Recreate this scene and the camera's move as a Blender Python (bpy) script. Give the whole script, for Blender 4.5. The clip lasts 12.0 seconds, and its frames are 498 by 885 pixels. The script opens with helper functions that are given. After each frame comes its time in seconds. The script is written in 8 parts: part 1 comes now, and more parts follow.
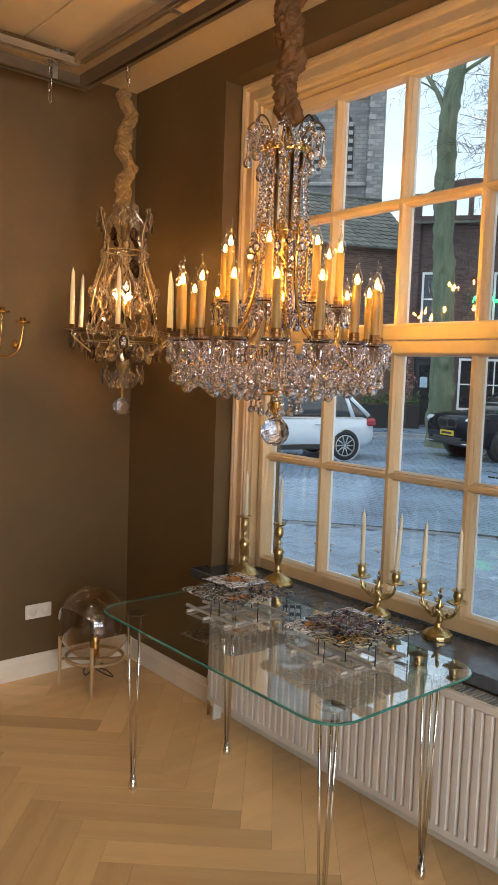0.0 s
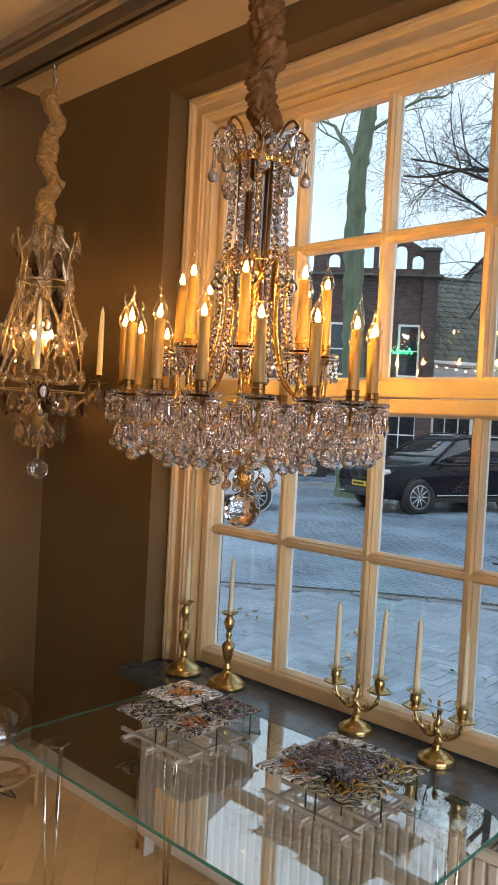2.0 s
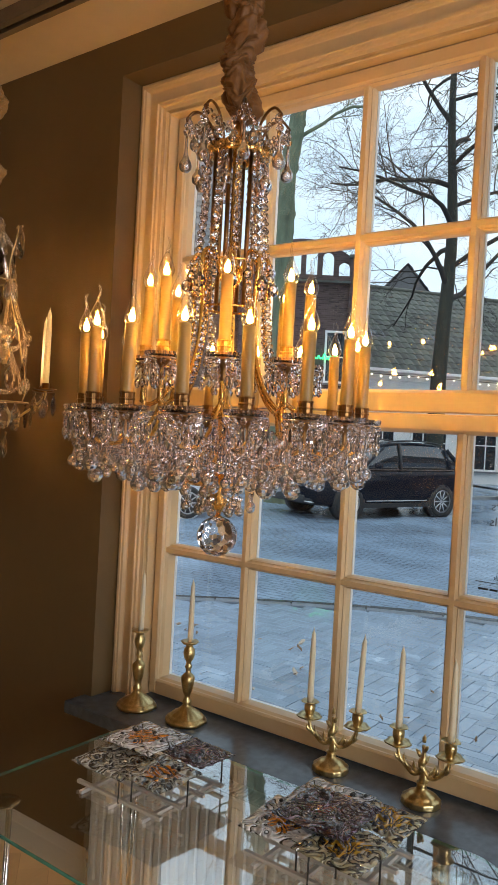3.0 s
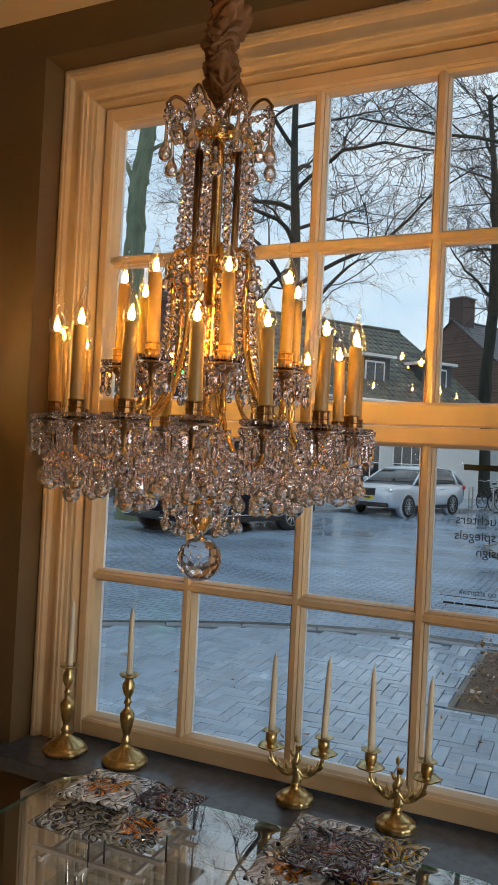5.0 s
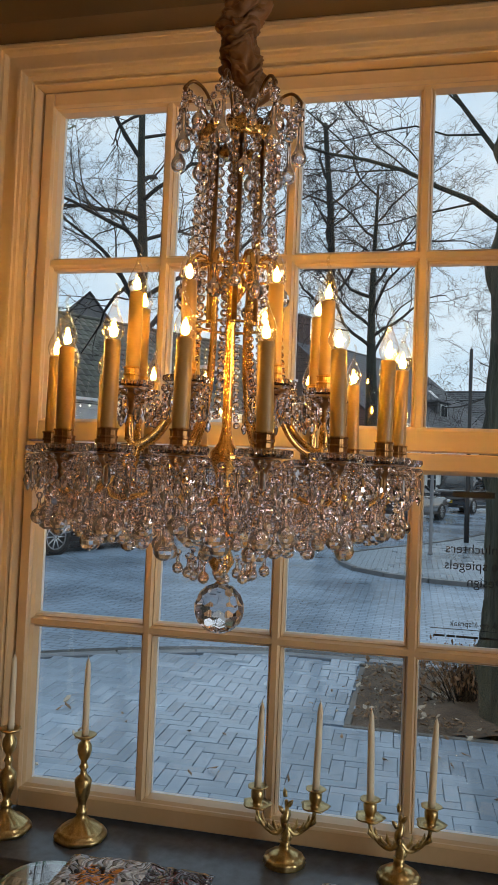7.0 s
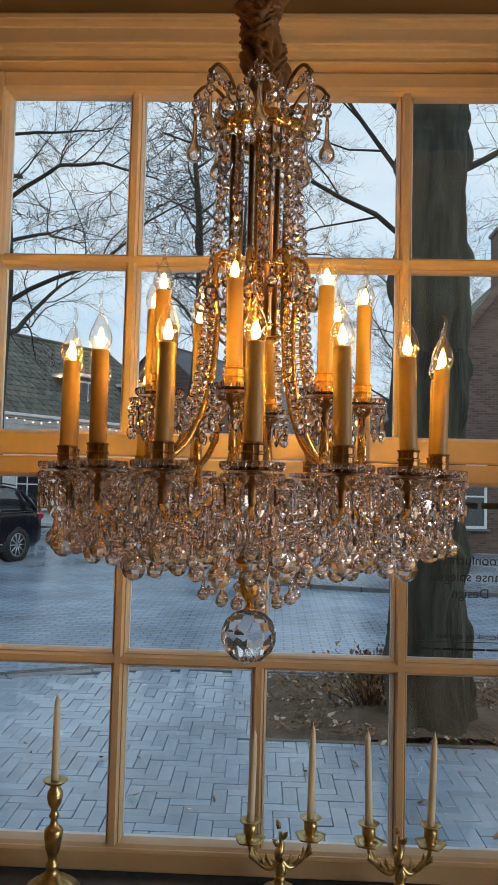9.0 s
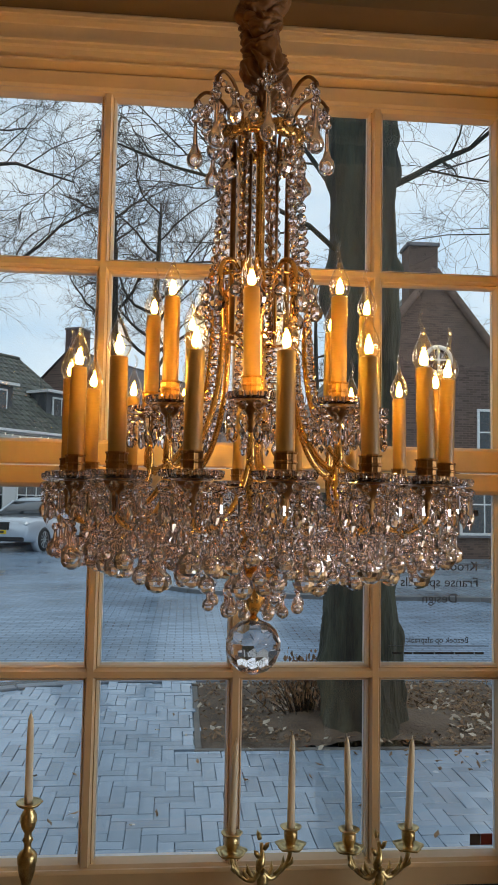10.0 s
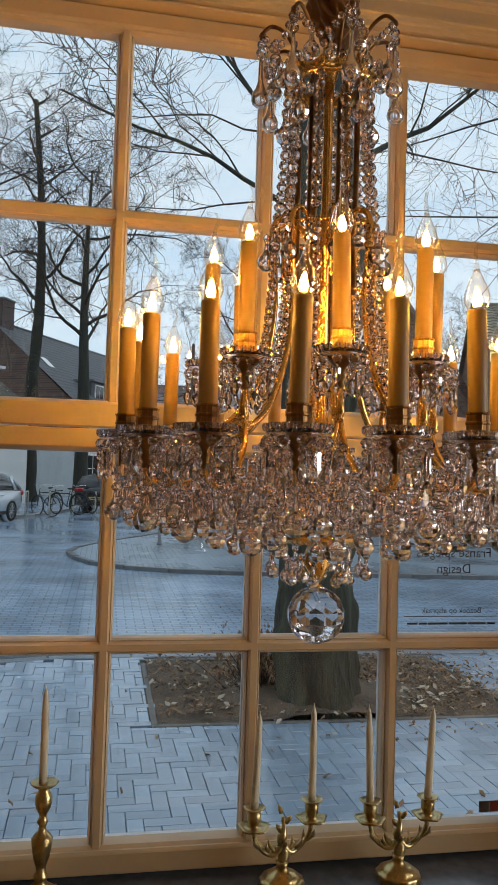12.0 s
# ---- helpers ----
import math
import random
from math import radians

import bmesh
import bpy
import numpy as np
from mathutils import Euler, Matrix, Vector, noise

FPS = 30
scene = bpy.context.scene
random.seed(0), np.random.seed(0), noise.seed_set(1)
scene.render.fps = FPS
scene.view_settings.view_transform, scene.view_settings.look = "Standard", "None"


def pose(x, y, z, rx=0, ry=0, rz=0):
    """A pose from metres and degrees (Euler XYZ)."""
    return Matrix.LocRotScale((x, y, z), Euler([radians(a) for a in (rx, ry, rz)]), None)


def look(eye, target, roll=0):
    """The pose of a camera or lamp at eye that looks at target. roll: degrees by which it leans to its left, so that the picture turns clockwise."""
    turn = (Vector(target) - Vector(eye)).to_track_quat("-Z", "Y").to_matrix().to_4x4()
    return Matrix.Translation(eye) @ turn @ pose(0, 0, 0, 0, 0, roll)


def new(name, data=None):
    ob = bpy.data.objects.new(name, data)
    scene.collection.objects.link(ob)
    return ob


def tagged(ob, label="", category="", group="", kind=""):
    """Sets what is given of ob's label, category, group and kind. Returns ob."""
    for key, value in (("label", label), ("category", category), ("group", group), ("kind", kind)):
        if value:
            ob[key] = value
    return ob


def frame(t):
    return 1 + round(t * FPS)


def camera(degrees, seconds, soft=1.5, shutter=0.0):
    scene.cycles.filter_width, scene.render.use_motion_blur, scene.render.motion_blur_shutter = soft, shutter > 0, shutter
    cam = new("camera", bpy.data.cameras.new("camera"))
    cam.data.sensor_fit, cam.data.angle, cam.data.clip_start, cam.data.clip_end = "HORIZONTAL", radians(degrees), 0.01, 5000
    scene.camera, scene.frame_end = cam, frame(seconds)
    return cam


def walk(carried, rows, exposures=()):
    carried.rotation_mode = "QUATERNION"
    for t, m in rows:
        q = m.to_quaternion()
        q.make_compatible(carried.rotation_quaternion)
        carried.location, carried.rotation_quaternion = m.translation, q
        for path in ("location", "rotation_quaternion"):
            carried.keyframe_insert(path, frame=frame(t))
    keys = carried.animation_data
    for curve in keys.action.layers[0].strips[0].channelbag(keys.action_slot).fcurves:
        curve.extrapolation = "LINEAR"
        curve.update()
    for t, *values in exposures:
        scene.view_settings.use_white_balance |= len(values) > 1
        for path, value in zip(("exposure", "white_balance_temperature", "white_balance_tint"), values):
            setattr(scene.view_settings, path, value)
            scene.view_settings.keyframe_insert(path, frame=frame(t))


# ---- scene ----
cam = camera(36.2, 12.0)
PATH = [
    (0, (0.108, 0.023, 1.739), (1.388, 1.55, 1.564), 2.0),
    (0.5, (0.183, 0.168, 1.748), (1.513, 1.655, 1.604), 2.5),
    (1, (0.309, 0.3, 1.773), (1.676, 1.756, 1.671), 2.8),
    (1.5, (0.341, 0.444, 1.778), (1.761, 1.852, 1.706), 3.1),
    (2, (0.357, 0.615, 1.79), (1.827, 1.969, 1.742), 3.0),
    (2.5, (0.377, 0.745, 1.79), (1.905, 2.035, 1.753), 3.0),
    (3, (0.425, 0.875, 1.818), (2.024, 2.075, 1.791), 3.1),
    (3.2, (0.433, 0.934, 1.809), (2.06, 2.098, 1.799), 3.4),
    (5, (0.356, 1.286, 1.792), (2.173, 2.121, 1.828), 2.8),
    (5.5, (0.388, 1.42, 1.802), (2.249, 2.151, 1.85), 3.0),
    (6, (0.443, 1.54, 1.819), (2.34, 2.171, 1.883), 3.0),
    (6.5, (0.449, 1.642, 1.822), (2.378, 2.167, 1.899), 2.9),
    (7, (0.411, 1.776, 1.821), (2.363, 2.201, 1.908), 2.3),
    (7.2, (0.386, 1.838, 1.813), (2.347, 2.221, 1.906), 2.2),
    (8.8, (0.469, 2.111, 1.823), (2.463, 2.223, 1.937), 1.4),
    (9, (0.488, 2.138, 1.826), (2.484, 2.208, 1.946), 1.4),
    (9.5, (0.51, 2.209, 1.815), (2.504, 2.159, 1.958), 1.3),
    (10, (0.501, 2.326, 1.825), (2.489, 2.163, 1.97), 1.0),
    (10.5, (0.48, 2.448, 1.819), (2.459, 2.197, 1.961), 0.9),
    (11, (0.469, 2.52, 1.816), (2.441, 2.214, 1.939), 1.0),
    (11.5, (0.512, 2.568, 1.792), (2.479, 2.224, 1.903), 1.3),
    (12, (0.62, 2.588, 1.786), (2.584, 2.225, 1.88), 1.7),
]
walk(cam, [(t, look(eye, target, roll)) for t, eye, target, roll in PATH], exposures=[(0, 0.58), (2.5, 0.52), (5, 0.05), (7, -0.03), (12, -0.05)])
SKY, BULB, DAY, SPOT = 1.16, 325.0, 158.0, 40.0

# ---- world and lights ----
world = bpy.data.worlds.new("overcast")
scene.world = world
world.use_nodes = True
wt = world.node_tree
wt.nodes.clear()
w_out = wt.nodes.new("ShaderNodeOutputWorld")
w_bg = wt.nodes.new("ShaderNodeBackground")
w_sky = wt.nodes.new("ShaderNodeTexSky")
w_sky.sky_type = "NISHITA"
w_sky.sun_disc = False
w_sky.sun_elevation, w_sky.sun_rotation = radians(28), radians(150)
w_dim = wt.nodes.new("ShaderNodeMix")
w_dim.data_type = "RGBA"
w_dim.blend_type = "MULTIPLY"
w_dim.inputs[0].default_value = 1.0
w_dim.inputs[7].default_value = (0.11, 0.10, 0.09, 1)
w_noise = wt.nodes.new("ShaderNodeTexNoise")
w_noise.inputs["Scale"].default_value = 3.2
w_noise.inputs["Detail"].default_value = 5
w_noise.inputs["Roughness"].default_value = 0.55
w_map = wt.nodes.new("ShaderNodeMapping")
w_map.inputs["Scale"].default_value = (1, 1, 2.6)
w_co = wt.nodes.new("ShaderNodeTexCoord")
w_ramp = wt.nodes.new("ShaderNodeValToRGB")
w_ramp.color_ramp.elements[0].position, w_ramp.color_ramp.elements[0].color = 0.34, (0.54, 0.73, 0.91, 1)
w_ramp.color_ramp.elements[1].position, w_ramp.color_ramp.elements[1].color = 0.66, (0.81, 0.92, 1.0, 1)
w_mix = wt.nodes.new("ShaderNodeMix")
w_mix.data_type = "RGBA"
w_mix.inputs[0].default_value = 0.86
wt.links.new(w_sky.outputs[0], w_dim.inputs[6])
wt.links.new(w_co.outputs["Generated"], w_map.inputs[0])
wt.links.new(w_map.outputs[0], w_noise.inputs["Vector"])
wt.links.new(w_noise.outputs["Fac"], w_ramp.inputs[0])
wt.links.new(w_dim.outputs[2], w_mix.inputs[6])
wt.links.new(w_ramp.outputs[0], w_mix.inputs[7])
wt.links.new(w_mix.outputs[2], w_bg.inputs[0])
w_bg.inputs[1].default_value = SKY
wt.links.new(w_bg.outputs[0], w_out.inputs[0])

sun = new("sun", bpy.data.lights.new("sun", "SUN"))
sun.data.energy, sun.data.angle, sun.data.color = 0.5, radians(25), (1.0, 0.97, 0.92)
sun.matrix_world = look((0, 0, 30), (9, 14, 0))

# ---- materials ----


def mat(name, col, rough=0.5, metal=0.0, spread=0.12, scale=8.0, bump=0.0, bump_scale=60.0, rand=0.0, stretch=(1, 1, 1), spec=0.5, island=0.0, coat=0.0, trans=0.0, dark=None, rspread=0.12):
    """A surface with variation at two scales, fine relief and uneven gloss."""
    m = bpy.data.materials.new(name)
    m.use_nodes = True
    t = m.node_tree
    b = t.nodes["Principled BSDF"]
    b.inputs["Metallic"].default_value = metal
    b.inputs["Specular IOR Level"].default_value = spec
    b.inputs["Coat Weight"].default_value = coat
    b.inputs["Transmission Weight"].default_value = trans
    co = t.nodes.new("ShaderNodeTexCoord")
    mp = t.nodes.new("ShaderNodeMapping")
    mp.inputs["Scale"].default_value = stretch
    t.links.new(co.outputs["Object"], mp.inputs[0])
    n1 = t.nodes.new("ShaderNodeTexNoise")
    n1.inputs["Scale"].default_value, n1.inputs["Detail"].default_value = scale, 6
    n2 = t.nodes.new("ShaderNodeTexNoise")
    n2.inputs["Scale"].default_value, n2.inputs["Detail"].default_value = scale * 9, 3
    t.links.new(mp.outputs[0], n1.inputs["Vector"])
    t.links.new(mp.outputs[0], n2.inputs["Vector"])
    add = t.nodes.new("ShaderNodeMath")
    add.operation = "MULTIPLY_ADD"
    add.inputs[1].default_value = 0.35
    t.links.new(n2.outputs["Fac"], add.inputs[0])
    t.links.new(n1.outputs["Fac"], add.inputs[2])
    last = add.outputs[0]
    for kind, amount in (("obj", rand), ("isl", island)):
        if amount:
            src = t.nodes.new("ShaderNodeObjectInfo" if kind == "obj" else "ShaderNodeNewGeometry")
            sub = t.nodes.new("ShaderNodeMath")
            sub.operation = "MULTIPLY_ADD"
            sub.inputs[1].default_value = amount
            t.links.new(src.outputs["Random" if kind == "obj" else "Random Per Island"], sub.inputs[0])
            t.links.new(last, sub.inputs[2])
            last = sub.outputs[0]
    mid = 0.675 + 0.5 * (rand + island)
    ramp = t.nodes.new("ShaderNodeMapRange")
    half = 0.22 + 0.5 * (rand + island)
    ramp.inputs[1].default_value, ramp.inputs[2].default_value = mid - half, mid + half
    t.links.new(last, ramp.inputs[0])
    mix = t.nodes.new("ShaderNodeMix")
    mix.data_type = "RGBA"
    lo = dark or tuple(c * (1 - spread) for c in col)
    mix.inputs[6].default_value = (*lo, 1)
    mix.inputs[7].default_value = (*[min(1, c * (1 + spread)) for c in col], 1)
    t.links.new(ramp.outputs[0], mix.inputs[0])
    t.links.new(mix.outputs[2], b.inputs["Base Color"])
    rr = t.nodes.new("ShaderNodeMapRange")
    rr.inputs[3].default_value, rr.inputs[4].default_value = max(0.02, rough * (1 - rspread)), min(1, rough * (1 + rspread))
    t.links.new(n1.outputs["Fac"], rr.inputs[0])
    t.links.new(rr.outputs[0], b.inputs["Roughness"])
    if bump:
        n3 = t.nodes.new("ShaderNodeTexNoise")
        n3.inputs["Scale"].default_value, n3.inputs["Detail"].default_value = bump_scale, 4
        t.links.new(mp.outputs[0], n3.inputs["Vector"])
        bp = t.nodes.new("ShaderNodeBump")
        bp.inputs["Strength"].default_value, bp.inputs["Distance"].default_value = 1.0, bump
        t.links.new(n3.outputs["Fac"], bp.inputs["Height"])
        t.links.new(bp.outputs[0], b.inputs["Normal"])
    return m


def glow(name, col, strength):
    m = bpy.data.materials.new(name)
    m.use_nodes = True
    t = m.node_tree
    t.nodes.clear()
    o, e = t.nodes.new("ShaderNodeOutputMaterial"), t.nodes.new("ShaderNodeEmission")
    e.inputs[0].default_value, e.inputs[1].default_value = (*col, 1), strength
    t.links.new(e.outputs[0], o.inputs[0])
    return m


def sheet_glass(name, tint=(1, 1, 1), ior=1.5, gloss=1.0, rough=0.0, wavy=0.0, rim=4.5, halo=0.0):
    """Thin glass: clear, with a reflection that grows towards grazing."""
    m = bpy.data.materials.new(name)
    m.use_nodes = True
    t = m.node_tree
    t.nodes.clear()
    o = t.nodes.new("ShaderNodeOutputMaterial")
    tr, gl, mx = t.nodes.new("ShaderNodeBsdfTransparent"), t.nodes.new("ShaderNodeBsdfGlossy"), t.nodes.new("ShaderNodeMixShader")
    lw, pw, ma = t.nodes.new("ShaderNodeLayerWeight"), t.nodes.new("ShaderNodeMath"), t.nodes.new("ShaderNodeMath")
    lw.inputs["Blend"].default_value = 0.5
    pw.operation, pw.inputs[1].default_value = "POWER", rim
    f0 = ((ior - 1) / (ior + 1)) ** 2 * 1.8
    ma.operation, ma.inputs[1].default_value, ma.inputs[2].default_value = "MULTIPLY_ADD", 0.92 - f0, f0
    t.links.new(lw.outputs["Facing"], pw.inputs[0])
    t.links.new(pw.outputs[0], ma.inputs[0])
    tr.inputs[0].default_value = (*tint, 1)
    gl.inputs["Color"].default_value = (gloss, gloss, gloss, 1)
    gl.inputs["Roughness"].default_value = rough
    if wavy:
        nz, bp = t.nodes.new("ShaderNodeTexNoise"), t.nodes.new("ShaderNodeBump")
        nz.inputs["Scale"].default_value = 5
        bp.inputs["Distance"].default_value = wavy
        t.links.new(nz.outputs["Fac"], bp.inputs["Height"])
        t.links.new(bp.outputs[0], gl.inputs["Normal"])
    t.links.new(ma.outputs[0], mx.inputs[0])
    t.links.new(tr.outputs[0], mx.inputs[1])
    t.links.new(gl.outputs[0], mx.inputs[2])
    last = mx.outputs[0]
    # faint translucent share that paints a halo round the filament into the glass
    if halo:
        tl, m2 = t.nodes.new("ShaderNodeBsdfTranslucent"), t.nodes.new("ShaderNodeMixShader")
        tl.inputs[0].default_value, m2.inputs[0].default_value = (0.9, 0.85, 0.75, 1), halo
        t.links.new(last, m2.inputs[1])
        t.links.new(tl.outputs[0], m2.inputs[2])
        last = m2.outputs[0]
    t.links.new(last, o.inputs[0])
    return m


def solid_glass(name, col=(1, 1, 1), ior=1.52, clear=0.2, lit_share=0.0, lit_col=(0.8, 0.65, 0.5), rough=0.0):
    """Thick glass that bends the light; a share of it passes straight through. A small matt share stands in for
    lamplight caught inside.
    """
    m = bpy.data.materials.new(name)
    m.use_nodes = True
    t = m.node_tree
    t.nodes.clear()
    o = t.nodes.new("ShaderNodeOutputMaterial")
    g, tr, mx = t.nodes.new("ShaderNodeBsdfGlass"), t.nodes.new("ShaderNodeBsdfTransparent"), t.nodes.new("ShaderNodeMixShader")
    g.inputs["Color"].default_value, g.inputs["IOR"].default_value, g.inputs["Roughness"].default_value = (*col, 1), ior, rough
    tr.inputs[0].default_value = (*col, 1)
    mx.inputs[0].default_value = clear
    t.links.new(g.outputs[0], mx.inputs[1])
    t.links.new(tr.outputs[0], mx.inputs[2])
    last = mx.outputs[0]
    # matt and translucent part that imitates lamplight gathered in the crystal
    if lit_share:
        df, tl, m2, m3 = t.nodes.new("ShaderNodeBsdfDiffuse"), t.nodes.new("ShaderNodeBsdfTranslucent"), t.nodes.new("ShaderNodeMixShader"), t.nodes.new("ShaderNodeMixShader")
        df.inputs[0].default_value = tl.inputs[0].default_value = (*lit_col, 1)
        m2.inputs[0].default_value, m3.inputs[0].default_value = 0.5, lit_share
        t.links.new(df.outputs[0], m2.inputs[1])
        t.links.new(tl.outputs[0], m2.inputs[2])
        t.links.new(last, m3.inputs[1])
        t.links.new(m2.outputs[0], m3.inputs[2])
        last = m3.outputs[0]
    t.links.new(last, o.inputs[0])
    return m


WALL = mat("taupe_wall_paint", (0.112, 0.069, 0.026), 0.60, spread=0.10, scale=1.6, bump=0.0006, bump_scale=180)
CEIL = mat("cream_ceiling_paint", (0.56, 0.44, 0.29), 0.7, spread=0.08, scale=1.2, bump=0.001, bump_scale=40)
OAK = mat("oiled_oak", (0.66, 0.445, 0.22), 0.22, spread=0.33, scale=2.0, bump=0.0003, bump_scale=26, rand=0.8, island=0.8, stretch=(0.6, 6, 1), rspread=0.4)
SUBFLOOR = mat("oak_joint", (0.30, 0.20, 0.11), 0.8)
CREAM = mat("cream_gloss_paint", (0.59, 0.42, 0.235), 0.34, spread=0.06, scale=5, bump=0.0003, bump_scale=60)
SKIRT = mat("white_skirting_paint", (0.74, 0.68, 0.58), 0.35, spread=0.05, scale=5)
STONE = mat("black_polished_stone", (0.066, 0.082, 0.104), 0.22, spread=0.2, scale=30, bump=0.0001, bump_scale=200)
RADW = mat("white_radiator_enamel", (0.62, 0.59, 0.55), 0.35, spread=0.04, scale=6)
PANE = sheet_glass("window_pane_glass", (0.96, 0.98, 0.98), 1.5, 1.0, wavy=0.0006)
CHROME = mat("chrome", (0.72, 0.70, 0.66), 0.14, 1.0, spread=0.05)
STEEL = mat("grey_steel_rail", (0.17, 0.125, 0.08), 0.42, 0.4, spread=0.12, scale=12)
ALU = mat("satin_aluminium", (0.62, 0.58, 0.50), 0.35, 0.9, spread=0.08)
GOLD = mat("gilded_brass", (0.83, 0.52, 0.17), 0.20, 1.0, spread=0.15, scale=30)
OLDB = mat("aged_brass", (0.60, 0.47, 0.23), 0.30, 1.0, spread=0.2, scale=25, bump=0.0008, bump_scale=130, dark=(0.34, 0.23, 0.085))
DARKB = mat("dark_bronze", (0.22, 0.11, 0.04), 0.30, 1.0, spread=0.3, scale=40)
CRYS = solid_glass("cut_crystal", (1.0, 0.975, 0.975), 1.60, 0.03, 0.002, (0.95, 0.82, 0.80))
BEADS = solid_glass("bead_crystal", (1.0, 0.965, 0.955), 1.58, 0.05, 0.005, (0.95, 0.82, 0.80))
BULBG = sheet_glass("clear_bulb_glass", (0.97, 0.96, 0.94), 1.6, 1.0, rim=2.6, halo=0.003)
FILA = glow("warm_filament", (1.0, 0.49, 0.065), BULB)
FILA2 = glow("bright_filament", (1.0, 0.58, 0.24), BULB * 4)
SLEEVE = mat("ivory_candle_sleeve", (0.335, 0.198, 0.060), 0.45, spread=0.05, scale=10)
WAX = mat("ivory_wax", (0.68, 0.61, 0.45), 0.40, spread=0.05, scale=14, bump=0.0003, bump_scale=60)
FABRIC = mat("gathered_silk_taupe", (0.17, 0.076, 0.025), 0.48, spread=0.25, scale=20, spec=0.25, bump=0.001, bump_scale=120)
FABRIC2 = mat("gathered_silk_gold", (0.27, 0.155, 0.055), 0.45, spread=0.2, scale=20, spec=0.3, bump=0.001, bump_scale=120)
BLACKM = mat("black_metal", (0.02, 0.02, 0.02), 0.45, spread=0.2)
WHITEP = mat("white_plastic", (0.75, 0.72, 0.66), 0.4, spread=0.03)


class M:
    """Collects faces for one mesh."""

    def __init__(self):
        self.v, self.f, self.s = [], [], []

    def add(self, verts, faces, smooth=False, m=None):
        k = len(self.v)
        self.v += [tuple(m @ Vector(p)) for p in verts] if m is not None else [tuple(p) for p in verts]
        self.f += [tuple(i + k for i in f) for f in faces]
        self.s += [smooth] * len(faces)
        return self

    def box(self, x0, y0, z0, x1, y1, z1, m=None, b=0.0):
        if b:
            b = min(b, 0.45 * min(x1 - x0, y1 - y0, z1 - z0))
            V, F = [], []
            xs, ys, zs = (x0, x1), (y0, y1), (z0, z1)
            idx = {}
            for i in (0, 1):
                for j in (0, 1):
                    for k in (0, 1):
                        c = (xs[i], ys[j], zs[k])
                        inn = (b if i == 0 else -b, b if j == 0 else -b, b if k == 0 else -b)
                        for a in range(3):
                            p = [c[q] + (0 if q == a else inn[q]) for q in range(3)]
                            idx[(i, j, k, a)] = len(V)
                            V.append(p)
            for a in range(3):
                o1, o2 = (a + 1) % 3, (a + 2) % 3
                for s in (0, 1):
                    q = []
                    for u, w in ((0, 0), (1, 0), (1, 1), (0, 1)):
                        c = [0, 0, 0]
                        c[a], c[o1], c[o2] = s, u, w
                        q.append(idx[(*c, a)])
                    F.append(tuple(q if s else q[::-1]))
                for u in (0, 1):
                    for w in (0, 1):
                        c0, c1 = [0, 0, 0], [0, 0, 0]
                        c0[o1], c0[o2], c1[o1], c1[o2] = u, w, u, w
                        c0[a], c1[a] = 0, 1
                        q = (idx[(*c0, o1)], idx[(*c1, o1)], idx[(*c1, o2)], idx[(*c0, o2)])
                        F.append(q if u != w else q[::-1])
            for i in (0, 1):
                for j in (0, 1):
                    for k in (0, 1):
                        q = tuple(idx[(i, j, k, a)] for a in range(3))
                        F.append(q if (i + j + k) % 2 else q[::-1])
            return self.add(V, F, False, m)
        V = [(x, y, z) for x in (x0, x1) for y in (y0, y1) for z in (z0, z1)]
        return self.add(V, [(0, 1, 3, 2), (4, 6, 7, 5), (0, 4, 5, 1), (2, 3, 7, 6), (0, 2, 6, 4), (1, 5, 7, 3)], False, m)

    def lathe(self, prof, seg=12, m=None, smooth=True, ripple=None):
        V, F = [], []
        n = len(prof)
        for r, z in prof:
            for i in range(seg):
                a = 2 * math.pi * i / seg
                q = r * (ripple(i, z) if ripple else 1)
                V.append((q * math.cos(a), q * math.sin(a), z))
        for j in range(n - 1):
            for i in range(seg):
                k = (i + 1) % seg
                F.append((j * seg + i, j * seg + k, (j + 1) * seg + k, (j + 1) * seg + i))
        ringed = prof[0] == prof[-1]
        if prof[0][0] > 1e-6 and not ringed:
            F.append(tuple(range(seg))[::-1])
        if prof[-1][0] > 1e-6 and not ringed:
            F.append(tuple((n - 1) * seg + i for i in range(seg)))
        return self.add(V, F, smooth, m)

    def tube(self, pts, rad, seg=8, m=None, smooth=True, cap=True):
        pts = [Vector(p) for p in pts]
        n = len(pts)
        rad = [rad] * n if not hasattr(rad, "__len__") else rad
        V, F = [], []
        up = None
        for j in range(n):
            d = (pts[min(j + 1, n - 1)] - pts[max(j - 1, 0)])
            d = d.normalized() if d.length > 1e-9 else Vector((0, 0, 1))
            if up is None:
                up = d.orthogonal().normalized()
            up = (up - d * up.dot(d))
            up = up.normalized() if up.length > 1e-6 else d.orthogonal().normalized()
            w = d.cross(up)
            for i in range(seg):
                a = 2 * math.pi * i / seg
                V.append(pts[j] + rad[j] * (math.cos(a) * up + math.sin(a) * w))
        for j in range(n - 1):
            for i in range(seg):
                k = (i + 1) % seg
                F.append((j * seg + i, j * seg + k, (j + 1) * seg + k, (j + 1) * seg + i))
        if cap:
            F += [tuple(range(seg))[::-1], tuple((n - 1) * seg + i for i in range(seg))]
        return self.add(V, F, smooth, m)

    def poly(self, pts, depth, m=None):
        """A flat outline in x, y with z from 0 to depth."""
        n = len(pts)
        V = [(x, y, 0) for x, y in pts] + [(x, y, depth) for x, y in pts]
        F = [tuple(range(n))[::-1], tuple(range(n, 2 * n))] + [(i, (i + 1) % n, n + (i + 1) % n, n + i) for i in range(n)]
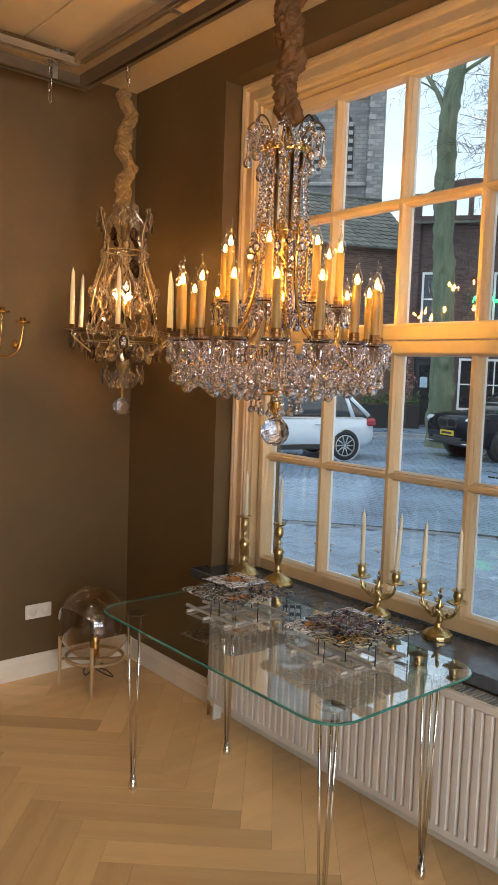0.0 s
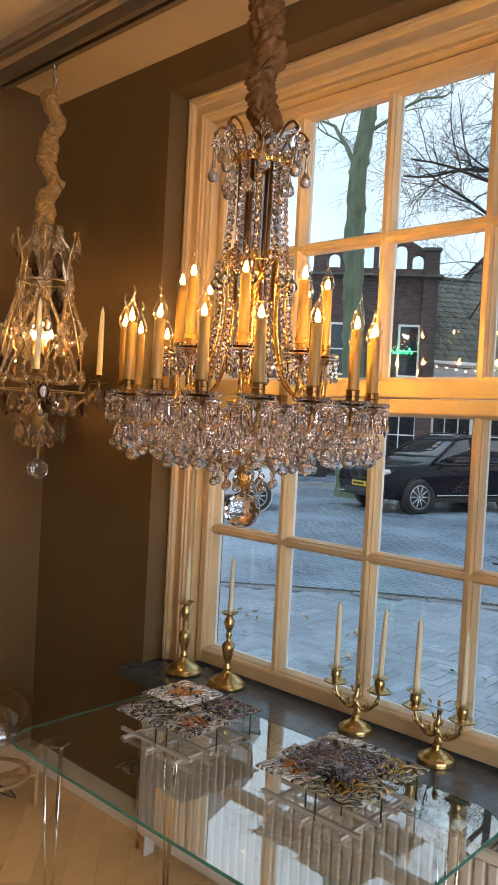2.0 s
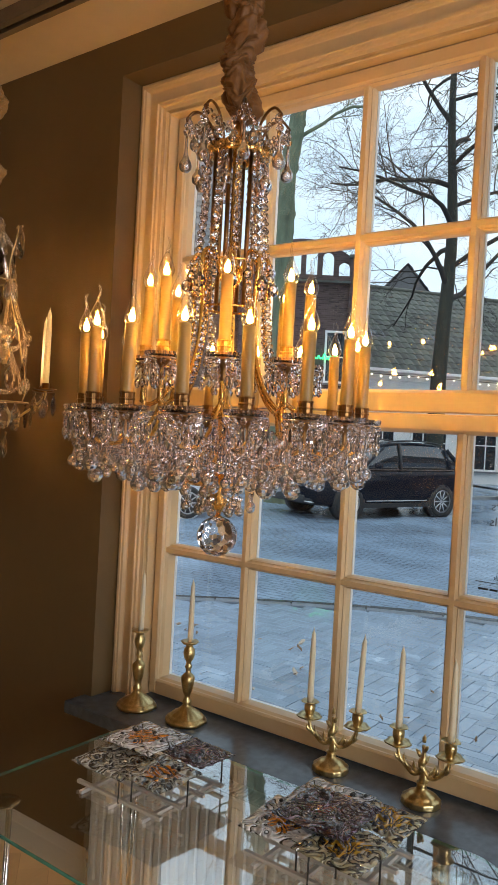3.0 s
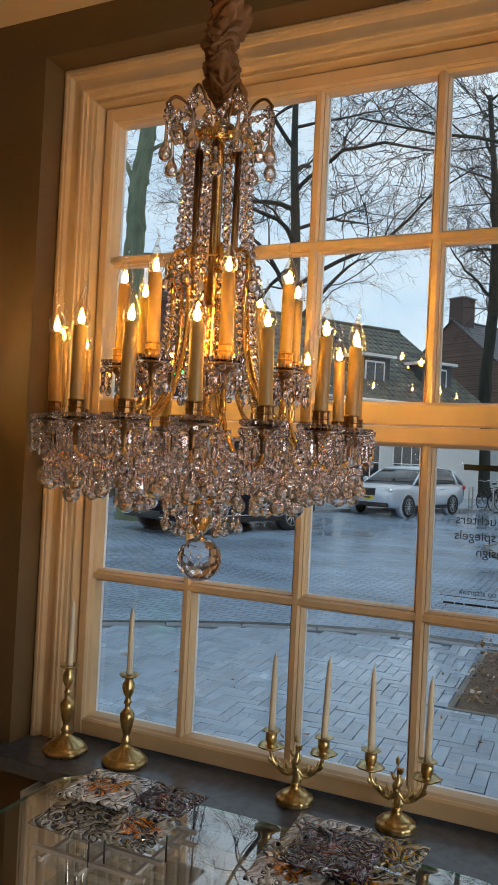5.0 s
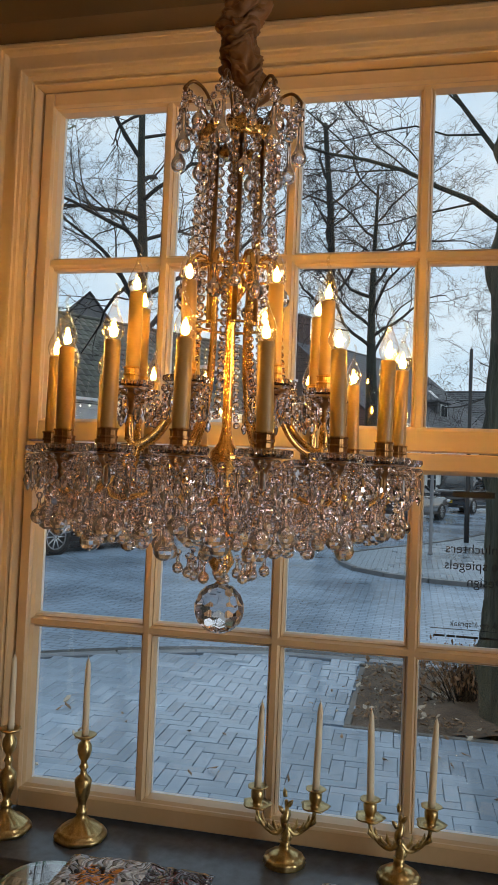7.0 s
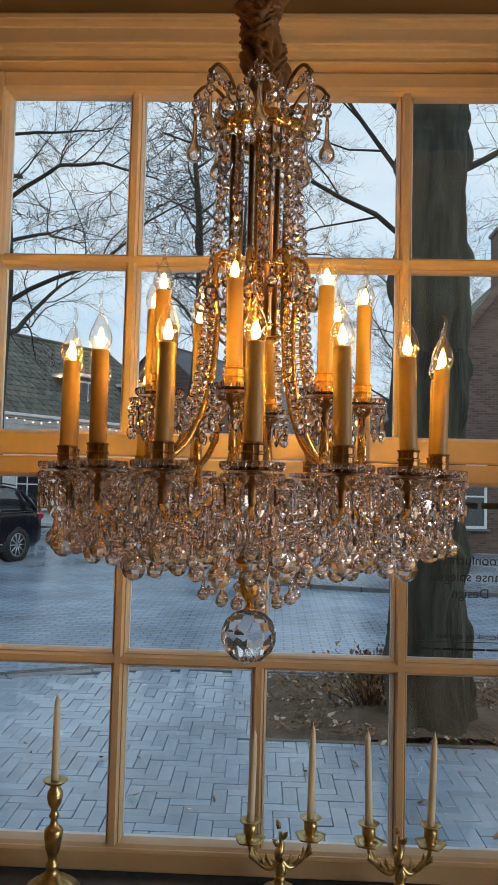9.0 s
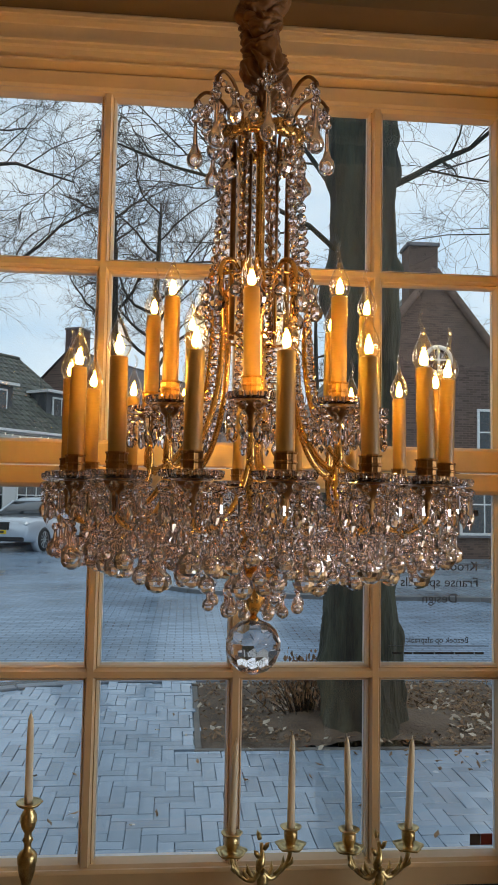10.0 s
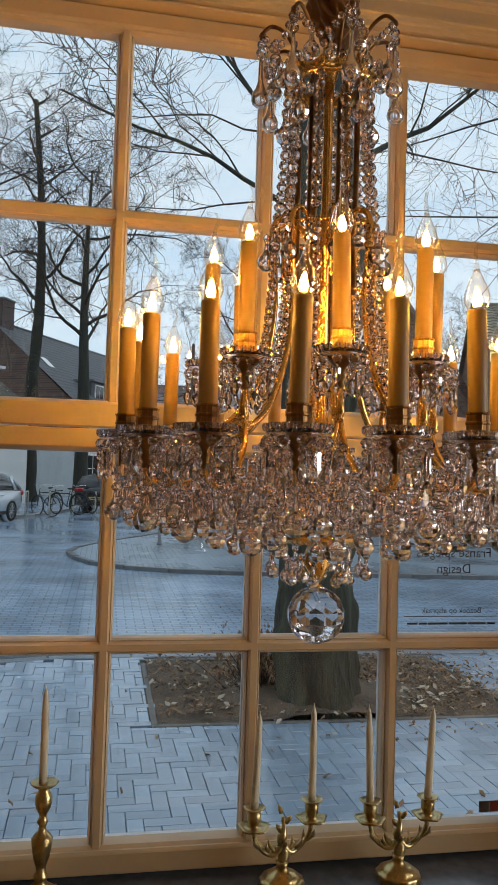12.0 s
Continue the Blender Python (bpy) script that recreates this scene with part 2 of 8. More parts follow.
        return self.add(V, F, False, m)

    def mesh(self, name, material):
        me = bpy.data.meshes.new(name)
        me.from_pydata(self.v, [], self.f)
        me.polygons.foreach_set("use_smooth", self.s)
        if material:
            me.materials.append(material)
        me.update()
        return me


def part(name, m, material, parent=None, label="", pos=None):
    """ONE mesh object, under a thing or a part when a parent is given. m: an M or a mesh made before."""
    ob = new(name, m.mesh(name, material) if isinstance(m, M) else m)
    if parent:
        ob.parent = parent
    if pos is not None:
        ob.matrix_local = pos
    if label:
        ob["label"] = label
    return ob


def thing(name, label, category, at=None, group="", kind="", m=None, material=None):
    ob = new(name, m.mesh(name, material) if m else None)
    if at is not None:
        ob.matrix_world = at
    return tagged(ob, label, category, group, kind)


def turn(a, x=0, y=0, z=0):
    return Matrix.Rotation(a, 4, "Z") @ Matrix.Translation((x, y, z))


def smooth_path(pts, n=6):
    """A curve through all the points."""
    P = [Vector(p) for p in pts]
    P = [2 * P[0] - P[1], *P, 2 * P[-1] - P[-2]]
    out = []
    for i in range(1, len(P) - 2):
        for k in range(n):
            t = k / n
            out.append(0.5 * (2 * P[i] + (P[i + 1] - P[i - 1]) * t + (2 * P[i - 1] - 5 * P[i] + 4 * P[i + 1] - P[i + 2]) * t * t + (3 * P[i] - P[i - 1] - 3 * P[i + 1] + P[i + 2]) * t ** 3))
    out.append(P[-2])
    return out


# ---- the room ----
WX, NY, CZ = 2.50, 4.00, 3.345  # window wall, far wall, ceiling
OY0, OY1, OZ0, OZ1 = 1.212, 3.150, 0.68, 3.195  # the window's opening
SX0, SY0 = -3.2, -3.0  # the walls behind the camera

w = M()
w.box(WX, SY0 - 0.3, -0.2, WX + 0.46, OY0, CZ + 0.3)
w.box(WX, OY1, -0.2, WX + 0.46, NY + 0.3, CZ + 0.3)
w.box(WX, OY0, -0.2, WX + 0.46, OY1, OZ0)
w.box(WX, OY0, OZ1, WX + 0.46, OY1, CZ + 0.3)
thing("wall_east", "dark taupe painted wall with the deep window opening", "wall", kind="structure", m=w, material=WALL)
thing("wall_north", "dark taupe painted wall, bare", "wall", kind="structure", m=M().box(SX0, NY, -0.2, WX, NY + 0.3, CZ + 0.3), material=WALL)
thing("wall_west", "taupe painted wall of the showroom", "wall", kind="structure", m=M().box(SX0 - 0.3, SY0 - 0.3, -0.2, SX0, NY + 0.3, CZ + 0.3), material=WALL)
# opening and bars behind the camera are assumed, added to let light in
ws = M()
ws.box(SX0, SY0 - 0.3, -0.2, -2.2, SY0, CZ + 0.3)
ws.box(1.6, SY0 - 0.3, -0.2, WX, SY0, CZ + 0.3)
ws.box(-2.2, SY0 - 0.3, -0.2, 1.6, SY0, 0.6)
ws.box(-2.2, SY0 - 0.3, 3.0, 1.6, SY0, CZ + 0.3)
thing("wall_south", "taupe painted wall with an unseen, assumed window opening", "wall", kind="structure", m=ws, material=WALL)
w2 = thing("assumed_window", "assumed window with cream wooden bars, behind the camera", "window", kind="structure", at=pose(0, 0, 0))
for k in range(5):
    part("post", M().box(-2.2 + 0.93 * k, SY0 - 0.14, 0.601, -2.14 + 0.93 * k, SY0 - 0.08, 2.999), CREAM, w2)
part("rail", M().box(-2.19, SY0 - 0.15, 1.76, 1.59, SY0 - 0.07, 1.84), CREAM, w2)
# area lamp added outside the assumed opening, fills the room from behind
day = new("south_fill_daylight", bpy.data.lights.new("south_fill_daylight", "AREA"))
day.data.shape, day.data.size, day.data.size_y = "RECTANGLE", 3.7, 2.3
day.data.energy, day.data.color = DAY, (0.95, 0.97, 1.0)
day.matrix_world = look((-0.3, SY0 - 0.32, 1.8), (-0.3, 0, 1.2))
# unseen spots with ceiling rings, added to brighten floor and radiator
for dx, dy, power in ((0.95, 2.75, 1.0), (0.75, 1.55, 0.08), (0.70, 0.35, 0.12)):
    dl = new("floor_fill_spot", bpy.data.lights.new("floor_fill_spot", "SPOT"))
    dl.data.energy, dl.data.color, dl.data.spot_size, dl.data.spot_blend, dl.data.shadow_soft_size = SPOT * power, (1.0, 0.80, 0.54), radians(62), 0.6, 0.05
    dl.matrix_world = look((dx, dy, CZ - 0.03), (dx, dy + 0.02, 0))
    thing("fill_spot_ring", "unseen white ceiling ring added for a floor fill spot", "lamp", pose(dx, dy, CZ - 0.022), group="ceiling downlights", m=M().lathe([(0.058, 0.012), (0.064, 0.0), (0.076, 0.0), (0.078, 0.015), (0.058, 0.016), (0.058, 0.012)], 24), material=WHITEP)
c = M().box(SX0, SY0, CZ, WX, NY, CZ + 0.25)
for i in range(5):
    xa = 1.69 - 1.2 * i
    for ya, yb in ((SY0, -0.9), (-0.892, 1.5), (1.508, 3.70)):
        c.box(max(SX0, xa - 1.195), ya, CZ - 0.016, xa - 0.004, yb, CZ - 0.0005, b=0.003)
for ya, yb in ((SY0, -0.9), (-0.892, 1.5), (1.508, 3.70)):
    c.box(1.692, ya, CZ - 0.016, 1.978, yb, CZ - 0.0005, b=0.003)
thing("ceiling", "warm cream painted ceiling with shallow board joints", "ceiling", kind="structure", m=c, material=CEIL)
floor = thing("floor", "pale oiled oak herringbone parquet", "floor", kind="structure", m=M().box(SX0, SY0, -0.2, WX, NY, -0.012), material=SUBFLOOR)

prof = [(0, 0), (0.018, 0), (0.018, 0.085), (0.015, 0.092), (0.013, 0.10), (0.009, 0.112), (0.004, 0.122), (0, 0.124)]
sk = M()
for a, b_ in zip(prof, prof[1:]):
    sk.add([(SX0, NY - a[0], a[1]), (WX - a[0], NY - a[0], a[1]), (WX - b_[0], NY - b_[0], b_[1]), (SX0, NY - b_[0], b_[1])], [(0, 1, 2, 3)])
    sk.add([(WX - a[0], NY - a[0], a[1]), (WX - a[0], SY0, a[1]), (WX - b_[0], SY0, b_[1]), (WX - b_[0], NY - b_[0], b_[1])], [(0, 1, 2, 3)])
thing("baseboard", "cream white moulded skirting board along the walls", "baseboard", kind="structure", m=sk, material=SKIRT)

# window: box frame, two sashes, bars and panes
win = thing("window_1", "large cream wooden sash window with sixteen small panes", "window", kind="structure", at=pose(0, 0, 0))
FI0, FI1, FZ = 1.345, 3.018, 3.078  # sash edges
prof = [(-0.004, 2.70), (-0.004, 2.606), (0.004, 2.600), (0.014, 2.600), (0.016, 2.604), (0.024, 2.606), (0.030, 2.618), (0.034, 2.621), (0.068, 2.623), (0.071, 2.613), (0.080, 2.614), (0.083, 2.620), (0.092, 2.622), (0.096, 2.630), (0.110, 2.634), (0.111, 2.668), (0.1145, 2.668), (0.1155, 2.646), (0.121, 2.649), (0.121, 2.72)]
fm = M()
for (d0, x0), (d1, x1) in zip(prof, prof[1:]):
    ring = lambda d, x: [(x, OY1 - 0.006 - d, 0.70), (x, OY1 - 0.006 - d, OZ1 - 0.004 - d), (x, OY0 + 0.006 + d, OZ1 - 0.004 - d), (x, OY0 + 0.006 + d, 0.70)]
    A, B = ring(d0, x0), ring(d1, x1)
    for i in range(3):
        fm.add([A[i], A[i + 1], B[i + 1], B[i]], [(0, 1, 2, 3)])
part("box_frame", fm, CREAM, win)
COLS = [2.970, 2.559, 2.150, 1.746]  # left edge of the glass in each column
BAR, GX = 0.043, 2.752
EDGE = 1.393
ROWS_Z = [(3.010, 2.520), (2.478, 1.985), (1.845, 1.345), (1.302, 0.806)]
for nm, z0, z1, top, bot, fx in (("upper_sash", 1.9112, FZ - 0.012, 3.010, 1.985, 2.690), ("lower_sash", 0.742, 1.9065, 1.845, 0.806, 2.684)):
    s = M()
    s.box(fx, COLS[0] + 0.010, z0, fx + 0.06, FI1 - 0.004, z1, b=0.003)
    s.box(fx, FI0 + 0.004, z0, fx + 0.06, EDGE - 0.010, z1, b=0.003)
    s.box(fx + 0.001, EDGE - 0.010, top + 0.010, fx + 0.06, COLS[0] + 0.010, z1, b=0.003)
    s.box(fx + 0.001, EDGE - 0.010, z0, fx + 0.06, COLS[0] + 0.010, bot - 0.010, b=0.003)
    for (x0, o0), (x1, o1) in zip([(fx + 0.004, 0.010), (fx + 0.010, 0.006), (fx + 0.018, 0.0065), (fx + 0.030, 0.0)], [(fx + 0.010, 0.006), (fx + 0.018, 0.0065), (fx + 0.030, 0.0), (GX + 0.01, 0.0)]):
        r = lambda x, o: [(x, COLS[0] + o, bot - o), (x, COLS[0] + o, top + o), (x, EDGE - o, top + o), (x, EDGE - o, bot - o)]
        A, B = r(x0, o0), r(x1, o1)
        for i in range(4):
            j = (i + 1) % 4
            s.add([A[i], A[j], B[j], B[i]], [(0, 1, 2, 3)])
    sash = part(nm, s, CREAM, win)
    hp = [(-0.5, GX + 0.012), (-0.5, fx + 0.044), (-0.40, fx + 0.032), (-0.34, fx + 0.034), (-0.20, fx + 0.018), (0.20, fx + 0.018), (0.34, fx + 0.034), (0.40, fx + 0.032), (0.5, fx + 0.044), (0.5, GX + 0.012)]
    for c_ in COLS[1:]:
        v = M()
        yc = c_ + BAR / 2
        for (u0, x0), (u1, x1) in zip(hp, hp[1:]):
            v.add([(x0, yc + u0 * BAR, bot - 0.004), (x1, yc + u1 * BAR, bot - 0.004), (x1, yc + u1 * BAR, top + 0.004), (x0, yc + u0 * BAR, top + 0.004)], [(0, 1, 2, 3)])
        part("glazing_bar", v, CREAM, sash)
    zc = 2.499 if nm == "upper_sash" else 1.3235
    v = M()
    for (u0, x0), (u1, x1) in zip(hp, hp[1:]):
        v.add([(x0 + 0.0008, EDGE - 0.004, zc + u0 * BAR), (x1 + 0.0008, EDGE - 0.004, zc + u1 * BAR), (x1 + 0.0008, COLS[0] + 0.004, zc + u1 * BAR), (x0 + 0.0008, COLS[0] + 0.004, zc + u0 * BAR)], [(0, 1, 2, 3)])
    part("glazing_bar", v, CREAM, sash)
rights = [COLS[1] + BAR, COLS[2] + BAR, COLS[3] + BAR, EDGE]
for (zt, zb) in ROWS_Z:
    for yl, yr in zip(COLS, rights):
        p = part("pane", M().add([(GX, yl + 0.006, zb - 0.006), (GX, yr - 0.006, zb - 0.006), (GX, yr - 0.006, zt + 0.006), (GX, yl + 0.006, zt + 0.006)], [(0, 1, 2, 3)]), PANE, win)
# pale putty and outer ledges round the panes
PUTTY = mat("white_outer_putty", (0.78, 0.79, 0.80), 0.45, spread=0.06, scale=12)
for (zt, zb) in ROWS_Z:
    for yl, yr in zip(COLS, rights):
        pu = M().box(GX + 0.003, yr - 0.004, zb - 0.016, GX + 0.030, yl + 0.004, zb - 0.002)
        pu.box(GX + 0.003, yl - 0.002, zb - 0.0015, GX + 0.016, yl + 0.005, zt + 0.004)
        pu.box(GX + 0.003, yr - 0.005, zb - 0.0015, GX + 0.016, yr + 0.002, zt + 0.004)
        part("glazing_putty", pu, PUTTY, win)
thing("window_sill", "black polished stone window sill, deep", "window sill", kind="structure", m=M().box(2.398, 1.05, 0.682, 2.716, 3.192, 0.731, b=0.004), material=STONE)

# ---- great chandelier ----
rnd = random.Random(7)


def bead_into(m, p, r, seg=8):
    m.lathe([(0, -r), (r * 0.62, -r * 0.8), (r, -r * 0.2), (r, r * 0.2), (r * 0.62, r * 0.8), (0, r)], seg, Matrix.Translation(p) @ Matrix.Rotation(rnd.random() * 3, 4, "Z") @ Matrix.Rotation(rnd.uniform(-0.3, 0.3), 4, "X"), smooth=False)


def chain(pts, r, gap=1.0):
    """A string of cut beads along a curve."""
    m = M()
    P = smooth_path(pts, 24)
    run, step = 0.0, 2 * r * gap
    bead_into(m, P[0], r)
    for a, b in zip(P, P[1:]):
        d = (b - a).length
        while run + d >= step:
            t = (step - run) / d
            a = a + (b - a) * t
            d = (b - a).length
            run = 0.0
            bead_into(m, a, r)
        run += d
    return m


def pear_drop(h=0.075, r=0.017):
    """A cut pear drop that hangs from its top at z = 0."""
    m = M()
    m.lathe([(0, 0), (0.006, -0.005), (0.0065, -0.012), (0.003, -0.019), (0.003, -0.022)], 8, smooth=False)
    m.lathe([(0.003, -0.0215), (0.0042, -h * 0.45), (r * 0.48, -h + r * 2.0), (r * 0.82, -h + r * 1.6), (r, -h + r), (r * 0.84, -h + r * 0.45), (r * 0.45, -h + r * 0.1), (0, -h)], 12, smooth=False)
    return m


def ball_drop(r=0.018, neck=0.045):
    """A glass ball, cut below, on a tapered neck that hangs from z = 0."""
    m = M()
    bead_into(m, (0, 0, -0.007), 0.0075)
    zc = -0.012 - neck - r
    m.lathe([(0.0028, -0.013), (0.0036, -0.013 - neck * 0.5), (r * 0.34, zc + r * 1.02), (r * 0.60, zc + r * 0.82), (r * 0.85, zc + r * 0.52), (r, zc)], 16)
    m.lathe([(r, zc), (r * 0.93, zc - r * 0.36), (r * 0.72, zc - r * 0.70), (r * 0.36, zc - r * 0.93), (0, zc - r)], 10, smooth=False)
    return m


def horn_drop(h=0.135, r=0.0175):
    """Two cut beads over a long tapered neck that swells into a pear."""
    m = M()
    for z, q in ((-0.010, 0.0085), (-0.027, 0.0100)):
        bead_into(m, (0, 0, z), q, 10)
    m.lathe([(0.0028, -0.036), (0.0040, -0.048), (0.0050, -h + 3.0 * r), (r * 0.55, -h + 2.1 * r), (r * 0.88, -h + 1.55 * r), (r, -h + r), (r * 0.88, -h + 0.45 * r), (r * 0.5, -h + 0.1 * r), (0, -h)], 16)
    return m


def spear_prism(h=0.075, w=0.0085):
    """An octagon button over a bevelled prism, with a small kite below."""
    m = M()
    bead_into(m, (0, 0, -0.009), 0.0085)
    t = w * 0.62
    sec = lambda z, k: [(w * k, 0, z), (w * 0.45 * k, t * k, z), (-w * 0.45 * k, t * k, z), (-w * k, 0, z), (-w * 0.45 * k, -t * k, z), (w * 0.45 * k, -t * k, z)]
    V = sec(-0.019, 0.4) + sec(-0.025, 1) + sec(-h + 0.016, 1) + sec(-h + 0.010, 1.15) + sec(-h, 0.12)
    F = [(j * 6 + i, j * 6 + (i + 1) % 6, (j + 1) * 6 + (i + 1) % 6, (j + 1) * 6 + i) for j in range(4) for i in range(6)]
    m.add(V, F + [tuple(range(6))[::-1], tuple(range(24, 30))])
    m.lathe([(0, -h + 0.001), (0.0062, -h - 0.006), (0.0, -h - 0.020)], 4, Matrix.Rotation(0.5, 4, "Z"), smooth=False)
    return m


def scallop_dish(r=0.050, n=22):
    """A pressed glass drip dish with an upright toothed rim."""
    seg = 4 * n
    tooth = lambda i, z: 1.0 if z < 0.0 else (1.03 if i % 4 in (0, 1) else 0.955)
    return M().lathe([(0.012, -0.006), (r * 0.6, -0.005), (r * 0.94, -0.003), (r, 0.001), (r * 1.02, 0.006), (r * 1.0, 0.0105), (r * 0.93, 0.011), (r * 0.86, 0.003), (r * 0.5, -0.001), (0.012, -0.001)], seg, smooth=False, ripple=tooth)


def faceted_ball(r, seg=14, rings=9):
    """A ball ground flat on staggered rows of facets."""
    N = [Vector((0, 0, -1)), Vector((0, 0, 1))]
    for j in range(1, rings):
        q = math.pi * j / rings
        n = max(4, round(seg * math.sin(q) ** 0.7))
        N += [Vector((math.sin(q) * math.cos(2 * math.pi * (i + 0.5 * j) / n), math.sin(q) * math.sin(2 * math.pi * (i + 0.5 * j) / n), -math.cos(q))) for i in range(n)]
    bm = bmesh.new()
    for p in N:
        bm.verts.new(p)
    bmesh.ops.convex_hull(bm, input=bm.verts)
    corners = []
    for f in bm.faces:
        # where the three facet planes meet
        nf = (f.verts[1].co - f.verts[0].co).cross(f.verts[2].co - f.verts[0].co).normalized()
        d = nf.dot(f.verts[0].co)
        corners.append(nf * (r / d))
    bm.free()
    bm = bmesh.new()
    for p in corners:
        bm.verts.new(p)
    bmesh.ops.remove_doubles(bm, verts=bm.verts, dist=r * 0.004)
    bmesh.ops.convex_hull(bm, input=bm.verts)
    bmesh.ops.recalc_face_normals(bm, faces=bm.faces)
    bm.verts.index_update()
    m = M().add([v.co[:] for v in bm.verts], [tuple(v.index for v in f.verts) for f in bm.faces])
    bm.free()
    return m


def flame_bulb():
    """Clear bulb in the shape of a wind-blown flame, from its socket at z = 0."""
    m = M()
    m.lathe([(0.010, 0), (0.0150, 0.006), (0.0195, 0.016), (0.0200, 0.024), (0.0172, 0.036), (0.0122, 0.048), (0.0076, 0.058), (0.0048, 0.066)], 14)
    m.tube(smooth_path([(0, 0, 0.064), (0.001, 0, 0.074), (0.005, 0, 0.084), (0.006, 0, 0.093), (0.002, 0.001, 0.102), (-0.001, 0.001, 0.106)], 3), [0.0049, 0.0046, 0.0042, 0.0038, 0.0035, 0.0033, 0.0031, 0.003, 0.0029, 0.0028, 0.0027, 0.0025, 0.0023, 0.002, 0.0017, 0.001][:16], 8)
    return m


def flame_filament():
    m = M()
    for k in range(3):
        a = 2 * math.pi * k / 3
        m.tube([(0.003 * math.cos(a), 0.003 * math.sin(a), 0.010), (0.0040 * math.cos(a), 0.0040 * math.sin(a), 0.018), (0.0015 * math.cos(a), 0.0015 * math.sin(a), 0.034)], [0.0030, 0.0044, 0.0014], 6)
    return m


def ribbed_cup(r, h):
    """A pierced metal cup: thin hoops over upright ribs."""
    prof = [(r * 0.62, 0), (r * 1.15, 0.001), (r * 1.15, 0.004)]
    for z in (0.30, 0.62):
        prof += [(r * 1.02, h * z - 0.003), (r * 1.12, h * z - 0.001), (r * 1.12, h * z + 0.001), (r * 1.02, h * z + 0.003)]
    prof += [(r * 1.02, h - 0.004), (r * 1.14, h - 0.002), (r * 1.12, h), (r * 0.9, h)]
    return M().lathe(prof, 48, smooth=False, ripple=lambda i, z: 1.0 if i % 4 else 1.05)


drop_me = pear_drop().mesh("drop", CRYS)
small_drop_me = pear_drop(0.056, 0.0115).mesh("drop", CRYS)
horn_drop_me = horn_drop().mesh("drop", CRYS)
ball_big_me = ball_drop(0.0205, 0.024).mesh("drop", CRYS)
ball_mid_me = ball_drop(0.0165, 0.021).mesh("drop", CRYS)
ball_small_me = ball_drop(0.0125, 0.017).mesh("drop", CRYS)
prism_me = spear_prism(0.060, 0.0066).mesh("prism", CRYS)
bd_ = M()
for z, r in ((-0.008, 0.0085), (-0.0225, 0.0065), (-0.0345, 0.0060)):
    bead_into(bd_, (0, 0, z), r)
bd_.lathe([(0, -0.039), (0.0065, -0.047), (0.0085, -0.056), (0.005, -0.066), (0.0, -0.070)], 8, smooth=False)
bead_drop_me = bd_.mesh("bead_drop", CRYS)
prism_short_me = spear_prism(0.050, 0.0060).mesh("prism", CRYS)
prism_long_me = spear_prism(0.078, 0.0062).mesh("prism", CRYS)
dish_me = scallop_dish().mesh("drip_dish", CRYS)
dish_small_me = scallop_dish(0.045, 20).mesh("drip_dish", CRYS)
pan_me = M().lathe([(0.003, -0.060), (0.008, -0.055), (0.005, -0.048), (0.009, -0.040), (0.006, -0.034), (0.010, -0.024), (0.020, -0.014), (0.032, -0.009), (0.030, -0.0065), (0.004, -0.0065)], 20).mesh("drip_pan", DARKB)
cup_me = ribbed_cup(0.0165, 0.043).mesh("candle_cup", DARKB)
cup_hi_me = ribbed_cup(0.0165, 0.043).mesh("candle_cup", mat("dull_gilt", (0.42, 0.22, 0.065), 0.3, 1.0, spread=0.2, scale=40))
TOP = 0.196
sleeve_me = M().lathe([(0.0150, 0), (0.0152, 0.004), (0.0150, 0.08), (0.0149, TOP - 0.0375), (0.0142, TOP - 0.036), (0.0095, TOP - 0.036), (0.0095, TOP - 0.043)], 18).mesh("candle_sleeve", SLEEVE)
bulb_me = flame_bulb().mesh("bulb", BULBG)
fila_me = flame_filament().mesh("filament", FILA)
ZB = 1.478


def lifted(m):
    m.v = [(x, y, z - ZB) for x, y, z in m.v]
    return m


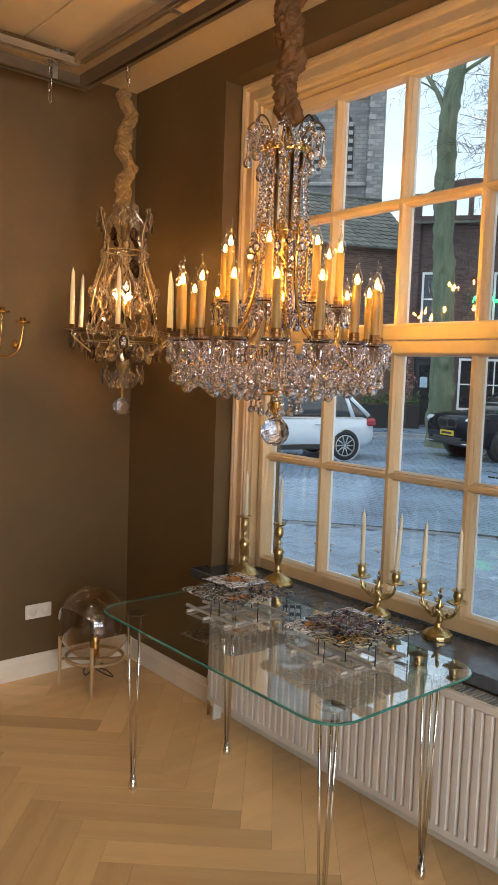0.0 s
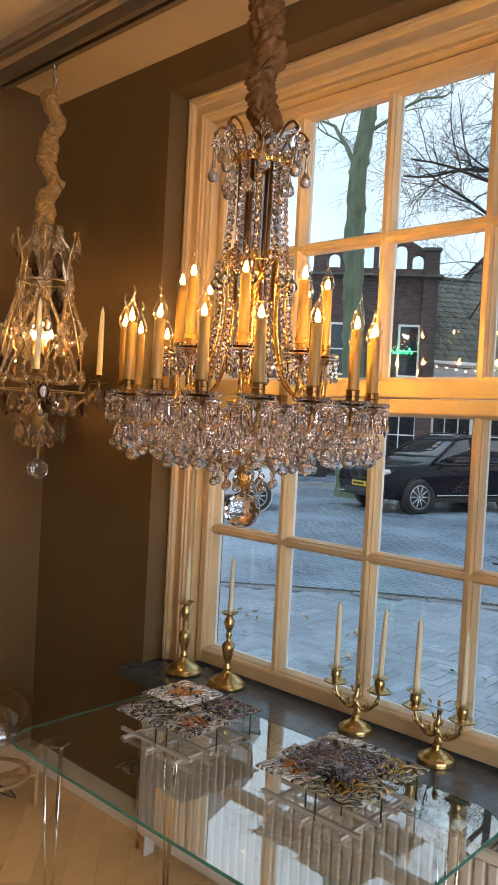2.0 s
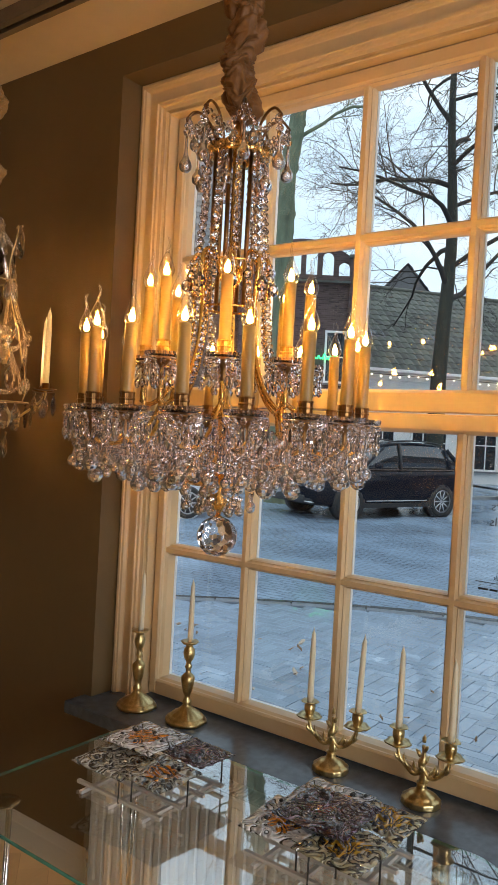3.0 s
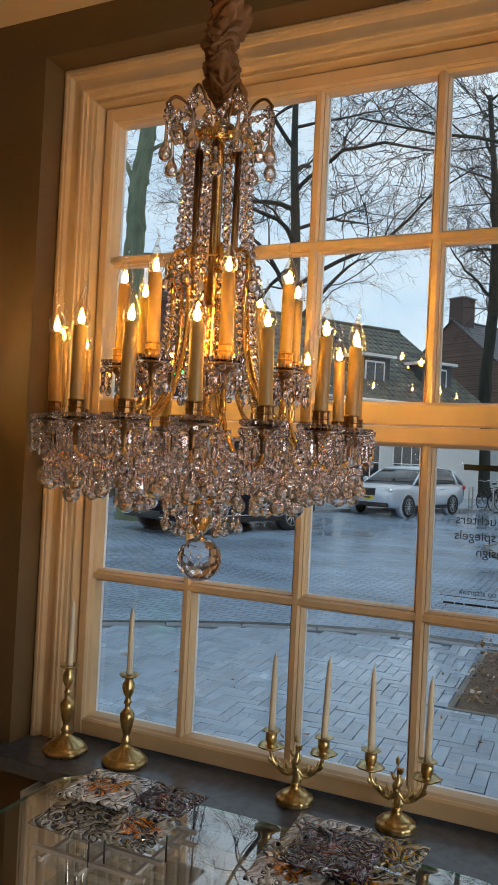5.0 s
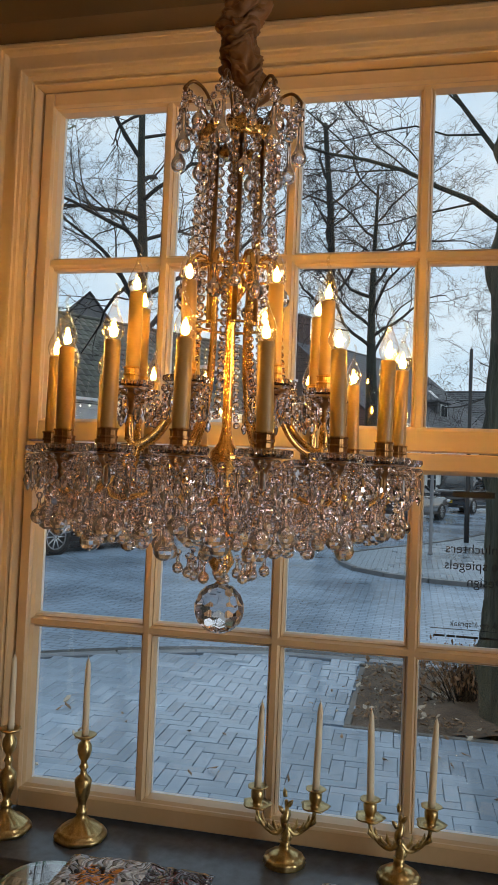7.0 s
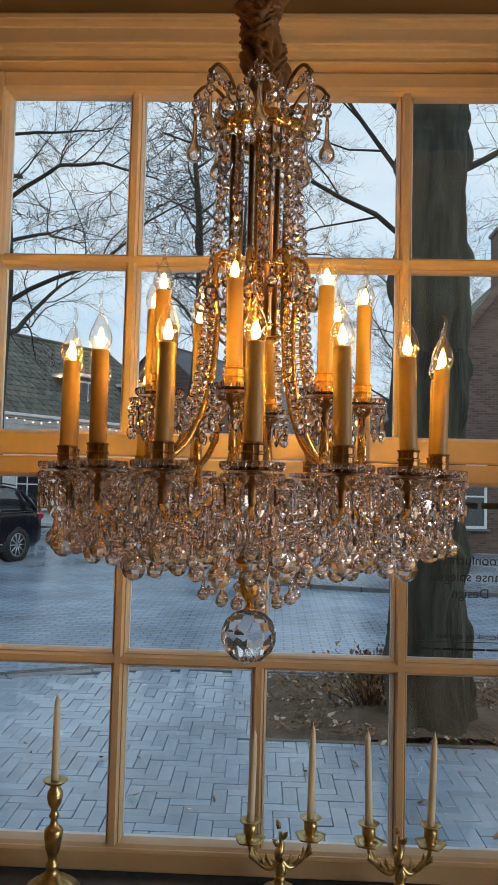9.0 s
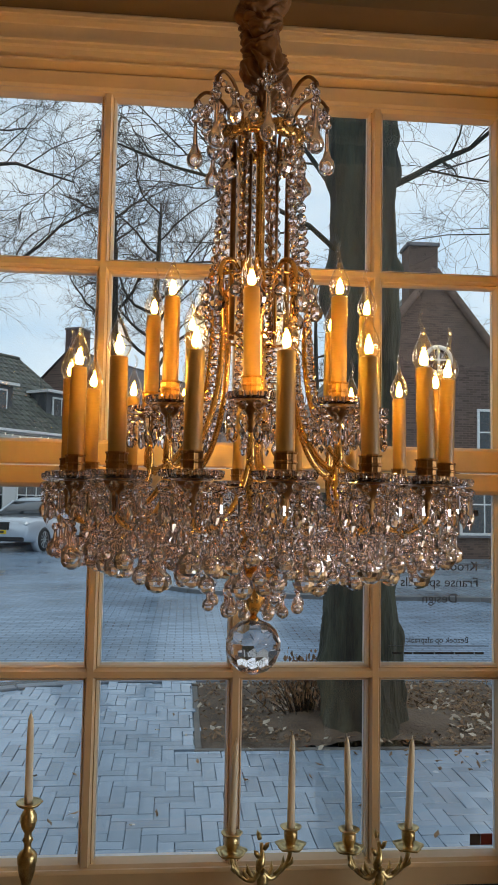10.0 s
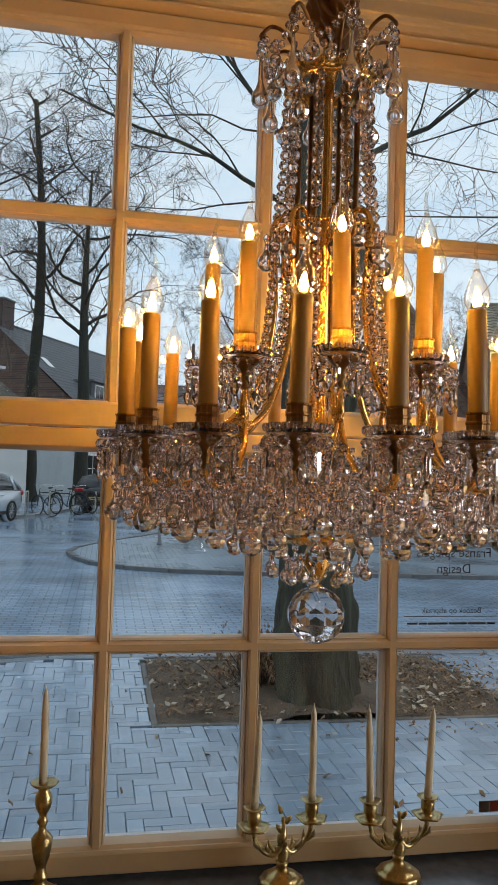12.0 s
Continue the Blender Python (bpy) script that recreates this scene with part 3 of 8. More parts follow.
def great_chandelier(x, y):
    ch = thing("chandelier", "gilded two-tier chandelier with lit electric candles and crystal drops", "chandelier", pose(x, y, ZB))
    L = lambda *a: turn(radians(a[0]), a[1], 0, a[2] - ZB)
    pt = lambda r, deg, z: (r * math.cos(radians(deg)), r * math.sin(radians(deg)), z)
    # stem, rods and crown
    st = M().lathe([(0.004, 1.585), (0.012, 1.60), (0.030, 1.63), (0.020, 1.66), (0.045, 1.70), (0.052, 1.73), (0.030, 1.76), (0.018, 1.80), (0.024, 1.83), (0.034, 1.85), (0.034, 1.87), (0.018, 1.89), (0.011, 1.92), (0.011, 2.20), (0.030, 2.23), (0.034, 2.25), (0.016, 2.28), (0.010, 2.32), (0.010, 2.56), (0.02, 2.60), (0.012, 2.66)], 16)
    part("stem", lifted(st), GOLD, ch)
    for k in range(6):
        a = radians(20 + 60 * k)
        part("rod", lifted(M().tube([(0.056 * math.cos(a), 0.056 * math.sin(a), 2.15), (0.058 * math.cos(a), 0.058 * math.sin(a), 2.57)], 0.0062, 8)), DARKB, ch)
    for z, r in ((2.268, 0.098), (2.150, 0.075)):
        part("ring", lifted(M().tube([pt(r, 11.25 * q, z) for q in range(33)], 0.0035, 6, cap=False)), GOLD, ch)
    cr = M().lathe([(0.066, 2.560), (0.080, 2.556), (0.086, 2.562), (0.083, 2.572), (0.085, 2.584), (0.080, 2.588), (0.076, 2.574), (0.068, 2.566), (0.066, 2.560)], 64, ripple=lambda i, z: 1.0 + 0.07 * math.cos(i * math.pi * 2 * 16 / 64) * (1 if z > 2.57 else 0.5))
    crown = part("crown", lifted(cr), GOLD, ch, "pierced gilded crown ring")
    horn = M().tube(smooth_path([(0.058, 0, 2.575), (0.066, 0, 2.62), (0.090, 0, 2.66), (0.118, 0, 2.672), (0.137, 0, 2.655), (0.139, 0, 2.642)], 4), 0.0040, 6)
    horn_me = lifted(horn).mesh("horn", DARKB)
    for k in range(8):
        deg = 180 + 45 * k
        part("horn", horn_me, None, crown, pos=Matrix.Rotation(radians(deg), 4, "Z"))
        part("drop", horn_drop_me, None, ch, pos=L(deg, 0.139, 2.642))
        part("drop", drop_me if k % 2 else ball_small_me, None, ch, pos=L(deg + 12, 0.118, 2.632))
        part("drop", small_drop_me, None, ch, pos=L(deg + 30, 0.098, 2.622))
        part("bead_chain", lifted(chain([pt(0.137, deg, 2.65), pt(0.125, deg + 22, 2.60), pt(0.137, deg + 45, 2.65)], 0.0075, 1.15)), BEADS, ch)
        part("bead_chain", lifted(chain([pt(0.088, deg, 2.585), pt(0.094, deg + 22, 2.600), pt(0.088, deg + 45, 2.585)], 0.0075, 1.3)), BEADS, ch)
    # strands of beads round the stem
    for k in range(10):
        deg = 8 + 36 * k
        part("bead_chain", lifted(chain([pt(0.080, deg, 2.550), pt(0.084, deg, 2.42), pt(0.096, deg, 2.28)], 0.0122 if k % 2 else 0.0105, 1.0)), BEADS, ch)
        if k % 2:
            part("drop", drop_me, None, ch, pos=L(deg + 15, 0.092, 2.535))
    for k in range(12):
        deg = 185.65 + 30 * k
        part("bead_chain", lifted(chain([pt(0.102, deg, 2.262), pt(0.108, deg, 2.14), pt(0.122, deg, 2.03), pt(0.160, deg, 1.930)], 0.0085, 1.02)), BEADS, ch)
    for k in range(8):
        part("drop", ball_small_me, None, ch, pos=L(196 + 45 * k, 0.113, 2.268))
        part("drop", drop_me, None, ch, pos=L(174.4 + 45 * k, 0.116, 2.264))
        # the great scrolls that carry the upper tier
        deg = 172.2 + 45 * k
        sc = M().tube(smooth_path([pt(0.034, deg, 2.250), pt(0.070, deg, 2.300), pt(0.104, deg, 2.272), pt(0.096, deg, 2.14), pt(0.110, deg, 2.02), pt(0.150, deg, 1.925), pt(0.200, deg, 1.880), pt(0.228, deg, 1.892)], 5), [0.0045] * 5 + [0.0060] * 5 + [0.0068] * 26, 8)
        part("scroll", lifted(sc), GOLD, ch)
        up = M().tube(smooth_path([pt(0.205, deg, 1.868), pt(0.222, deg, 1.895), pt(0.222, deg, 1.925), pt(0.220, deg, 1.940)], 4), [0.004, 0.005, 0.0065, 0.0075, 0.008, 0.008, 0.0075, 0.007, 0.006, 0.0055, 0.005, 0.005, 0.005], 8)
        part("stalk", lifted(up), GOLD, ch)
    # candles: eight above, sixteen below
    for count, first, R, zc, dish, prm, npr, cup in ((8, 172.2, 0.22, 1.998, dish_small_me, prism_short_me, 10, cup_hi_me), (16, 181.65, 0.374, 1.856, dish_me, prism_me, 12, cup_me)):
        for k in range(count):
            deg = first + 360 / count * k
            if count == 16:
                near = 172.2 + 45 * round((deg - 4 - 172.2) / 45)
                mix = lambda f: near + (deg - near) * f
                arm = M().tube(smooth_path([pt(0.219, near, 1.935), pt(0.217, mix(0.05), 1.885), pt(0.236, mix(0.35), 1.828), pt(0.285, mix(0.7), 1.782), pt(0.340, deg, 1.772), pt(0.370, deg, 1.790), pt(0.374, deg, 1.806)], 4), 0.0056, 7)
                part("arm", lifted(arm), GOLD, ch)
            d = part("drip_dish", dish, None, ch, pos=L(deg, R, zc))
            part("drip_pan", pan_me, None, ch, pos=L(deg, R, zc))
            part("candle_cup", cup, None, ch, pos=L(deg, R, zc - 0.002))
            lean = pose(0, 0, 0, rnd.uniform(-1.2, 1.2), rnd.uniform(-1.2, 1.2), rnd.uniform(0, 360))
            part("candle_sleeve", sleeve_me, None, ch, pos=L(deg, R, zc + 0.040) @ lean)
            b = part("bulb", bulb_me, None, ch, pos=L(deg, R, zc + 0.040) @ lean @ Matrix.Translation((0, 0, TOP - 0.0385)))
            part("filament", fila_me, None, b, pos=Matrix.Identity(4))
            for q in range(npr):
                a = 2 * math.pi * (q + 0.5) / npr
                rr = 0.046 if count == 16 else 0.041
                name, hung = ("prism", prm) if q % 2 else ("bead_drop", bead_drop_me)
                part(name, hung, None, d, pos=Matrix.Translation((rr * math.cos(a), rr * math.sin(a), -0.006)) @ Matrix.Rotation(a + math.pi / 2, 4, "Z"))
    # hanging crystal under the lower tier
    for k in range(16):
        deg = 181.65 + 22.5 * k
        a, a2, am = deg, deg + 22.5, deg + 11.25
        cl = M()
        for _ in range(26):
            rr, aa = math.sqrt(rnd.uniform(0.12 ** 2, 0.40 ** 2)), rnd.uniform(a, a2)
            zz = rnd.uniform(1.712, 1.775) - 0.02 * (rr < 0.25)
            if rnd.random() < 0.4:
                cl.lathe([(0, 0.016), (0.0055, 0.009), (0.009, -0.006), (0.005, -0.015), (0, -0.018)], 6, Matrix.Translation(pt(rr, aa, zz)) @ Matrix.Rotation(rnd.random() * 3, 4, "Z"), smooth=False)
            else:
                bead_into(cl, pt(rr, aa, zz), rnd.uniform(0.006, 0.011), 8)
        tagged(part("bead_spray", lifted(cl), BEADS, ch), kind="stuff")
        drop = lambda me, dd, r, z: part("drop", me, None, ch, pos=L(deg + dd, r, z - 0.014))
        drop(ball_big_me if k % 2 else ball_mid_me, 0, 0.374, 1.792 - 0.010 * (k % 3))
        drop(ball_mid_me, 6, 0.392, 1.785)
        drop(ball_small_me, 15, 0.385, 1.790)
        drop(ball_mid_me if k % 2 else ball_big_me, 10, 0.338, 1.782 - 0.012 * (k % 3))
        drop(ball_small_me, 4, 0.305, 1.760)
        drop(ball_small_me, 17, 0.318, 1.752)
        drop(ball_big_me if k % 3 == 0 else ball_mid_me, 11.25, 0.270, 1.758 - 0.012 * (k % 2))
        drop(ball_mid_me, 5, 0.205, 1.742 - 0.012 * (k % 2))
        part("prism", prism_long_me, None, ch, pos=L(am, 0.315, 1.845))
        part("bead_drop", bead_drop_me, None, ch, pos=L(deg + 3, 0.265, 1.825))
        part("bead_drop", bead_drop_me, None, ch, pos=L(deg + 16, 0.235, 1.825))
        part("bead_drop", bead_drop_me, None, ch, pos=L(deg + 18, 0.345, 1.815))
        part("bead_chain", lifted(chain([pt(0.372, a, 1.835), pt(0.355, am, 1.790), pt(0.372, a2, 1.835)], 0.0080, 1.05)), BEADS, ch)
        part("bead_chain", lifted(chain([pt(0.345, a, 1.785), pt(0.33, am, 1.735), pt(0.345, a2, 1.785)], 0.0085, 1.05)), BEADS, ch)
        part("bead_chain", lifted(chain([pt(0.352, a, 1.82), pt(0.27, a, 1.745), pt(0.16, a, 1.71), pt(0.055, a, 1.73)], 0.0088, 1.05)), BEADS, ch)
        part("bead_chain", lifted(chain([pt(0.30, am, 1.83), pt(0.22, am, 1.785), pt(0.13, am, 1.765), pt(0.05, am, 1.78)], 0.0085, 1.05)), BEADS, ch)
        if k % 2 == 0:
            drop(ball_mid_me, 0, 0.145, 1.725)
            drop(ball_small_me, 11, 0.095, 1.668)
            drop(ball_small_me, 20, 0.060, 1.655)
    part("dish", lifted(M().lathe([(0.0, 1.665), (0.085, 1.668), (0.100, 1.676), (0.102, 1.682), (0.084, 1.676), (0.0, 1.672)], 32, smooth=False)), GOLD, ch)
    part("ball", faceted_ball(0.0535, 13, 8), CRYS, ch, "large faceted crystal ball", pos=Matrix.Translation((0, 0, 1.529 - ZB)))
    part("ball_cap", lifted(M().lathe([(0.010, 1.578), (0.013, 1.582), (0.009, 1.586), (0.004, 1.592), (0.004, 1.61)], 12)), GOLD, ch)
    return ch


great_chandelier(2.046, 2.184)


def fabric_sleeve(name, label, x, y, z0, z1, r, material, wild, seed, pitch):
    """Gathered cloth tube pushed together over a hanging chain: loose puffs, sharp creases between them, fine pleats."""
    q = random.Random(seed)
    m = M()
    n, seg = 420, 56
    V, F = [], []
    ph = [q.uniform(0, 6) for _ in range(6)]
    for j in range(n + 1):
        t = j / n
        z = t * (z1 - z0)
        cx = wild * (math.sin(z * 27 + ph[0]) + 0.6 * math.sin(z * 49 + ph[1]))
        cy = wild * (math.cos(z * 25 + ph[2]) + 0.6 * math.sin(z * 53 + ph[3]))
        ends = min(1, 0.45 + 8 * t, 0.45 + 8 * (1 - t))
        slow = 1 + 0.22 * noise.noise((seed * 3.1, 0, z * 11))
        for i in range(seg):
            a = 2 * math.pi * i / seg
            ca, sa = math.cos(a), math.sin(a)
            lean = 0.42 * math.sin(a + ph[4] + 5 * z) + 0.55 * noise.noise((ca * 0.9 + seed, sa * 0.9, z * 14))
            puff = abs(math.sin(math.pi * (z / pitch + lean))) ** 0.45
            small = abs(math.sin(math.pi * (z / (pitch * 0.37) + 1.7 * lean + 1.3 * noise.noise((ca * 1.6, sa * 1.6 + seed, z * 22))))) ** 0.5
            crease = 1 - 2 * abs(noise.noise((ca * 2.4 + seed, sa * 2.4, z * 34)))
            k = r * ends * slow * (0.32 + 0.48 * puff + 0.26 * small + 0.20 * crease)
            V.append((cx + k * ca, cy + k * sa, z + 0.5 * r * noise.noise((ca * 1.3 + 5, sa * 1.3, z * 20 + seed)) * ends))
    for j in range(n):
        for i in range(seg):
            F.append((j * seg + i, j * seg + (i + 1) % seg, (j + 1) * seg + (i + 1) % seg, (j + 1) * seg + i))
    m.add(V, F + [tuple(range(seg))[::-1], tuple(n * seg + i for i in range(seg))], True)
    return thing(name, label, "chain cover", pose(x, y, z0), m=m, material=material)


fabric_sleeve("chain_sleeve", "taupe gathered silk sleeve over the chandelier's chain", 2.044, 2.184, 2.655, 3.20, 0.046, FABRIC, 0.009, 3, 0.078)
fabric_sleeve("chain_sleeve", "golden gathered silk sleeve twisted over a chandelier chain", 2.055, 3.35, 2.52, 3.10, 0.033, FABRIC2, 0.014, 12, 0.060)


# ---- glass table ----
def glass_table():
    tb = thing("glass_table", "clear glass table with rounded corners on chrome rod legs", "table", pose(0, 0, 0))
    x0, x1, y0, y1, z, r = 1.615, 2.365, 1.425, 2.775, 0.765, 0.11
    out = []
    for cx, cy, a0 in ((x1 - r, y1 - r, 0), (x0 + r, y1 - r, 90), (x0 + r, y0 + r, 180), (x1 - r, y0 + r, 270)):
        out += [(cx + r * math.cos(radians(a0 + 15 * i)), cy + r * math.sin(radians(a0 + 15 * i))) for i in range(7)]
    n = len(out)
    part("glass_top", M().add([(x, y, z) for x, y in out], [tuple(range(n))]), TABLEG, tb)
    part("glass_underside", M().add([(x, y, z - 0.010) for x, y in out], [tuple(range(n))[::-1]]), TABLEG2, tb)
    e = M()
    for k, (o0, a, o1, b_) in enumerate(((0.0, z - 0.0002, 0.003, z - 0.002), (0.003, z - 0.002, 0.003, z - 0.008), (0.003, z - 0.008, 0.0, z - 0.0098))):
        mx, my = (x0 + x1) / 2, (y0 + y1) / 2
        push = lambda p, o: (p[0] + o * (1 if p[0] > mx else -1), p[1] + o * (1 if p[1] > my else -1))
        A, B = [(*push(p, o0), a) for p in out], [(*push(p, o1), b_) for p in out]
        e.add(A + B, [(i, (i + 1) % n, n + (i + 1) % n, n + i) for i in range(n)], True)
    part("edge", e, EDGEG, tb, "green polished glass edge")
    for lx, ly in ((1.735, 2.645), (2.235, 2.645), (1.745, 1.55), (2.245, 1.55)):
        leg = part("leg", M().lathe([(0.0, 0.0), (0.016, 0.0), (0.018, 0.004), (0.018, 0.020), (0.014, 0.030), (0.012, 0.048), (0.0, 0.05)], 16, Matrix.Translation((lx, ly, 0))), CHROME, tb)
        for k in range(3):
            a = radians(30 + 120 * k)
            part("rod", M().tube([(lx + 0.007 * math.cos(a), ly + 0.007 * math.sin(a), 0.045), (lx + 0.034 * math.cos(a), ly + 0.034 * math.sin(a), 0.752)], 0.0048, 8), CHROME, leg)
        part("disc", M().lathe([(0.0, 0.7515), (0.045, 0.7515), (0.046, 0.7535), (0.045, 0.7543), (0.0, 0.7543)], 32, Matrix.Translation((lx, ly, 0))), CHROME, leg)
    return tb


TABLEG = sheet_glass("table_glass", (0.88, 0.93, 0.91), 1.62, rim=2.0)
TABLEG2 = sheet_glass("table_glass_underside", (0.985, 0.99, 0.985), 1.25)
EDGEG = mat("green_glass_edge", (0.045, 0.20, 0.165), 0.10, spread=0.25, scale=12, spec=0.8)
glass_table()

# ---- radiator ----
rad = thing("radiator", "white ribbed panel radiator below the sill", "radiator", pose(0, 0, 0))
RX, RY0, RY1, RZ0, RZ1 = 2.362, 0.95, 2.975, 0.105, 0.648
m = M()
pitch = 0.040
n = int((RY1 - RY0) / pitch)
cs = []
for k in range(n):
    y = RY1 - 0.012 - k * pitch
    for dy, dx in ((0.003, 0.0), (0.021, 0.0), (0.026, 0.010), (0.034, 0.010), (0.0385, 0.0)):
        cs.append((y - dy, RX + dx))
for (ya, xa), (yb, xb) in zip(cs, cs[1:]):
    m.add([(xa, ya, RZ0 + 0.03), (xb, yb, RZ0 + 0.03), (xb, yb, RZ1 - 0.03), (xa, ya, RZ1 - 0.03)], [(0, 1, 2, 3)])
m.box(RX + 0.002, RY0, RZ0, RX + 0.014, RY1, RZ0 + 0.032, b=0.004)
m.box(RX + 0.002, RY0, RZ1 - 0.032, RX + 0.014, RY1, RZ1, b=0.004)
part("front_panel", m, RADW, rad)
part("back_panel", M().box(2.452, RY0, RZ0, 2.464, RY1, RZ1, b=0.004), RADW, rad)
part("side_cover", M().box(RX + 0.006, RY1 - 0.004, RZ0 + 0.02, 2.46, RY1 + 0.004, RZ1 + 0.004, b=0.002), RADW, rad)
g = M()
for k in range(int((RY1 - RY0) / 0.016)):
    g.box(RX + 0.016, RY0 + 0.005 + 0.016 * k, RZ1 - 0.012, 2.45, RY0 + 0.012 + 0.016 * k, RZ1 + 0.002)
g.box(RX + 0.014, RY0, RZ1 - 0.006, RX + 0.018, RY1, RZ1 + 0.003)
part("top_grille", g, RADW, rad)
v = M().tube([(2.41, RY1 + 0.004, 0.16), (2.41, RY1 + 0.05, 0.16)], 0.011, 10)
v.tube([(2.41, RY1 + 0.045, 0.175), (2.41, RY1 + 0.045, 0.0)], 0.008, 10)
v.lathe([(0.008, 0.165), (0.013, 0.17), (0.013, 0.205), (0.010, 0.21)], 12, Matrix.Translation((2.41, RY1 + 0.045, 0)))
part("valve", v, CHROME, rad)
for by in (RY1 - 0.028, 1.2):
    part("bracket", M().box(2.39, by, 0.0, 2.44, by + 0.014, 0.112, b=0.003), RADW, rad)

# ---- ceiling rail with hooks ----
rail = thing("hanging_rail", "grey steel rail frame hung below the ceiling", "rail", pose(0, 0, 0))


def rail_run(m, a, b, w, h, z, d=0.0):
    """A C-profile between two plan points along x or y."""
    (xa, ya), (xb, yb) = a, b
    if abs(xa - xb) < 1e-6:
        m.box(xa - w, ya, z, xa - w + 0.004, yb, z + h)
        m.box(xa + w - 0.004, ya, z, xa + w, yb, z + h)
        m.box(xa - w + 0.0042, ya, z + h - 0.004, xa + w - 0.0042, yb, z + h - 0.0002)
        m.box(xa - w + 0.0042, ya, z, xa - 0.010, yb, z + 0.003)
        m.box(xa + 0.010, ya, z, xa + w - 0.0042, yb, z + 0.003)
    else:
        m.box(xa, ya - w, z, xb, ya - w + 0.004, z + h)
        m.box(xa, ya + w - 0.004, z, xb, ya + w, z + h)
        m.box(xa, ya - w + 0.0042, z + h - 0.004, xb, ya + w - 0.0042, z + h - 0.0002)
        m.box(xa, ya - w + 0.0042, z, xb, ya - 0.010, z + 0.003)
        m.box(xa, ya + 0.010, z, xb, ya + w - 0.0042, z + 0.003)


RZ = 3.200
LEDGE = mat("brown_painted_ledge", (0.26, 0.19, 0.12), 0.55, spread=0.12, scale=6)
m = M()
rail_run(m, (2.04, SY0 + 0.3), (2.04, 3.744), 0.034, 0.05, RZ)
part("profile", m, STEEL, rail)
m = M()
rail_run(m, (SX0 + 0.3, 3.78), (2.074, 3.78), 0.034, 0.05, RZ)
part("profile", m, STEEL, rail)
m = M()
rail_run(m, (1.93, SY0 + 0.3), (1.93, 3.62), 0.018, 0.035, RZ + 0.052)
part("upper_profile", m, LEDGE, rail)
m = M()
rail_run(m, (SX0 + 0.3, 3.66), (1.95, 3.66), 0.018, 0.035, RZ + 0.052)
part("upper_profile", m, LEDGE, rail)
for bx, by in ((1.866, 3.72), (0.4, 3.72), (-1.2, 3.72), (1.985, 2.9), (1.985, 1.5), (1.985, 0.1)):
    b = M()
    if by > 3.7:
        b.box(bx - 0.015, by - 0.09, RZ + 0.088, bx + 0.015, by + 0.10, RZ + 0.094)
        b.box(bx - 0.015, by + 0.02, RZ - 0.004, bx + 0.015, by + 0.026, RZ + 0.0875)
        b.box(bx - 0.012, by - 0.012, RZ + 0.094, bx + 0.012, by + 0.012, CZ - 0.006)
    else:
        b.box(bx - 0.09, by - 0.015, RZ + 0.088, bx + 0.10, by + 0.015, RZ + 0.094)
        b.box(bx - 0.012, by - 0.012, RZ + 0.094, bx + 0.012, by + 0.012, CZ - 0.006)
    part("bracket", b, ALU, rail)


# border of short boards between the ceiling panels and the rail
BORDER = mat("brown_border_board", (0.30, 0.205, 0.115), 0.65, spread=0.12, scale=4, rand=0.5)
bd = thing("ceiling_border", "brown board strip between ceiling panels and rail", "trim", kind="structure", at=pose(0, 0, 0))
for k in range(27):
    y1 = 3.70 - 0.235 * k
    part("board", M().box(1.984, y1 - 0.231, CZ - 0.010, 2.066, y1, CZ - 0.001, b=0.002), BORDER, bd)
for k in range(20):
    x1 = 2.066 - 0.235 * k
    part("board", M().box(x1 - 0.231, 3.706, CZ - 0.010, x1, 3.80, CZ - 0.001, b=0.002), BORDER, bd)


def chain_link(p, a, r=0.026, k=0.0026):
    pts = []
    for i in range(13):
        t = 2 * math.pi * i / 12
        pts.append((r * 0.42 * math.cos(t), 0, r * 1.25 * math.sin(t)))
    return M().tube(pts, k, 6, Matrix.Translation(p) @ Matrix.Rotation(a, 4, "Z"), cap=False)


def hook_chain(x, y, z1, n, lab):
    h = thing("hook_chain", lab, "chain", pose(x, y, z1))
    for k in range(n):
        part("link", chain_link((0.0, 0, -0.024 - 0.052 * k), radians(90 * (k % 2) + 20)), CHROME, h)
    part("hook", M().tube(smooth_path([(0.012, 0, 0.03), (0.012, 0, 0.0), (0.004, 0, -0.012), (-0.008, 0, -0.006), (-0.010, 0, 0.004)], 4), 0.003, 6), CHROME, h)


hook_chain(1.840, 3.736, RZ + 0.075, 4, "short chrome chain with hook hanging free from the rail")
hook_chain(2.060, 3.350, RZ + 0.035, 3, "chrome chain and hook carrying the smaller chandelier")
hook_chain(2.044, 2.184, RZ + 0.004, 2, "chrome chain and hook carrying the great chandelier")


# ---- small cage chandelier ----
# the matt amber share puts the inner bulbs' glow into the crystal's colour
CR2 = solid_glass("amber_glow_crystal", (1.0, 0.96, 0.90), 1.56, 0.03, 0.075, (1.0, 0.82, 0.56))
CR3 = solid_glass("clear_pendant_crystal", (1.0, 0.955, 0.88), 1.58, 0.03, 0.010, (1.0, 0.82, 0.56))
SMOKE = solid_glass("smoky_crystal", (0.62, 0.54, 0.50), 1.58, 0.04)


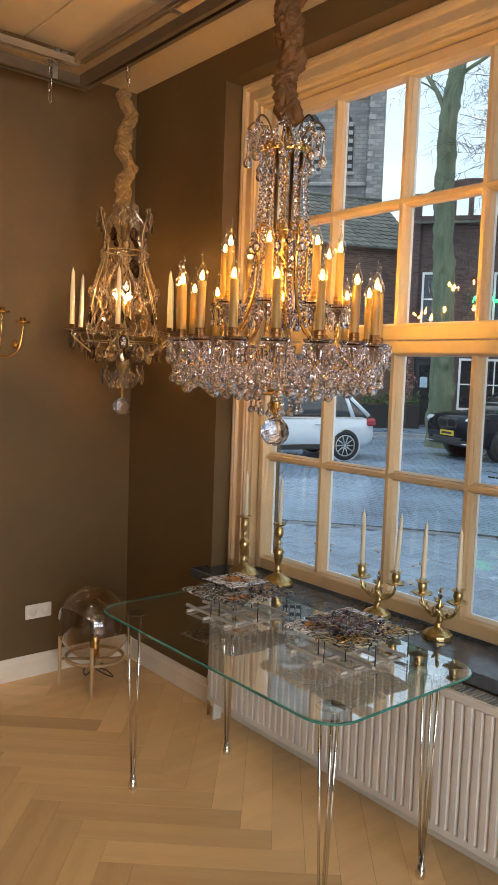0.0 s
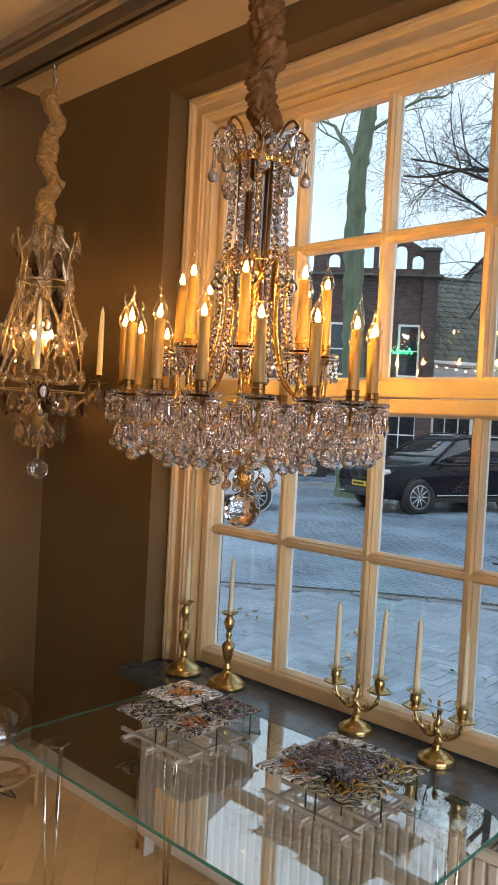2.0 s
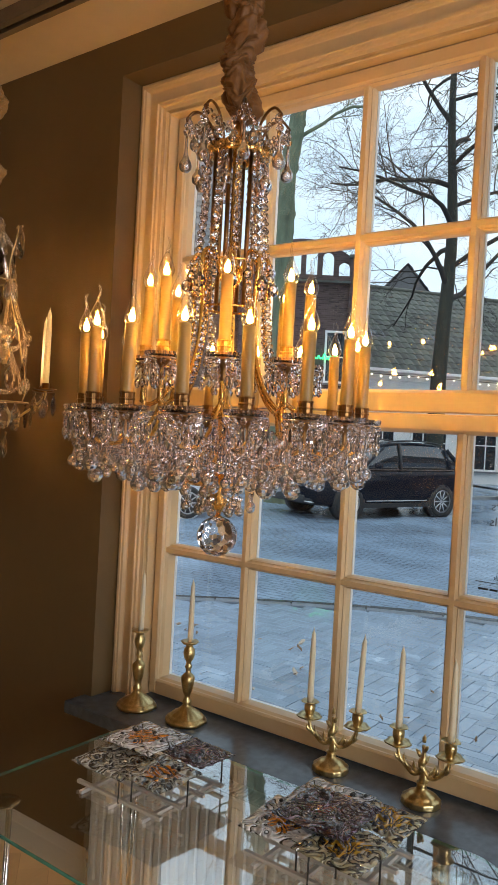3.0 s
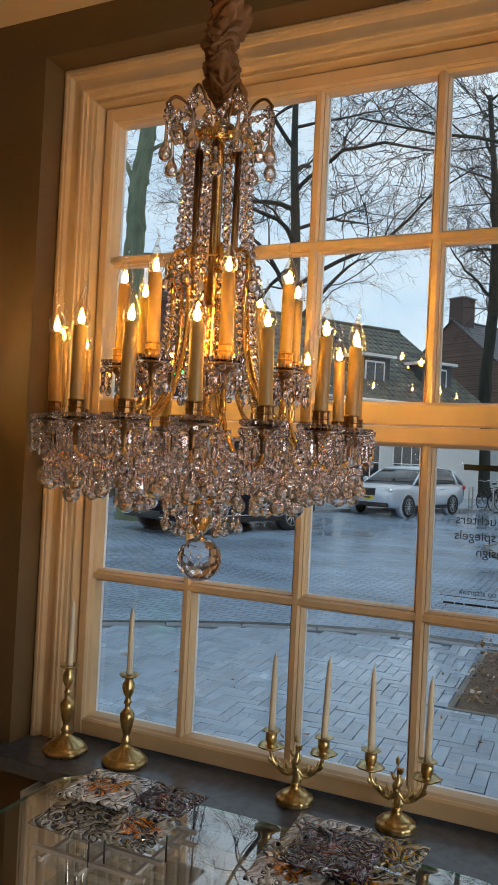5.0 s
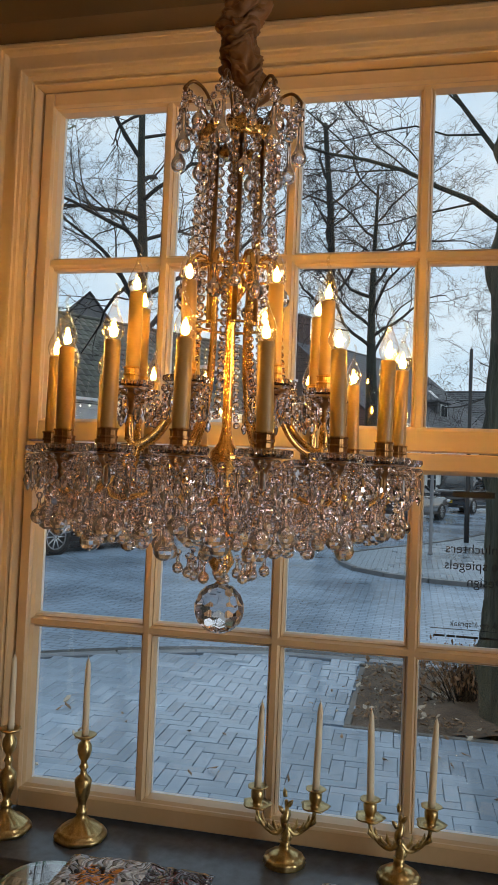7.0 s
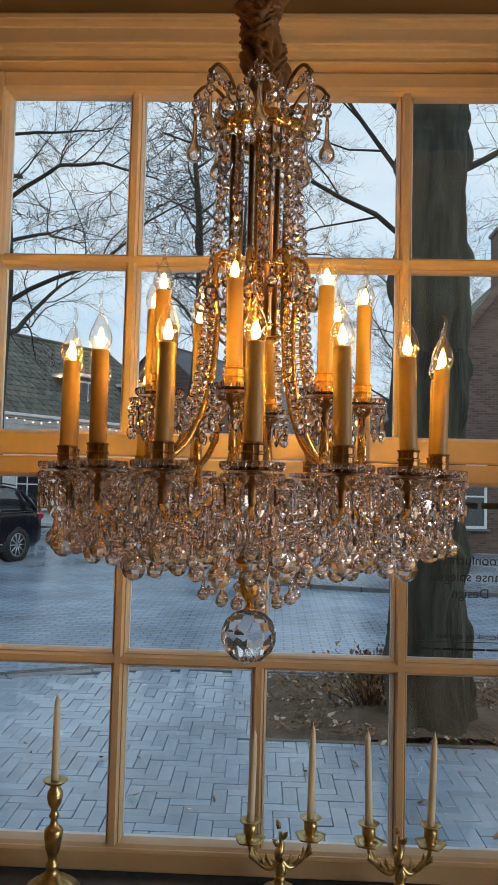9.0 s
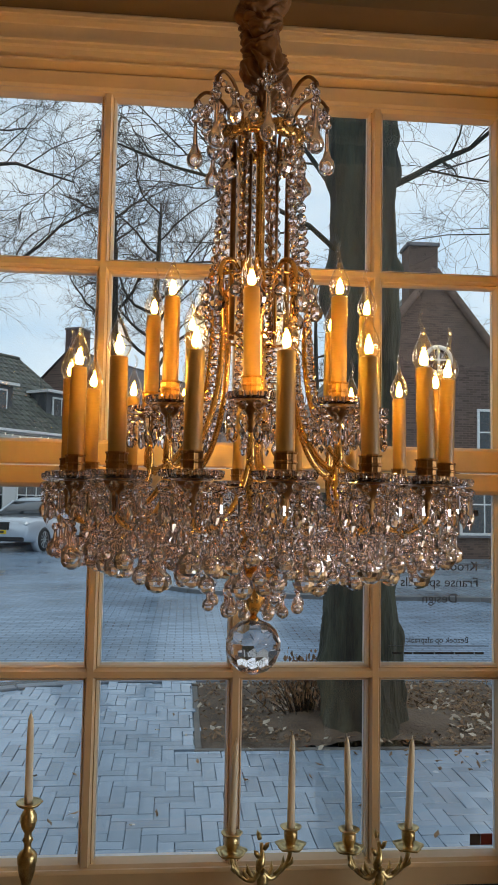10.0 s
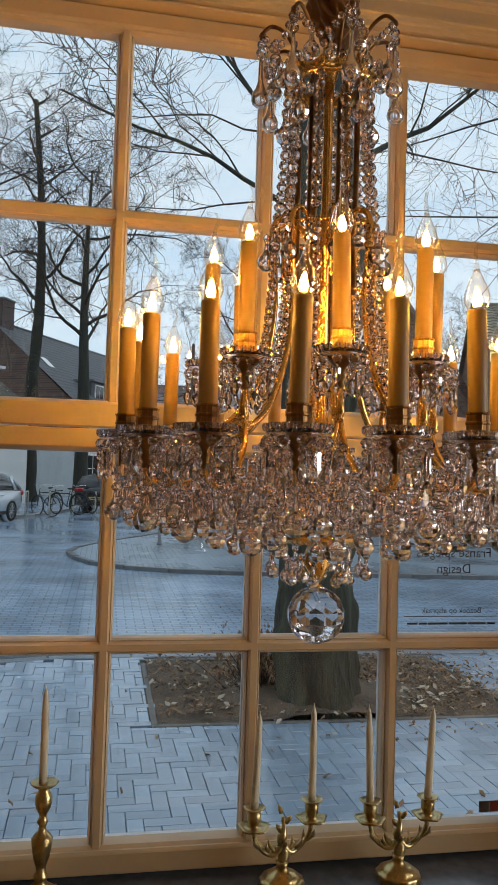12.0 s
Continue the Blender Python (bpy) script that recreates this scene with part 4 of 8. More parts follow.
def leaf_plate(h, w):
    """A flat cut pendeloque hanging from z = 0."""
    m = M()
    n = 10
    ring = [(w * math.sin(2 * math.pi * i / n) * (0.75 if math.cos(2 * math.pi * i / n) > 0.5 else 1), -0.012 - h / 2 + h / 2 * math.cos(2 * math.pi * i / n)) for i in range(n)]
    V = [(x, 0, z) for x, z in ring] + [(x * 0.55, 0.006, -0.012 - h / 2 + (z + 0.012 + h / 2) * 0.6) for x, z in ring] + [(x * 0.55, -0.006, -0.012 - h / 2 + (z + 0.012 + h / 2) * 0.6) for x, z in ring]
    F = [tuple(range(n, 2 * n)), tuple(range(2 * n, 3 * n))[::-1]]
    for i in range(n):
        j = (i + 1) % n
        F += [(i, j, n + j, n + i), (j, i, 2 * n + i, 2 * n + j)]
    m.add(V, F)
    bead_into(m, (0, 0, -0.006), 0.006)
    return m


leaf_me = leaf_plate(0.088, 0.028).mesh("pendant", CR3)
leaf_s_me = leaf_plate(0.064, 0.020).mesh("pendant", CR3)
leaf_d_me = leaf_plate(0.074, 0.022).mesh("pendant", SMOKE)
star_me = M().lathe([(0, -0.012), (0.008, -0.011), (0.012, -0.004), (0.024, -0.005), (0.027, 0.0), (0.024, 0.005), (0.012, 0.004), (0.008, 0.011), (0, 0.012)], 20, Matrix.Rotation(radians(90), 4, "X"), smooth=False, ripple=lambda i, z: 1.12 if i % 2 else 0.85).mesh("rosette", CR2)
taper_me = M().lathe([(0.0115, 0), (0.0112, 0.05), (0.0100, 0.20), (0.0070, 0.262), (0.0035, 0.274), (0.0012, 0.280), (0.001, 0.286)], 14).mesh("candle", WAX)
lobe_pan_me = M().lathe([(0.006, -0.008), (0.03, -0.004), (0.042, 0.001), (0.03, 0.001), (0.014, 0.0), (0.014, 0.02), (0.0115, 0.02)], 18).mesh("drip_pan", DARKB)


fila2_me = flame_filament().mesh("filament", FILA2)


def cage_chandelier(x, y, zb, spin, light=None):
    ch = thing("cage_chandelier", "smaller crystal cage chandelier with ivory tapers and a lit bulb within", "chandelier", pose(x, y, zb, 0, 0, spin), group="crystal cage chandeliers")
    P = lambda r, deg, z: (r * math.cos(radians(deg)), r * math.sin(radians(deg)), z)
    # levels above the bottom of the ball: ring radii of the bell-shaped cage
    lev = [(0.42, 0.175), (0.60, 0.155), (0.78, 0.105), (0.93, 0.095), (1.00, 0.045)]
    fr = M().tube([(0, 0, 0.10), (0, 0, 1.02)], 0.006, 8)
    fr.lathe([(0.004, 0.20), (0.030, 0.24), (0.034, 0.28), (0.016, 0.32), (0.028, 0.38), (0.014, 0.44), (0.006, 0.48)], 12)
    part("stem", fr, OLDB, ch)
    for z, r in ((0.36, 0.175), (0.80, 0.10)):
        rg = [P(r, 15 * i, z) for i in range(25)]
        part("ring", M().tube(rg, 0.0022, 6, cap=False), OLDB, ch)
    for k in range(6):
        a = 60 * k
        rib = [P(0.118, a, 0.985), P(0.128, a, 0.995), P(0.122, a, 0.95), P(0.10, a, 0.86), P(0.108, a, 0.74), P(0.150, a, 0.60), P(0.185, a, 0.42), P(0.175, a, 0.36)]
        part("rib", M().tube(smooth_path(rib, 5), 0.0018, 6), OLDB, ch)
        part("arm", M().tube(smooth_path([P(0.03, a, 0.30), P(0.12, a, 0.285), P(0.20, a, 0.33), P(0.262, a, 0.38), P(0.265, a, 0.41)], 5), 0.004, 6), OLDB, ch)
        part("drip_pan", lobe_pan_me, None, ch, pos=Matrix.Translation(P(0.265, a, 0.412)))
        part("candle", taper_me, None, ch, pos=Matrix.Translation(P(0.265, a, 0.416)) @ pose(0, 0, 0, rnd.uniform(-2, 2), rnd.uniform(-2, 2), 0))
        # crossing glass rods between the levels
        for (z0, r0), (z1, r1) in zip(lev, lev[1:]):
            for s in (-30, 30):
                off = 0 if lev.index((z0, r0)) % 2 == 0 else 30
                part("glass_rod", M().tube([P(r0, a + off, z0), P(r1, a + off + s, z1)], 0.0062, 6, smooth=False), CR2, ch)
        for i, (z, r) in enumerate(lev):
            off = 0 if i % 2 == 0 else 30
            part("rosette", star_me, None, ch, pos=Matrix.Translation(P(r + 0.010, a + off, z)) @ Matrix.Rotation(radians(a + off) + math.pi / 2, 4, "Z"))
        T = lambda r, deg, z, me: part("pendant", me, None, ch, pos=Matrix.Translation(P(r, deg, z)) @ Matrix.Rotation(radians(deg) + math.pi / 2, 4, "Z"))
        T(0.265, a, 0.405, leaf_me), T(0.285, a + 6, 0.40, leaf_d_me), T(0.24, a - 7, 0.395, leaf_s_me)
        T(0.185, a + 30, 0.36, leaf_me), T(0.175, a + 12, 0.355, leaf_d_me), T(0.175, a + 48, 0.36, leaf_me)
        T(0.10, a + 20, 0.25, leaf_me), T(0.06, a + 50, 0.205, leaf_s_me)
        T(0.158, a + 30, 0.59, leaf_me), T(0.175, a, 0.52, leaf_d_me), T(0.10, a + 30, 0.77, leaf_me if k % 2 else leaf_d_me)
        T(0.11, a, 0.74, leaf_s_me), T(0.098, a + 30, 0.92, leaf_d_me), T(0.14, a, 1.0, leaf_me)
        T(0.15, a + 45, 0.50, leaf_me)
        T(0.130, a + 10, 0.66, leaf_s_me), T(0.115, a + 45, 0.80, leaf_s_me)
        T(0.11, a + 8, 0.86, leaf_s_me), T(0.15, a + 5, 0.33, leaf_s_me)
        part("bead_chain", chain([P(0.185, a, 0.43), P(0.150, a + 15, 0.40), P(0.155, a + 45, 0.40), P(0.185, a + 60, 0.43)], 0.007, 1.1), CR2, ch)
        part("bead_chain", chain([P(0.155, a + 30, 0.60), P(0.125, a + 45, 0.56), P(0.125, a + 75, 0.56), P(0.155, a + 90, 0.60)], 0.007, 1.1), CR2, ch)
    for k in range(3):
        b = part("bulb", bulb_me, None, ch, pos=Matrix.Translation(P(0.035, 120 * k + 40, 0.56)))
        part("filament", light or fila_me, None, b, pos=Matrix.Identity(4))
        part("bulb_holder", M().lathe([(0.008, 0.49), (0.011, 0.50), (0.011, 0.56), (0.008, 0.565)], 10, Matrix.Translation(P(0.035, 120 * k + 40, 0))), GOLD, ch)
    part("ball", faceted_ball(0.042, 12, 8), CRYS, ch, pos=Matrix.Translation((0, 0, 0.042)))
    part("ball_link", M().tube([(0, 0, 0.08), (0, 0, 0.12)], 0.003, 6), OLDB, ch)
    return ch


cage_chandelier(2.060, 3.35, 1.522, -6, fila2_me)
# more of them hang in the showroom behind, seen mirrored in the panes
for k, (qx, qy, qz) in enumerate(((0.72, 3.36, 1.85), (-1.6, 1.9, 1.60), (-0.9, 3.2, 1.70), (-2.2, -1.2, 1.65), (0.9, -1.6, 1.75))):
    cage_chandelier(qx, qy, qz, 20 * k, fila2_me if k == 0 else None)
    part_z = CZ - 0.006
    thing("chain", "brass chain holding a showroom chandelier", "chain", pose(qx, qy, qz + 1.02), m=M().tube([(0, 0, 0), (0, 0, part_z - qz - 1.02)], 0.008, 8), material=OLDB)


# ---- wall sconce ----
sc = thing("wall_sconce", "gilded brass wall sconce with curled arms, unlit", "wall lamp", pose(1.62, NY, 1.88))
part("back_plate", M().lathe([(0.0, 0), (0.055, 0.0), (0.06, 0.006), (0.045, 0.012), (0.03, 0.02), (0.0, 0.03)], 20, pose(0, -0.001, -0.02, 90, 0, 0)), GOLD, sc)
for s in (-1, 0, 1):
    arm = M().tube(smooth_path([(0, -0.02, -0.05), (0.06 * s, -0.08, -0.09), (0.12 * s, -0.13 - 0.05 * (s == 0), -0.05), (0.14 * s, -0.14 - 0.07 * (s == 0), 0.05 + 0.04 * (s == 0)), (0.14 * s, -0.14 - 0.07 * (s == 0), 0.085 + 0.04 * (s == 0))], 5), 0.005, 7)
    ar = part("arm", arm, GOLD, sc)
    part("candle_cup", M().lathe([(0.006, 0), (0.036, 0.006), (0.042, 0.014), (0.03, 0.012), (0.014, 0.010), (0.015, 0.034), (0.012, 0.034)], 16, Matrix.Translation((0.14 * s, -0.14 - 0.07 * (s == 0), 0.085 + 0.04 * (s == 0)))), GOLD, ar)
part("rosette", faceted_ball(0.02, 10, 5), GOLD, sc, pos=Matrix.Translation((0.11, -0.12, -0.02)))

# ---- socket outlet ----
o = thing("wall_outlet", "white double wall socket", "socket", pose(1.925, NY, 0.372))
part("plate", M().box(-0.078, -0.012, -0.041, 0.078, 0, 0.041, b=0.005), WHITEP, o)
for s in (-0.037, 0.037):
    part("insert", M().lathe([(0.0, -0.0035), (0.018, -0.0035), (0.0195, -0.0005), (0.024, 0.0), (0.0245, 0.003), (0.0, 0.003)], 24, pose(s, -0.0125, 0, 90, 0, 0)), WHITEP, o)
    for dx in (-0.0095, 0.0095):
        part("hole", M().lathe([(0.0, 0), (0.0025, 0), (0.0025, 0.002), (0.0, 0.002)], 10, pose(s + dx, -0.0085, 0, 90, 0, 0)), BLACKM, o)

# ---- globe lamp on the floor ----
GLOBE = sheet_glass("smoked_globe_glass", (0.86, 0.79, 0.70), 1.6, rim=3.0)
LEGW = mat("light_wood_leg", (0.42, 0.28, 0.14), 0.5, spread=0.15, scale=12, stretch=(1, 1, 0.2))
gl = thing("globe_lamp", "smoked glass globe lamp on a four-legged wooden stand", "lamp", pose(2.125, 3.70, 0, 0, 0, 12))
part("globe", M().lathe([(0.03, 0.146)] + [(0.205 * math.sin(math.pi * i / 20), 0.352 - 0.205 * math.cos(math.pi * i / 20)) for i in range(1, 20)] + [(0.0, 0.557)], 40), GLOBE, gl)
for k in range(4):
    a = radians(45 + 90 * k)
    part("leg", M().box(-0.009, -0.009, 0, 0.009, 0.009, 0.27, turn(a, 0.19, 0, 0), b=0.003), LEGW, gl)
part("stand_ring", M().lathe([(0.150, 0.150), (0.164, 0.150), (0.164, 0.166), (0.150, 0.166), (0.150, 0.150)], 32), LEGW, gl)
cb = M().box(-0.18, -0.007, 0.135, 0.18, 0.007, 0.149, turn(radians(45)), b=0.002)
cb.box(-0.18, -0.007, 0.135, 0.18, 0.007, 0.149, turn(radians(135)) @ Matrix.Translation((0, 0, 0.0005)), b=0.002)
part("cross_bar", cb, LEGW, gl)
part("lamp_holder", M().lathe([(0.024, 0.152), (0.026, 0.156), (0.026, 0.27), (0.022, 0.275), (0.0, 0.275)], 20), GOLD, gl)
part("bulb", M().lathe([(0.013, 0.275), (0.018, 0.30), (0.03, 0.335), (0.03, 0.36), (0.018, 0.385), (0.0, 0.392)], 16), BULBG, gl)
cord = M().tube(smooth_path([(0.0, 0.02, 0.15), (0.06, 0.05, 0.05), (0.12, -0.02, 0.006), (0.16, 0.10, 0.008), (0.08, 0.17, 0.02), (0.02, 0.10, 0.012), (0.14, 0.16, 0.006), (0.22, 0.18, 0.006)], 6), 0.0035, 6)
part("cord", cord, BLACKM, gl, "black coiled lamp cord")


# ---- candlesticks on the sill ----
def candlestick(x, y, tilt, h=0.30):
    c = thing("candlestick", "turned aged-brass candlestick with an ivory taper", "candlestick", pose(x, y, 0.731), group="brass candlesticks")
    prof = [(0.0, 0), (0.073, 0.0), (0.077, 0.005), (0.075, 0.013), (0.068, 0.016), (0.069, 0.020), (0.060, 0.025), (0.057, 0.026), (0.050, 0.033), (0.033, 0.040), (0.022, 0.050), (0.013, 0.060), (0.017, 0.066), (0.017, 0.072), (0.011, 0.080), (0.012, 0.092), (0.019, 0.112), (0.0245, 0.140), (0.0255, 0.152), (0.020, 0.160), (0.010, 0.168), (0.009, 0.180), (0.014, 0.188), (0.010, 0.196), (0.009, 0.204), (0.017, 0.216), (0.0215, 0.232), (0.020, 0.246), (0.013, 0.256), (0.013, 0.262)]
    part("stem", M().lathe([(r, z * h / 0.30) for r, z in prof], 48, ripple=lambda i, z: 1 + (0.025 * math.cos(i * math.pi * 2 * 6 / 48) if z < 0.027 else 0.05 * math.cos(i * math.pi / 1.5) if z < 0.048 or 0.09 < z < 0.15 else 0)), OLDB, c)
    part("drip_pan", M().lathe([(0.010, 0.262 * h / 0.30), (0.026, 0.267 * h / 0.30), (0.034, 0.274 * h / 0.30), (0.031, 0.276 * h / 0.30), (0.012, 0.270 * h / 0.30)], 28, ripple=lambda i, z: 1 + 0.02 * math.sin(i * 2.1)), OLDB, c)
    part("candle", M().lathe([(0.0105, 0.268 * h / 0.30), (0.0105, 0.31), (0.0092, 0.44), (0.0072, 0.505), (0.0030, 0.519), (0.0012, 0.522), (0.0010, 0.530), (0.0, 0.531)], 14, pose(0, 0, 0, tilt[0], tilt[1], 0)), WAX, c)


candlestick(2.548, 2.943, (0, 0.5), 0.328)
candlestick(2.572, 2.710, (-0.6, 1.0), 0.328)


def candelabrum(x, y, rz, tilts):
    c = thing("candelabrum", "two-armed aged-brass candelabrum with leafy stem and ivory tapers", "candelabrum", pose(x, y, 0.731, 0, 0, rz), group="brass candelabra")
    part("base", M().lathe([(0.0, 0), (0.058, 0.0), (0.060, 0.004), (0.057, 0.010), (0.059, 0.014), (0.054, 0.020), (0.046, 0.022), (0.046, 0.026), (0.032, 0.034), (0.018, 0.040), (0.014, 0.052), (0.017, 0.062), (0.0, 0.064)], 48, ripple=lambda i, z: 1 + (0.03 * math.cos(i * math.pi / 2) if 0.002 < z < 0.03 else 0)), OLDB, c)
    st = M().tube(smooth_path([(0, 0, 0.05), (0.006, 0.004, 0.085), (-0.004, 0, 0.115), (0.003, 0, 0.14), (0, 0, 0.175)], 5), [0.013, 0.014, 0.014, 0.015, 0.015, 0.014, 0.013, 0.012, 0.012, 0.011, 0.011, 0.012, 0.013, 0.012, 0.010, 0.008, 0.007, 0.006, 0.006, 0.006, 0.005], 8)
    for k in range(7):
        a = 2.4 * k
        z = 0.06 + 0.02 * k
        p0 = Vector((0.008 * math.cos(a), 0.008 * math.sin(a), z))
        p1 = Vector((0.022 * math.cos(a), 0.022 * math.sin(a), z + 0.020))
        part("leaf", M().tube([p0, (p0 + p1) / 2 + Vector((0, 0, 0.002)), p1], [0.006, 0.007, 0.001], 5), OLDB, c)
    part("stem", st, OLDB, c)
    for s, tl in zip((-1, 1), tilts):
        arm = M().tube(smooth_path([(0, 0, 0.105), (0.023 * s, 0.0, 0.082), (0.047 * s, 0.004, 0.088), (0.074 * s, 0, 0.118), (0.0825 * s, 0, 0.150)], 5), [0.008, 0.008, 0.0075, 0.007, 0.007, 0.007, 0.0065, 0.0065, 0.006, 0.006, 0.006, 0.006, 0.006, 0.006, 0.006, 0.006, 0.006, 0.006, 0.006, 0.006, 0.006], 8)
        for k in range(4):
            t = 0.25 + 0.2 * k
            arm.tube([(0.0825 * s * t, 0, 0.085 + 0.03 * t * t), (0.0825 * s * t + 0.012 * s, 0.010 * (-1) ** k, 0.10 + 0.03 * t * t), (0.0825 * s * t + 0.014 * s, 0.016 * (-1) ** k, 0.116 + 0.03 * t * t)], [0.005, 0.006, 0.001], 5)
        ar = part("arm", arm, OLDB, c)
        cup = M().lathe([(0.006, 0.148), (0.012, 0.150), (0.034, 0.156), (0.041, 0.163), (0.030, 0.160), (0.014, 0.158), (0.013, 0.168), (0.018, 0.180), (0.0185, 0.196), (0.014, 0.203), (0.029, 0.209), (0.0275, 0.211), (0.012, 0.207)], 20, Matrix.Translation((0.0825 * s, 0, 0)), ripple=lambda i, z: 1 + (0.10 * math.cos(i * math.pi * 0.5) if 0.155 < z < 0.164 else 0.05 * math.cos(i * math.pi * 0.5) if z > 0.205 else 0))
        part("candle_cup", cup, OLDB, ar)
        part("candle", M().lathe([(0.0105, 0.0), (0.0105, 0.03), (0.0092, 0.17), (0.0070, 0.226), (0.0030, 0.240), (0.0012, 0.243), (0.0010, 0.251), (0.0, 0.252)], 14, pose(0.0825 * s, 0, 0.206, tl[0], tl[1], 0)), WAX, c)


candelabrum(2.598, 2.102, -79, ((2.5, 1.0), (-3.0, 1.5)))
candelabrum(2.594, 1.784, -88, ((-3.0, -1.0), (3.0, 1.5)))

# ---- art glass panels on pins ----


def art_glass(name, base, streak, accent, reach, seed, clear=0.15, share=0.2, bands=5.0):
    """Fused glass: curling dark-edged streaks in a pale or plum ground, a flower of colour in the middle, thick gloss."""
    m = bpy.data.materials.new(name)
    m.use_nodes = True
    t = m.node_tree
    b = t.nodes["Principled BSDF"]
    co, mp = t.nodes.new("ShaderNodeTexCoord"), t.nodes.new("ShaderNodeMapping")
    mp.inputs["Location"].default_value = (seed, seed * 0.7, 0)
    t.links.new(co.outputs["Object"], mp.inputs[0])

    def swirl(scale, bend, detail):
        n = t.nodes.new("ShaderNodeTexNoise")
        n.inputs["Scale"].default_value, n.inputs["Distortion"].default_value, n.inputs["Detail"].default_value = scale, bend, detail
        t.links.new(mp.outputs[0], n.inputs["Vector"])
        return n.outputs["Fac"]

    def calc(op, a, c, d=0.0):
        n = t.nodes.new("ShaderNodeMath")
        n.operation = op
        for k, v in enumerate((a, c, d)):
            if isinstance(v, (int, float)):
                n.inputs[k].default_value = v
            else:
                t.links.new(v, n.inputs[k])
        return n.outputs[0]

    def blend(f, a, c):
        n = t.nodes.new("ShaderNodeMix")
        n.data_type = "RGBA"
        t.links.new(f, n.inputs[0])
        for k, v in ((6, a), (7, c)):
            if isinstance(v, tuple):
                n.inputs[k].default_value = (*v, 1)
            else:
                t.links.new(v, n.inputs[k])
        return n.outputs[2]

    def step(v, lo, hi):
        n = t.nodes.new("ShaderNodeMapRange")
        n.inputs[1].default_value, n.inputs[2].default_value = lo, hi
        t.links.new(v, n.inputs[0])
        return n.outputs[0]

    curl = swirl(15, 1.9, 0.6)
    wave = calc("PINGPONG", calc("MULTIPLY", curl, bands * 2), 1.0)
    lines = step(wave, share + 0.10, share)
    murk = step(swirl(34, 1.0, 1.0), 0.42, 0.66)
    far = t.nodes.new("ShaderNodeVectorMath")
    far.operation = "LENGTH"
    t.links.new(co.outputs["Object"], far.inputs[0])
    petal = step(calc("MULTIPLY_ADD", swirl(26, 1.2, 0.0), 0.09, far.outputs["Value"]), reach + 0.052, reach + 0.044)
    ground = blend(murk, base, tuple(c * 0.75 for c in base))
    colour = blend(lines, blend(petal, ground, accent), streak)
    t.links.new(colour, b.inputs["Base Color"])
    b.inputs["Roughness"].default_value = 0.06
    b.inputs["Specular IOR Level"].default_value = 0.8
    b.inputs["Transmission Weight"].default_value = clear
    b.inputs["Coat Weight"].default_value, b.inputs["Coat Roughness"].default_value = 1.0, 0.03
    bp = t.nodes.new("ShaderNodeBump")
    bp.inputs["Distance"].default_value = 0.016
    t.links.new(wave, bp.inputs["Height"])
    bp.inputs["Strength"].default_value = 0.75
    t.links.new(bp.outputs[0], b.inputs["Normal"])
    t.links.new(bp.outputs[0], b.inputs["Coat Normal"])
    return m


INKY = (0.012, 0.010, 0.012)
ART = [
    art_glass("fused_glass_white_amber", (0.92, 0.94, 0.98), INKY, (0.72, 0.24, 0.015), 0.048, 1.3, 0.22, 0.12, 3.4),
    art_glass("fused_glass_plum", (0.040, 0.013, 0.024), (0.30, 0.22, 0.28), (0.20, 0.045, 0.03), 0.02, 4.1, 0.05, 0.08, 4.0),
    art_glass("fused_glass_yellow", (0.70, 0.66, 0.44), INKY, (0.74, 0.42, 0.03), 0.052, 7.7, 0.35, 0.24, 3.6),
    art_glass("fused_glass_clear_black", (0.55, 0.55, 0.50), INKY, (0.5, 0.5, 0.45), -0.2, 2.9, 0.45, 0.26, 3.6),
    art_glass("fused_glass_clear_amber", (0.55, 0.54, 0.46), INKY, (0.70, 0.22, 0.015), 0.040, 5.3, 0.40, 0.25, 3.6),
]


def wavy_tile(w, d, seed):
    """A slumped square of glass with bumps and a rolled edge."""
    n = 12
    V, F = [], []
    for side in (1, 0):
        for i in range(n + 1):
            for j in range(n + 1):
                u, v_ = (i / n - 0.5), (j / n - 0.5)
                e = min(0.5 - abs(u), 0.5 - abs(v_))
                z = 0.004 * noise.noise((u * 9 + seed, v_ * 9, seed)) + 0.003 * noise.noise((u * 22 + seed, v_ * 22, 3))
                wob = 1 + 0.02 * noise.noise((seed, i * 0.6, j * 0.6))
                V.append((u * w * wob, v_ * d * wob, z + (0.0045 if side else -0.0045) * min(1, 0.4 + e * 12)))
    k = (n + 1) ** 2
    for i in range(n):
        for j in range(n):
            a, b, c, d_ = i * (n + 1) + j, (i + 1) * (n + 1) + j, (i + 1) * (n + 1) + j + 1, i * (n + 1) + j + 1
            F += [(a, b, c, d_), (k + a, k + d_, k + c, k + b)]
    rim = [i * (n + 1) for i in range(n)] + [n * (n + 1) + j for j in range(n)] + [i * (n + 1) + n for i in range(n, 0, -1)] + list(range(n, 0, -1))
    for a, b in zip(rim, rim[1:] + rim[:1]):
        F.append((a, k + a, k + b, b))
    return M().add(V, F, True)


GREYB = mat("grey_lacquered_bar", (0.42, 0.40, 0.37), 0.35, spread=0.06)


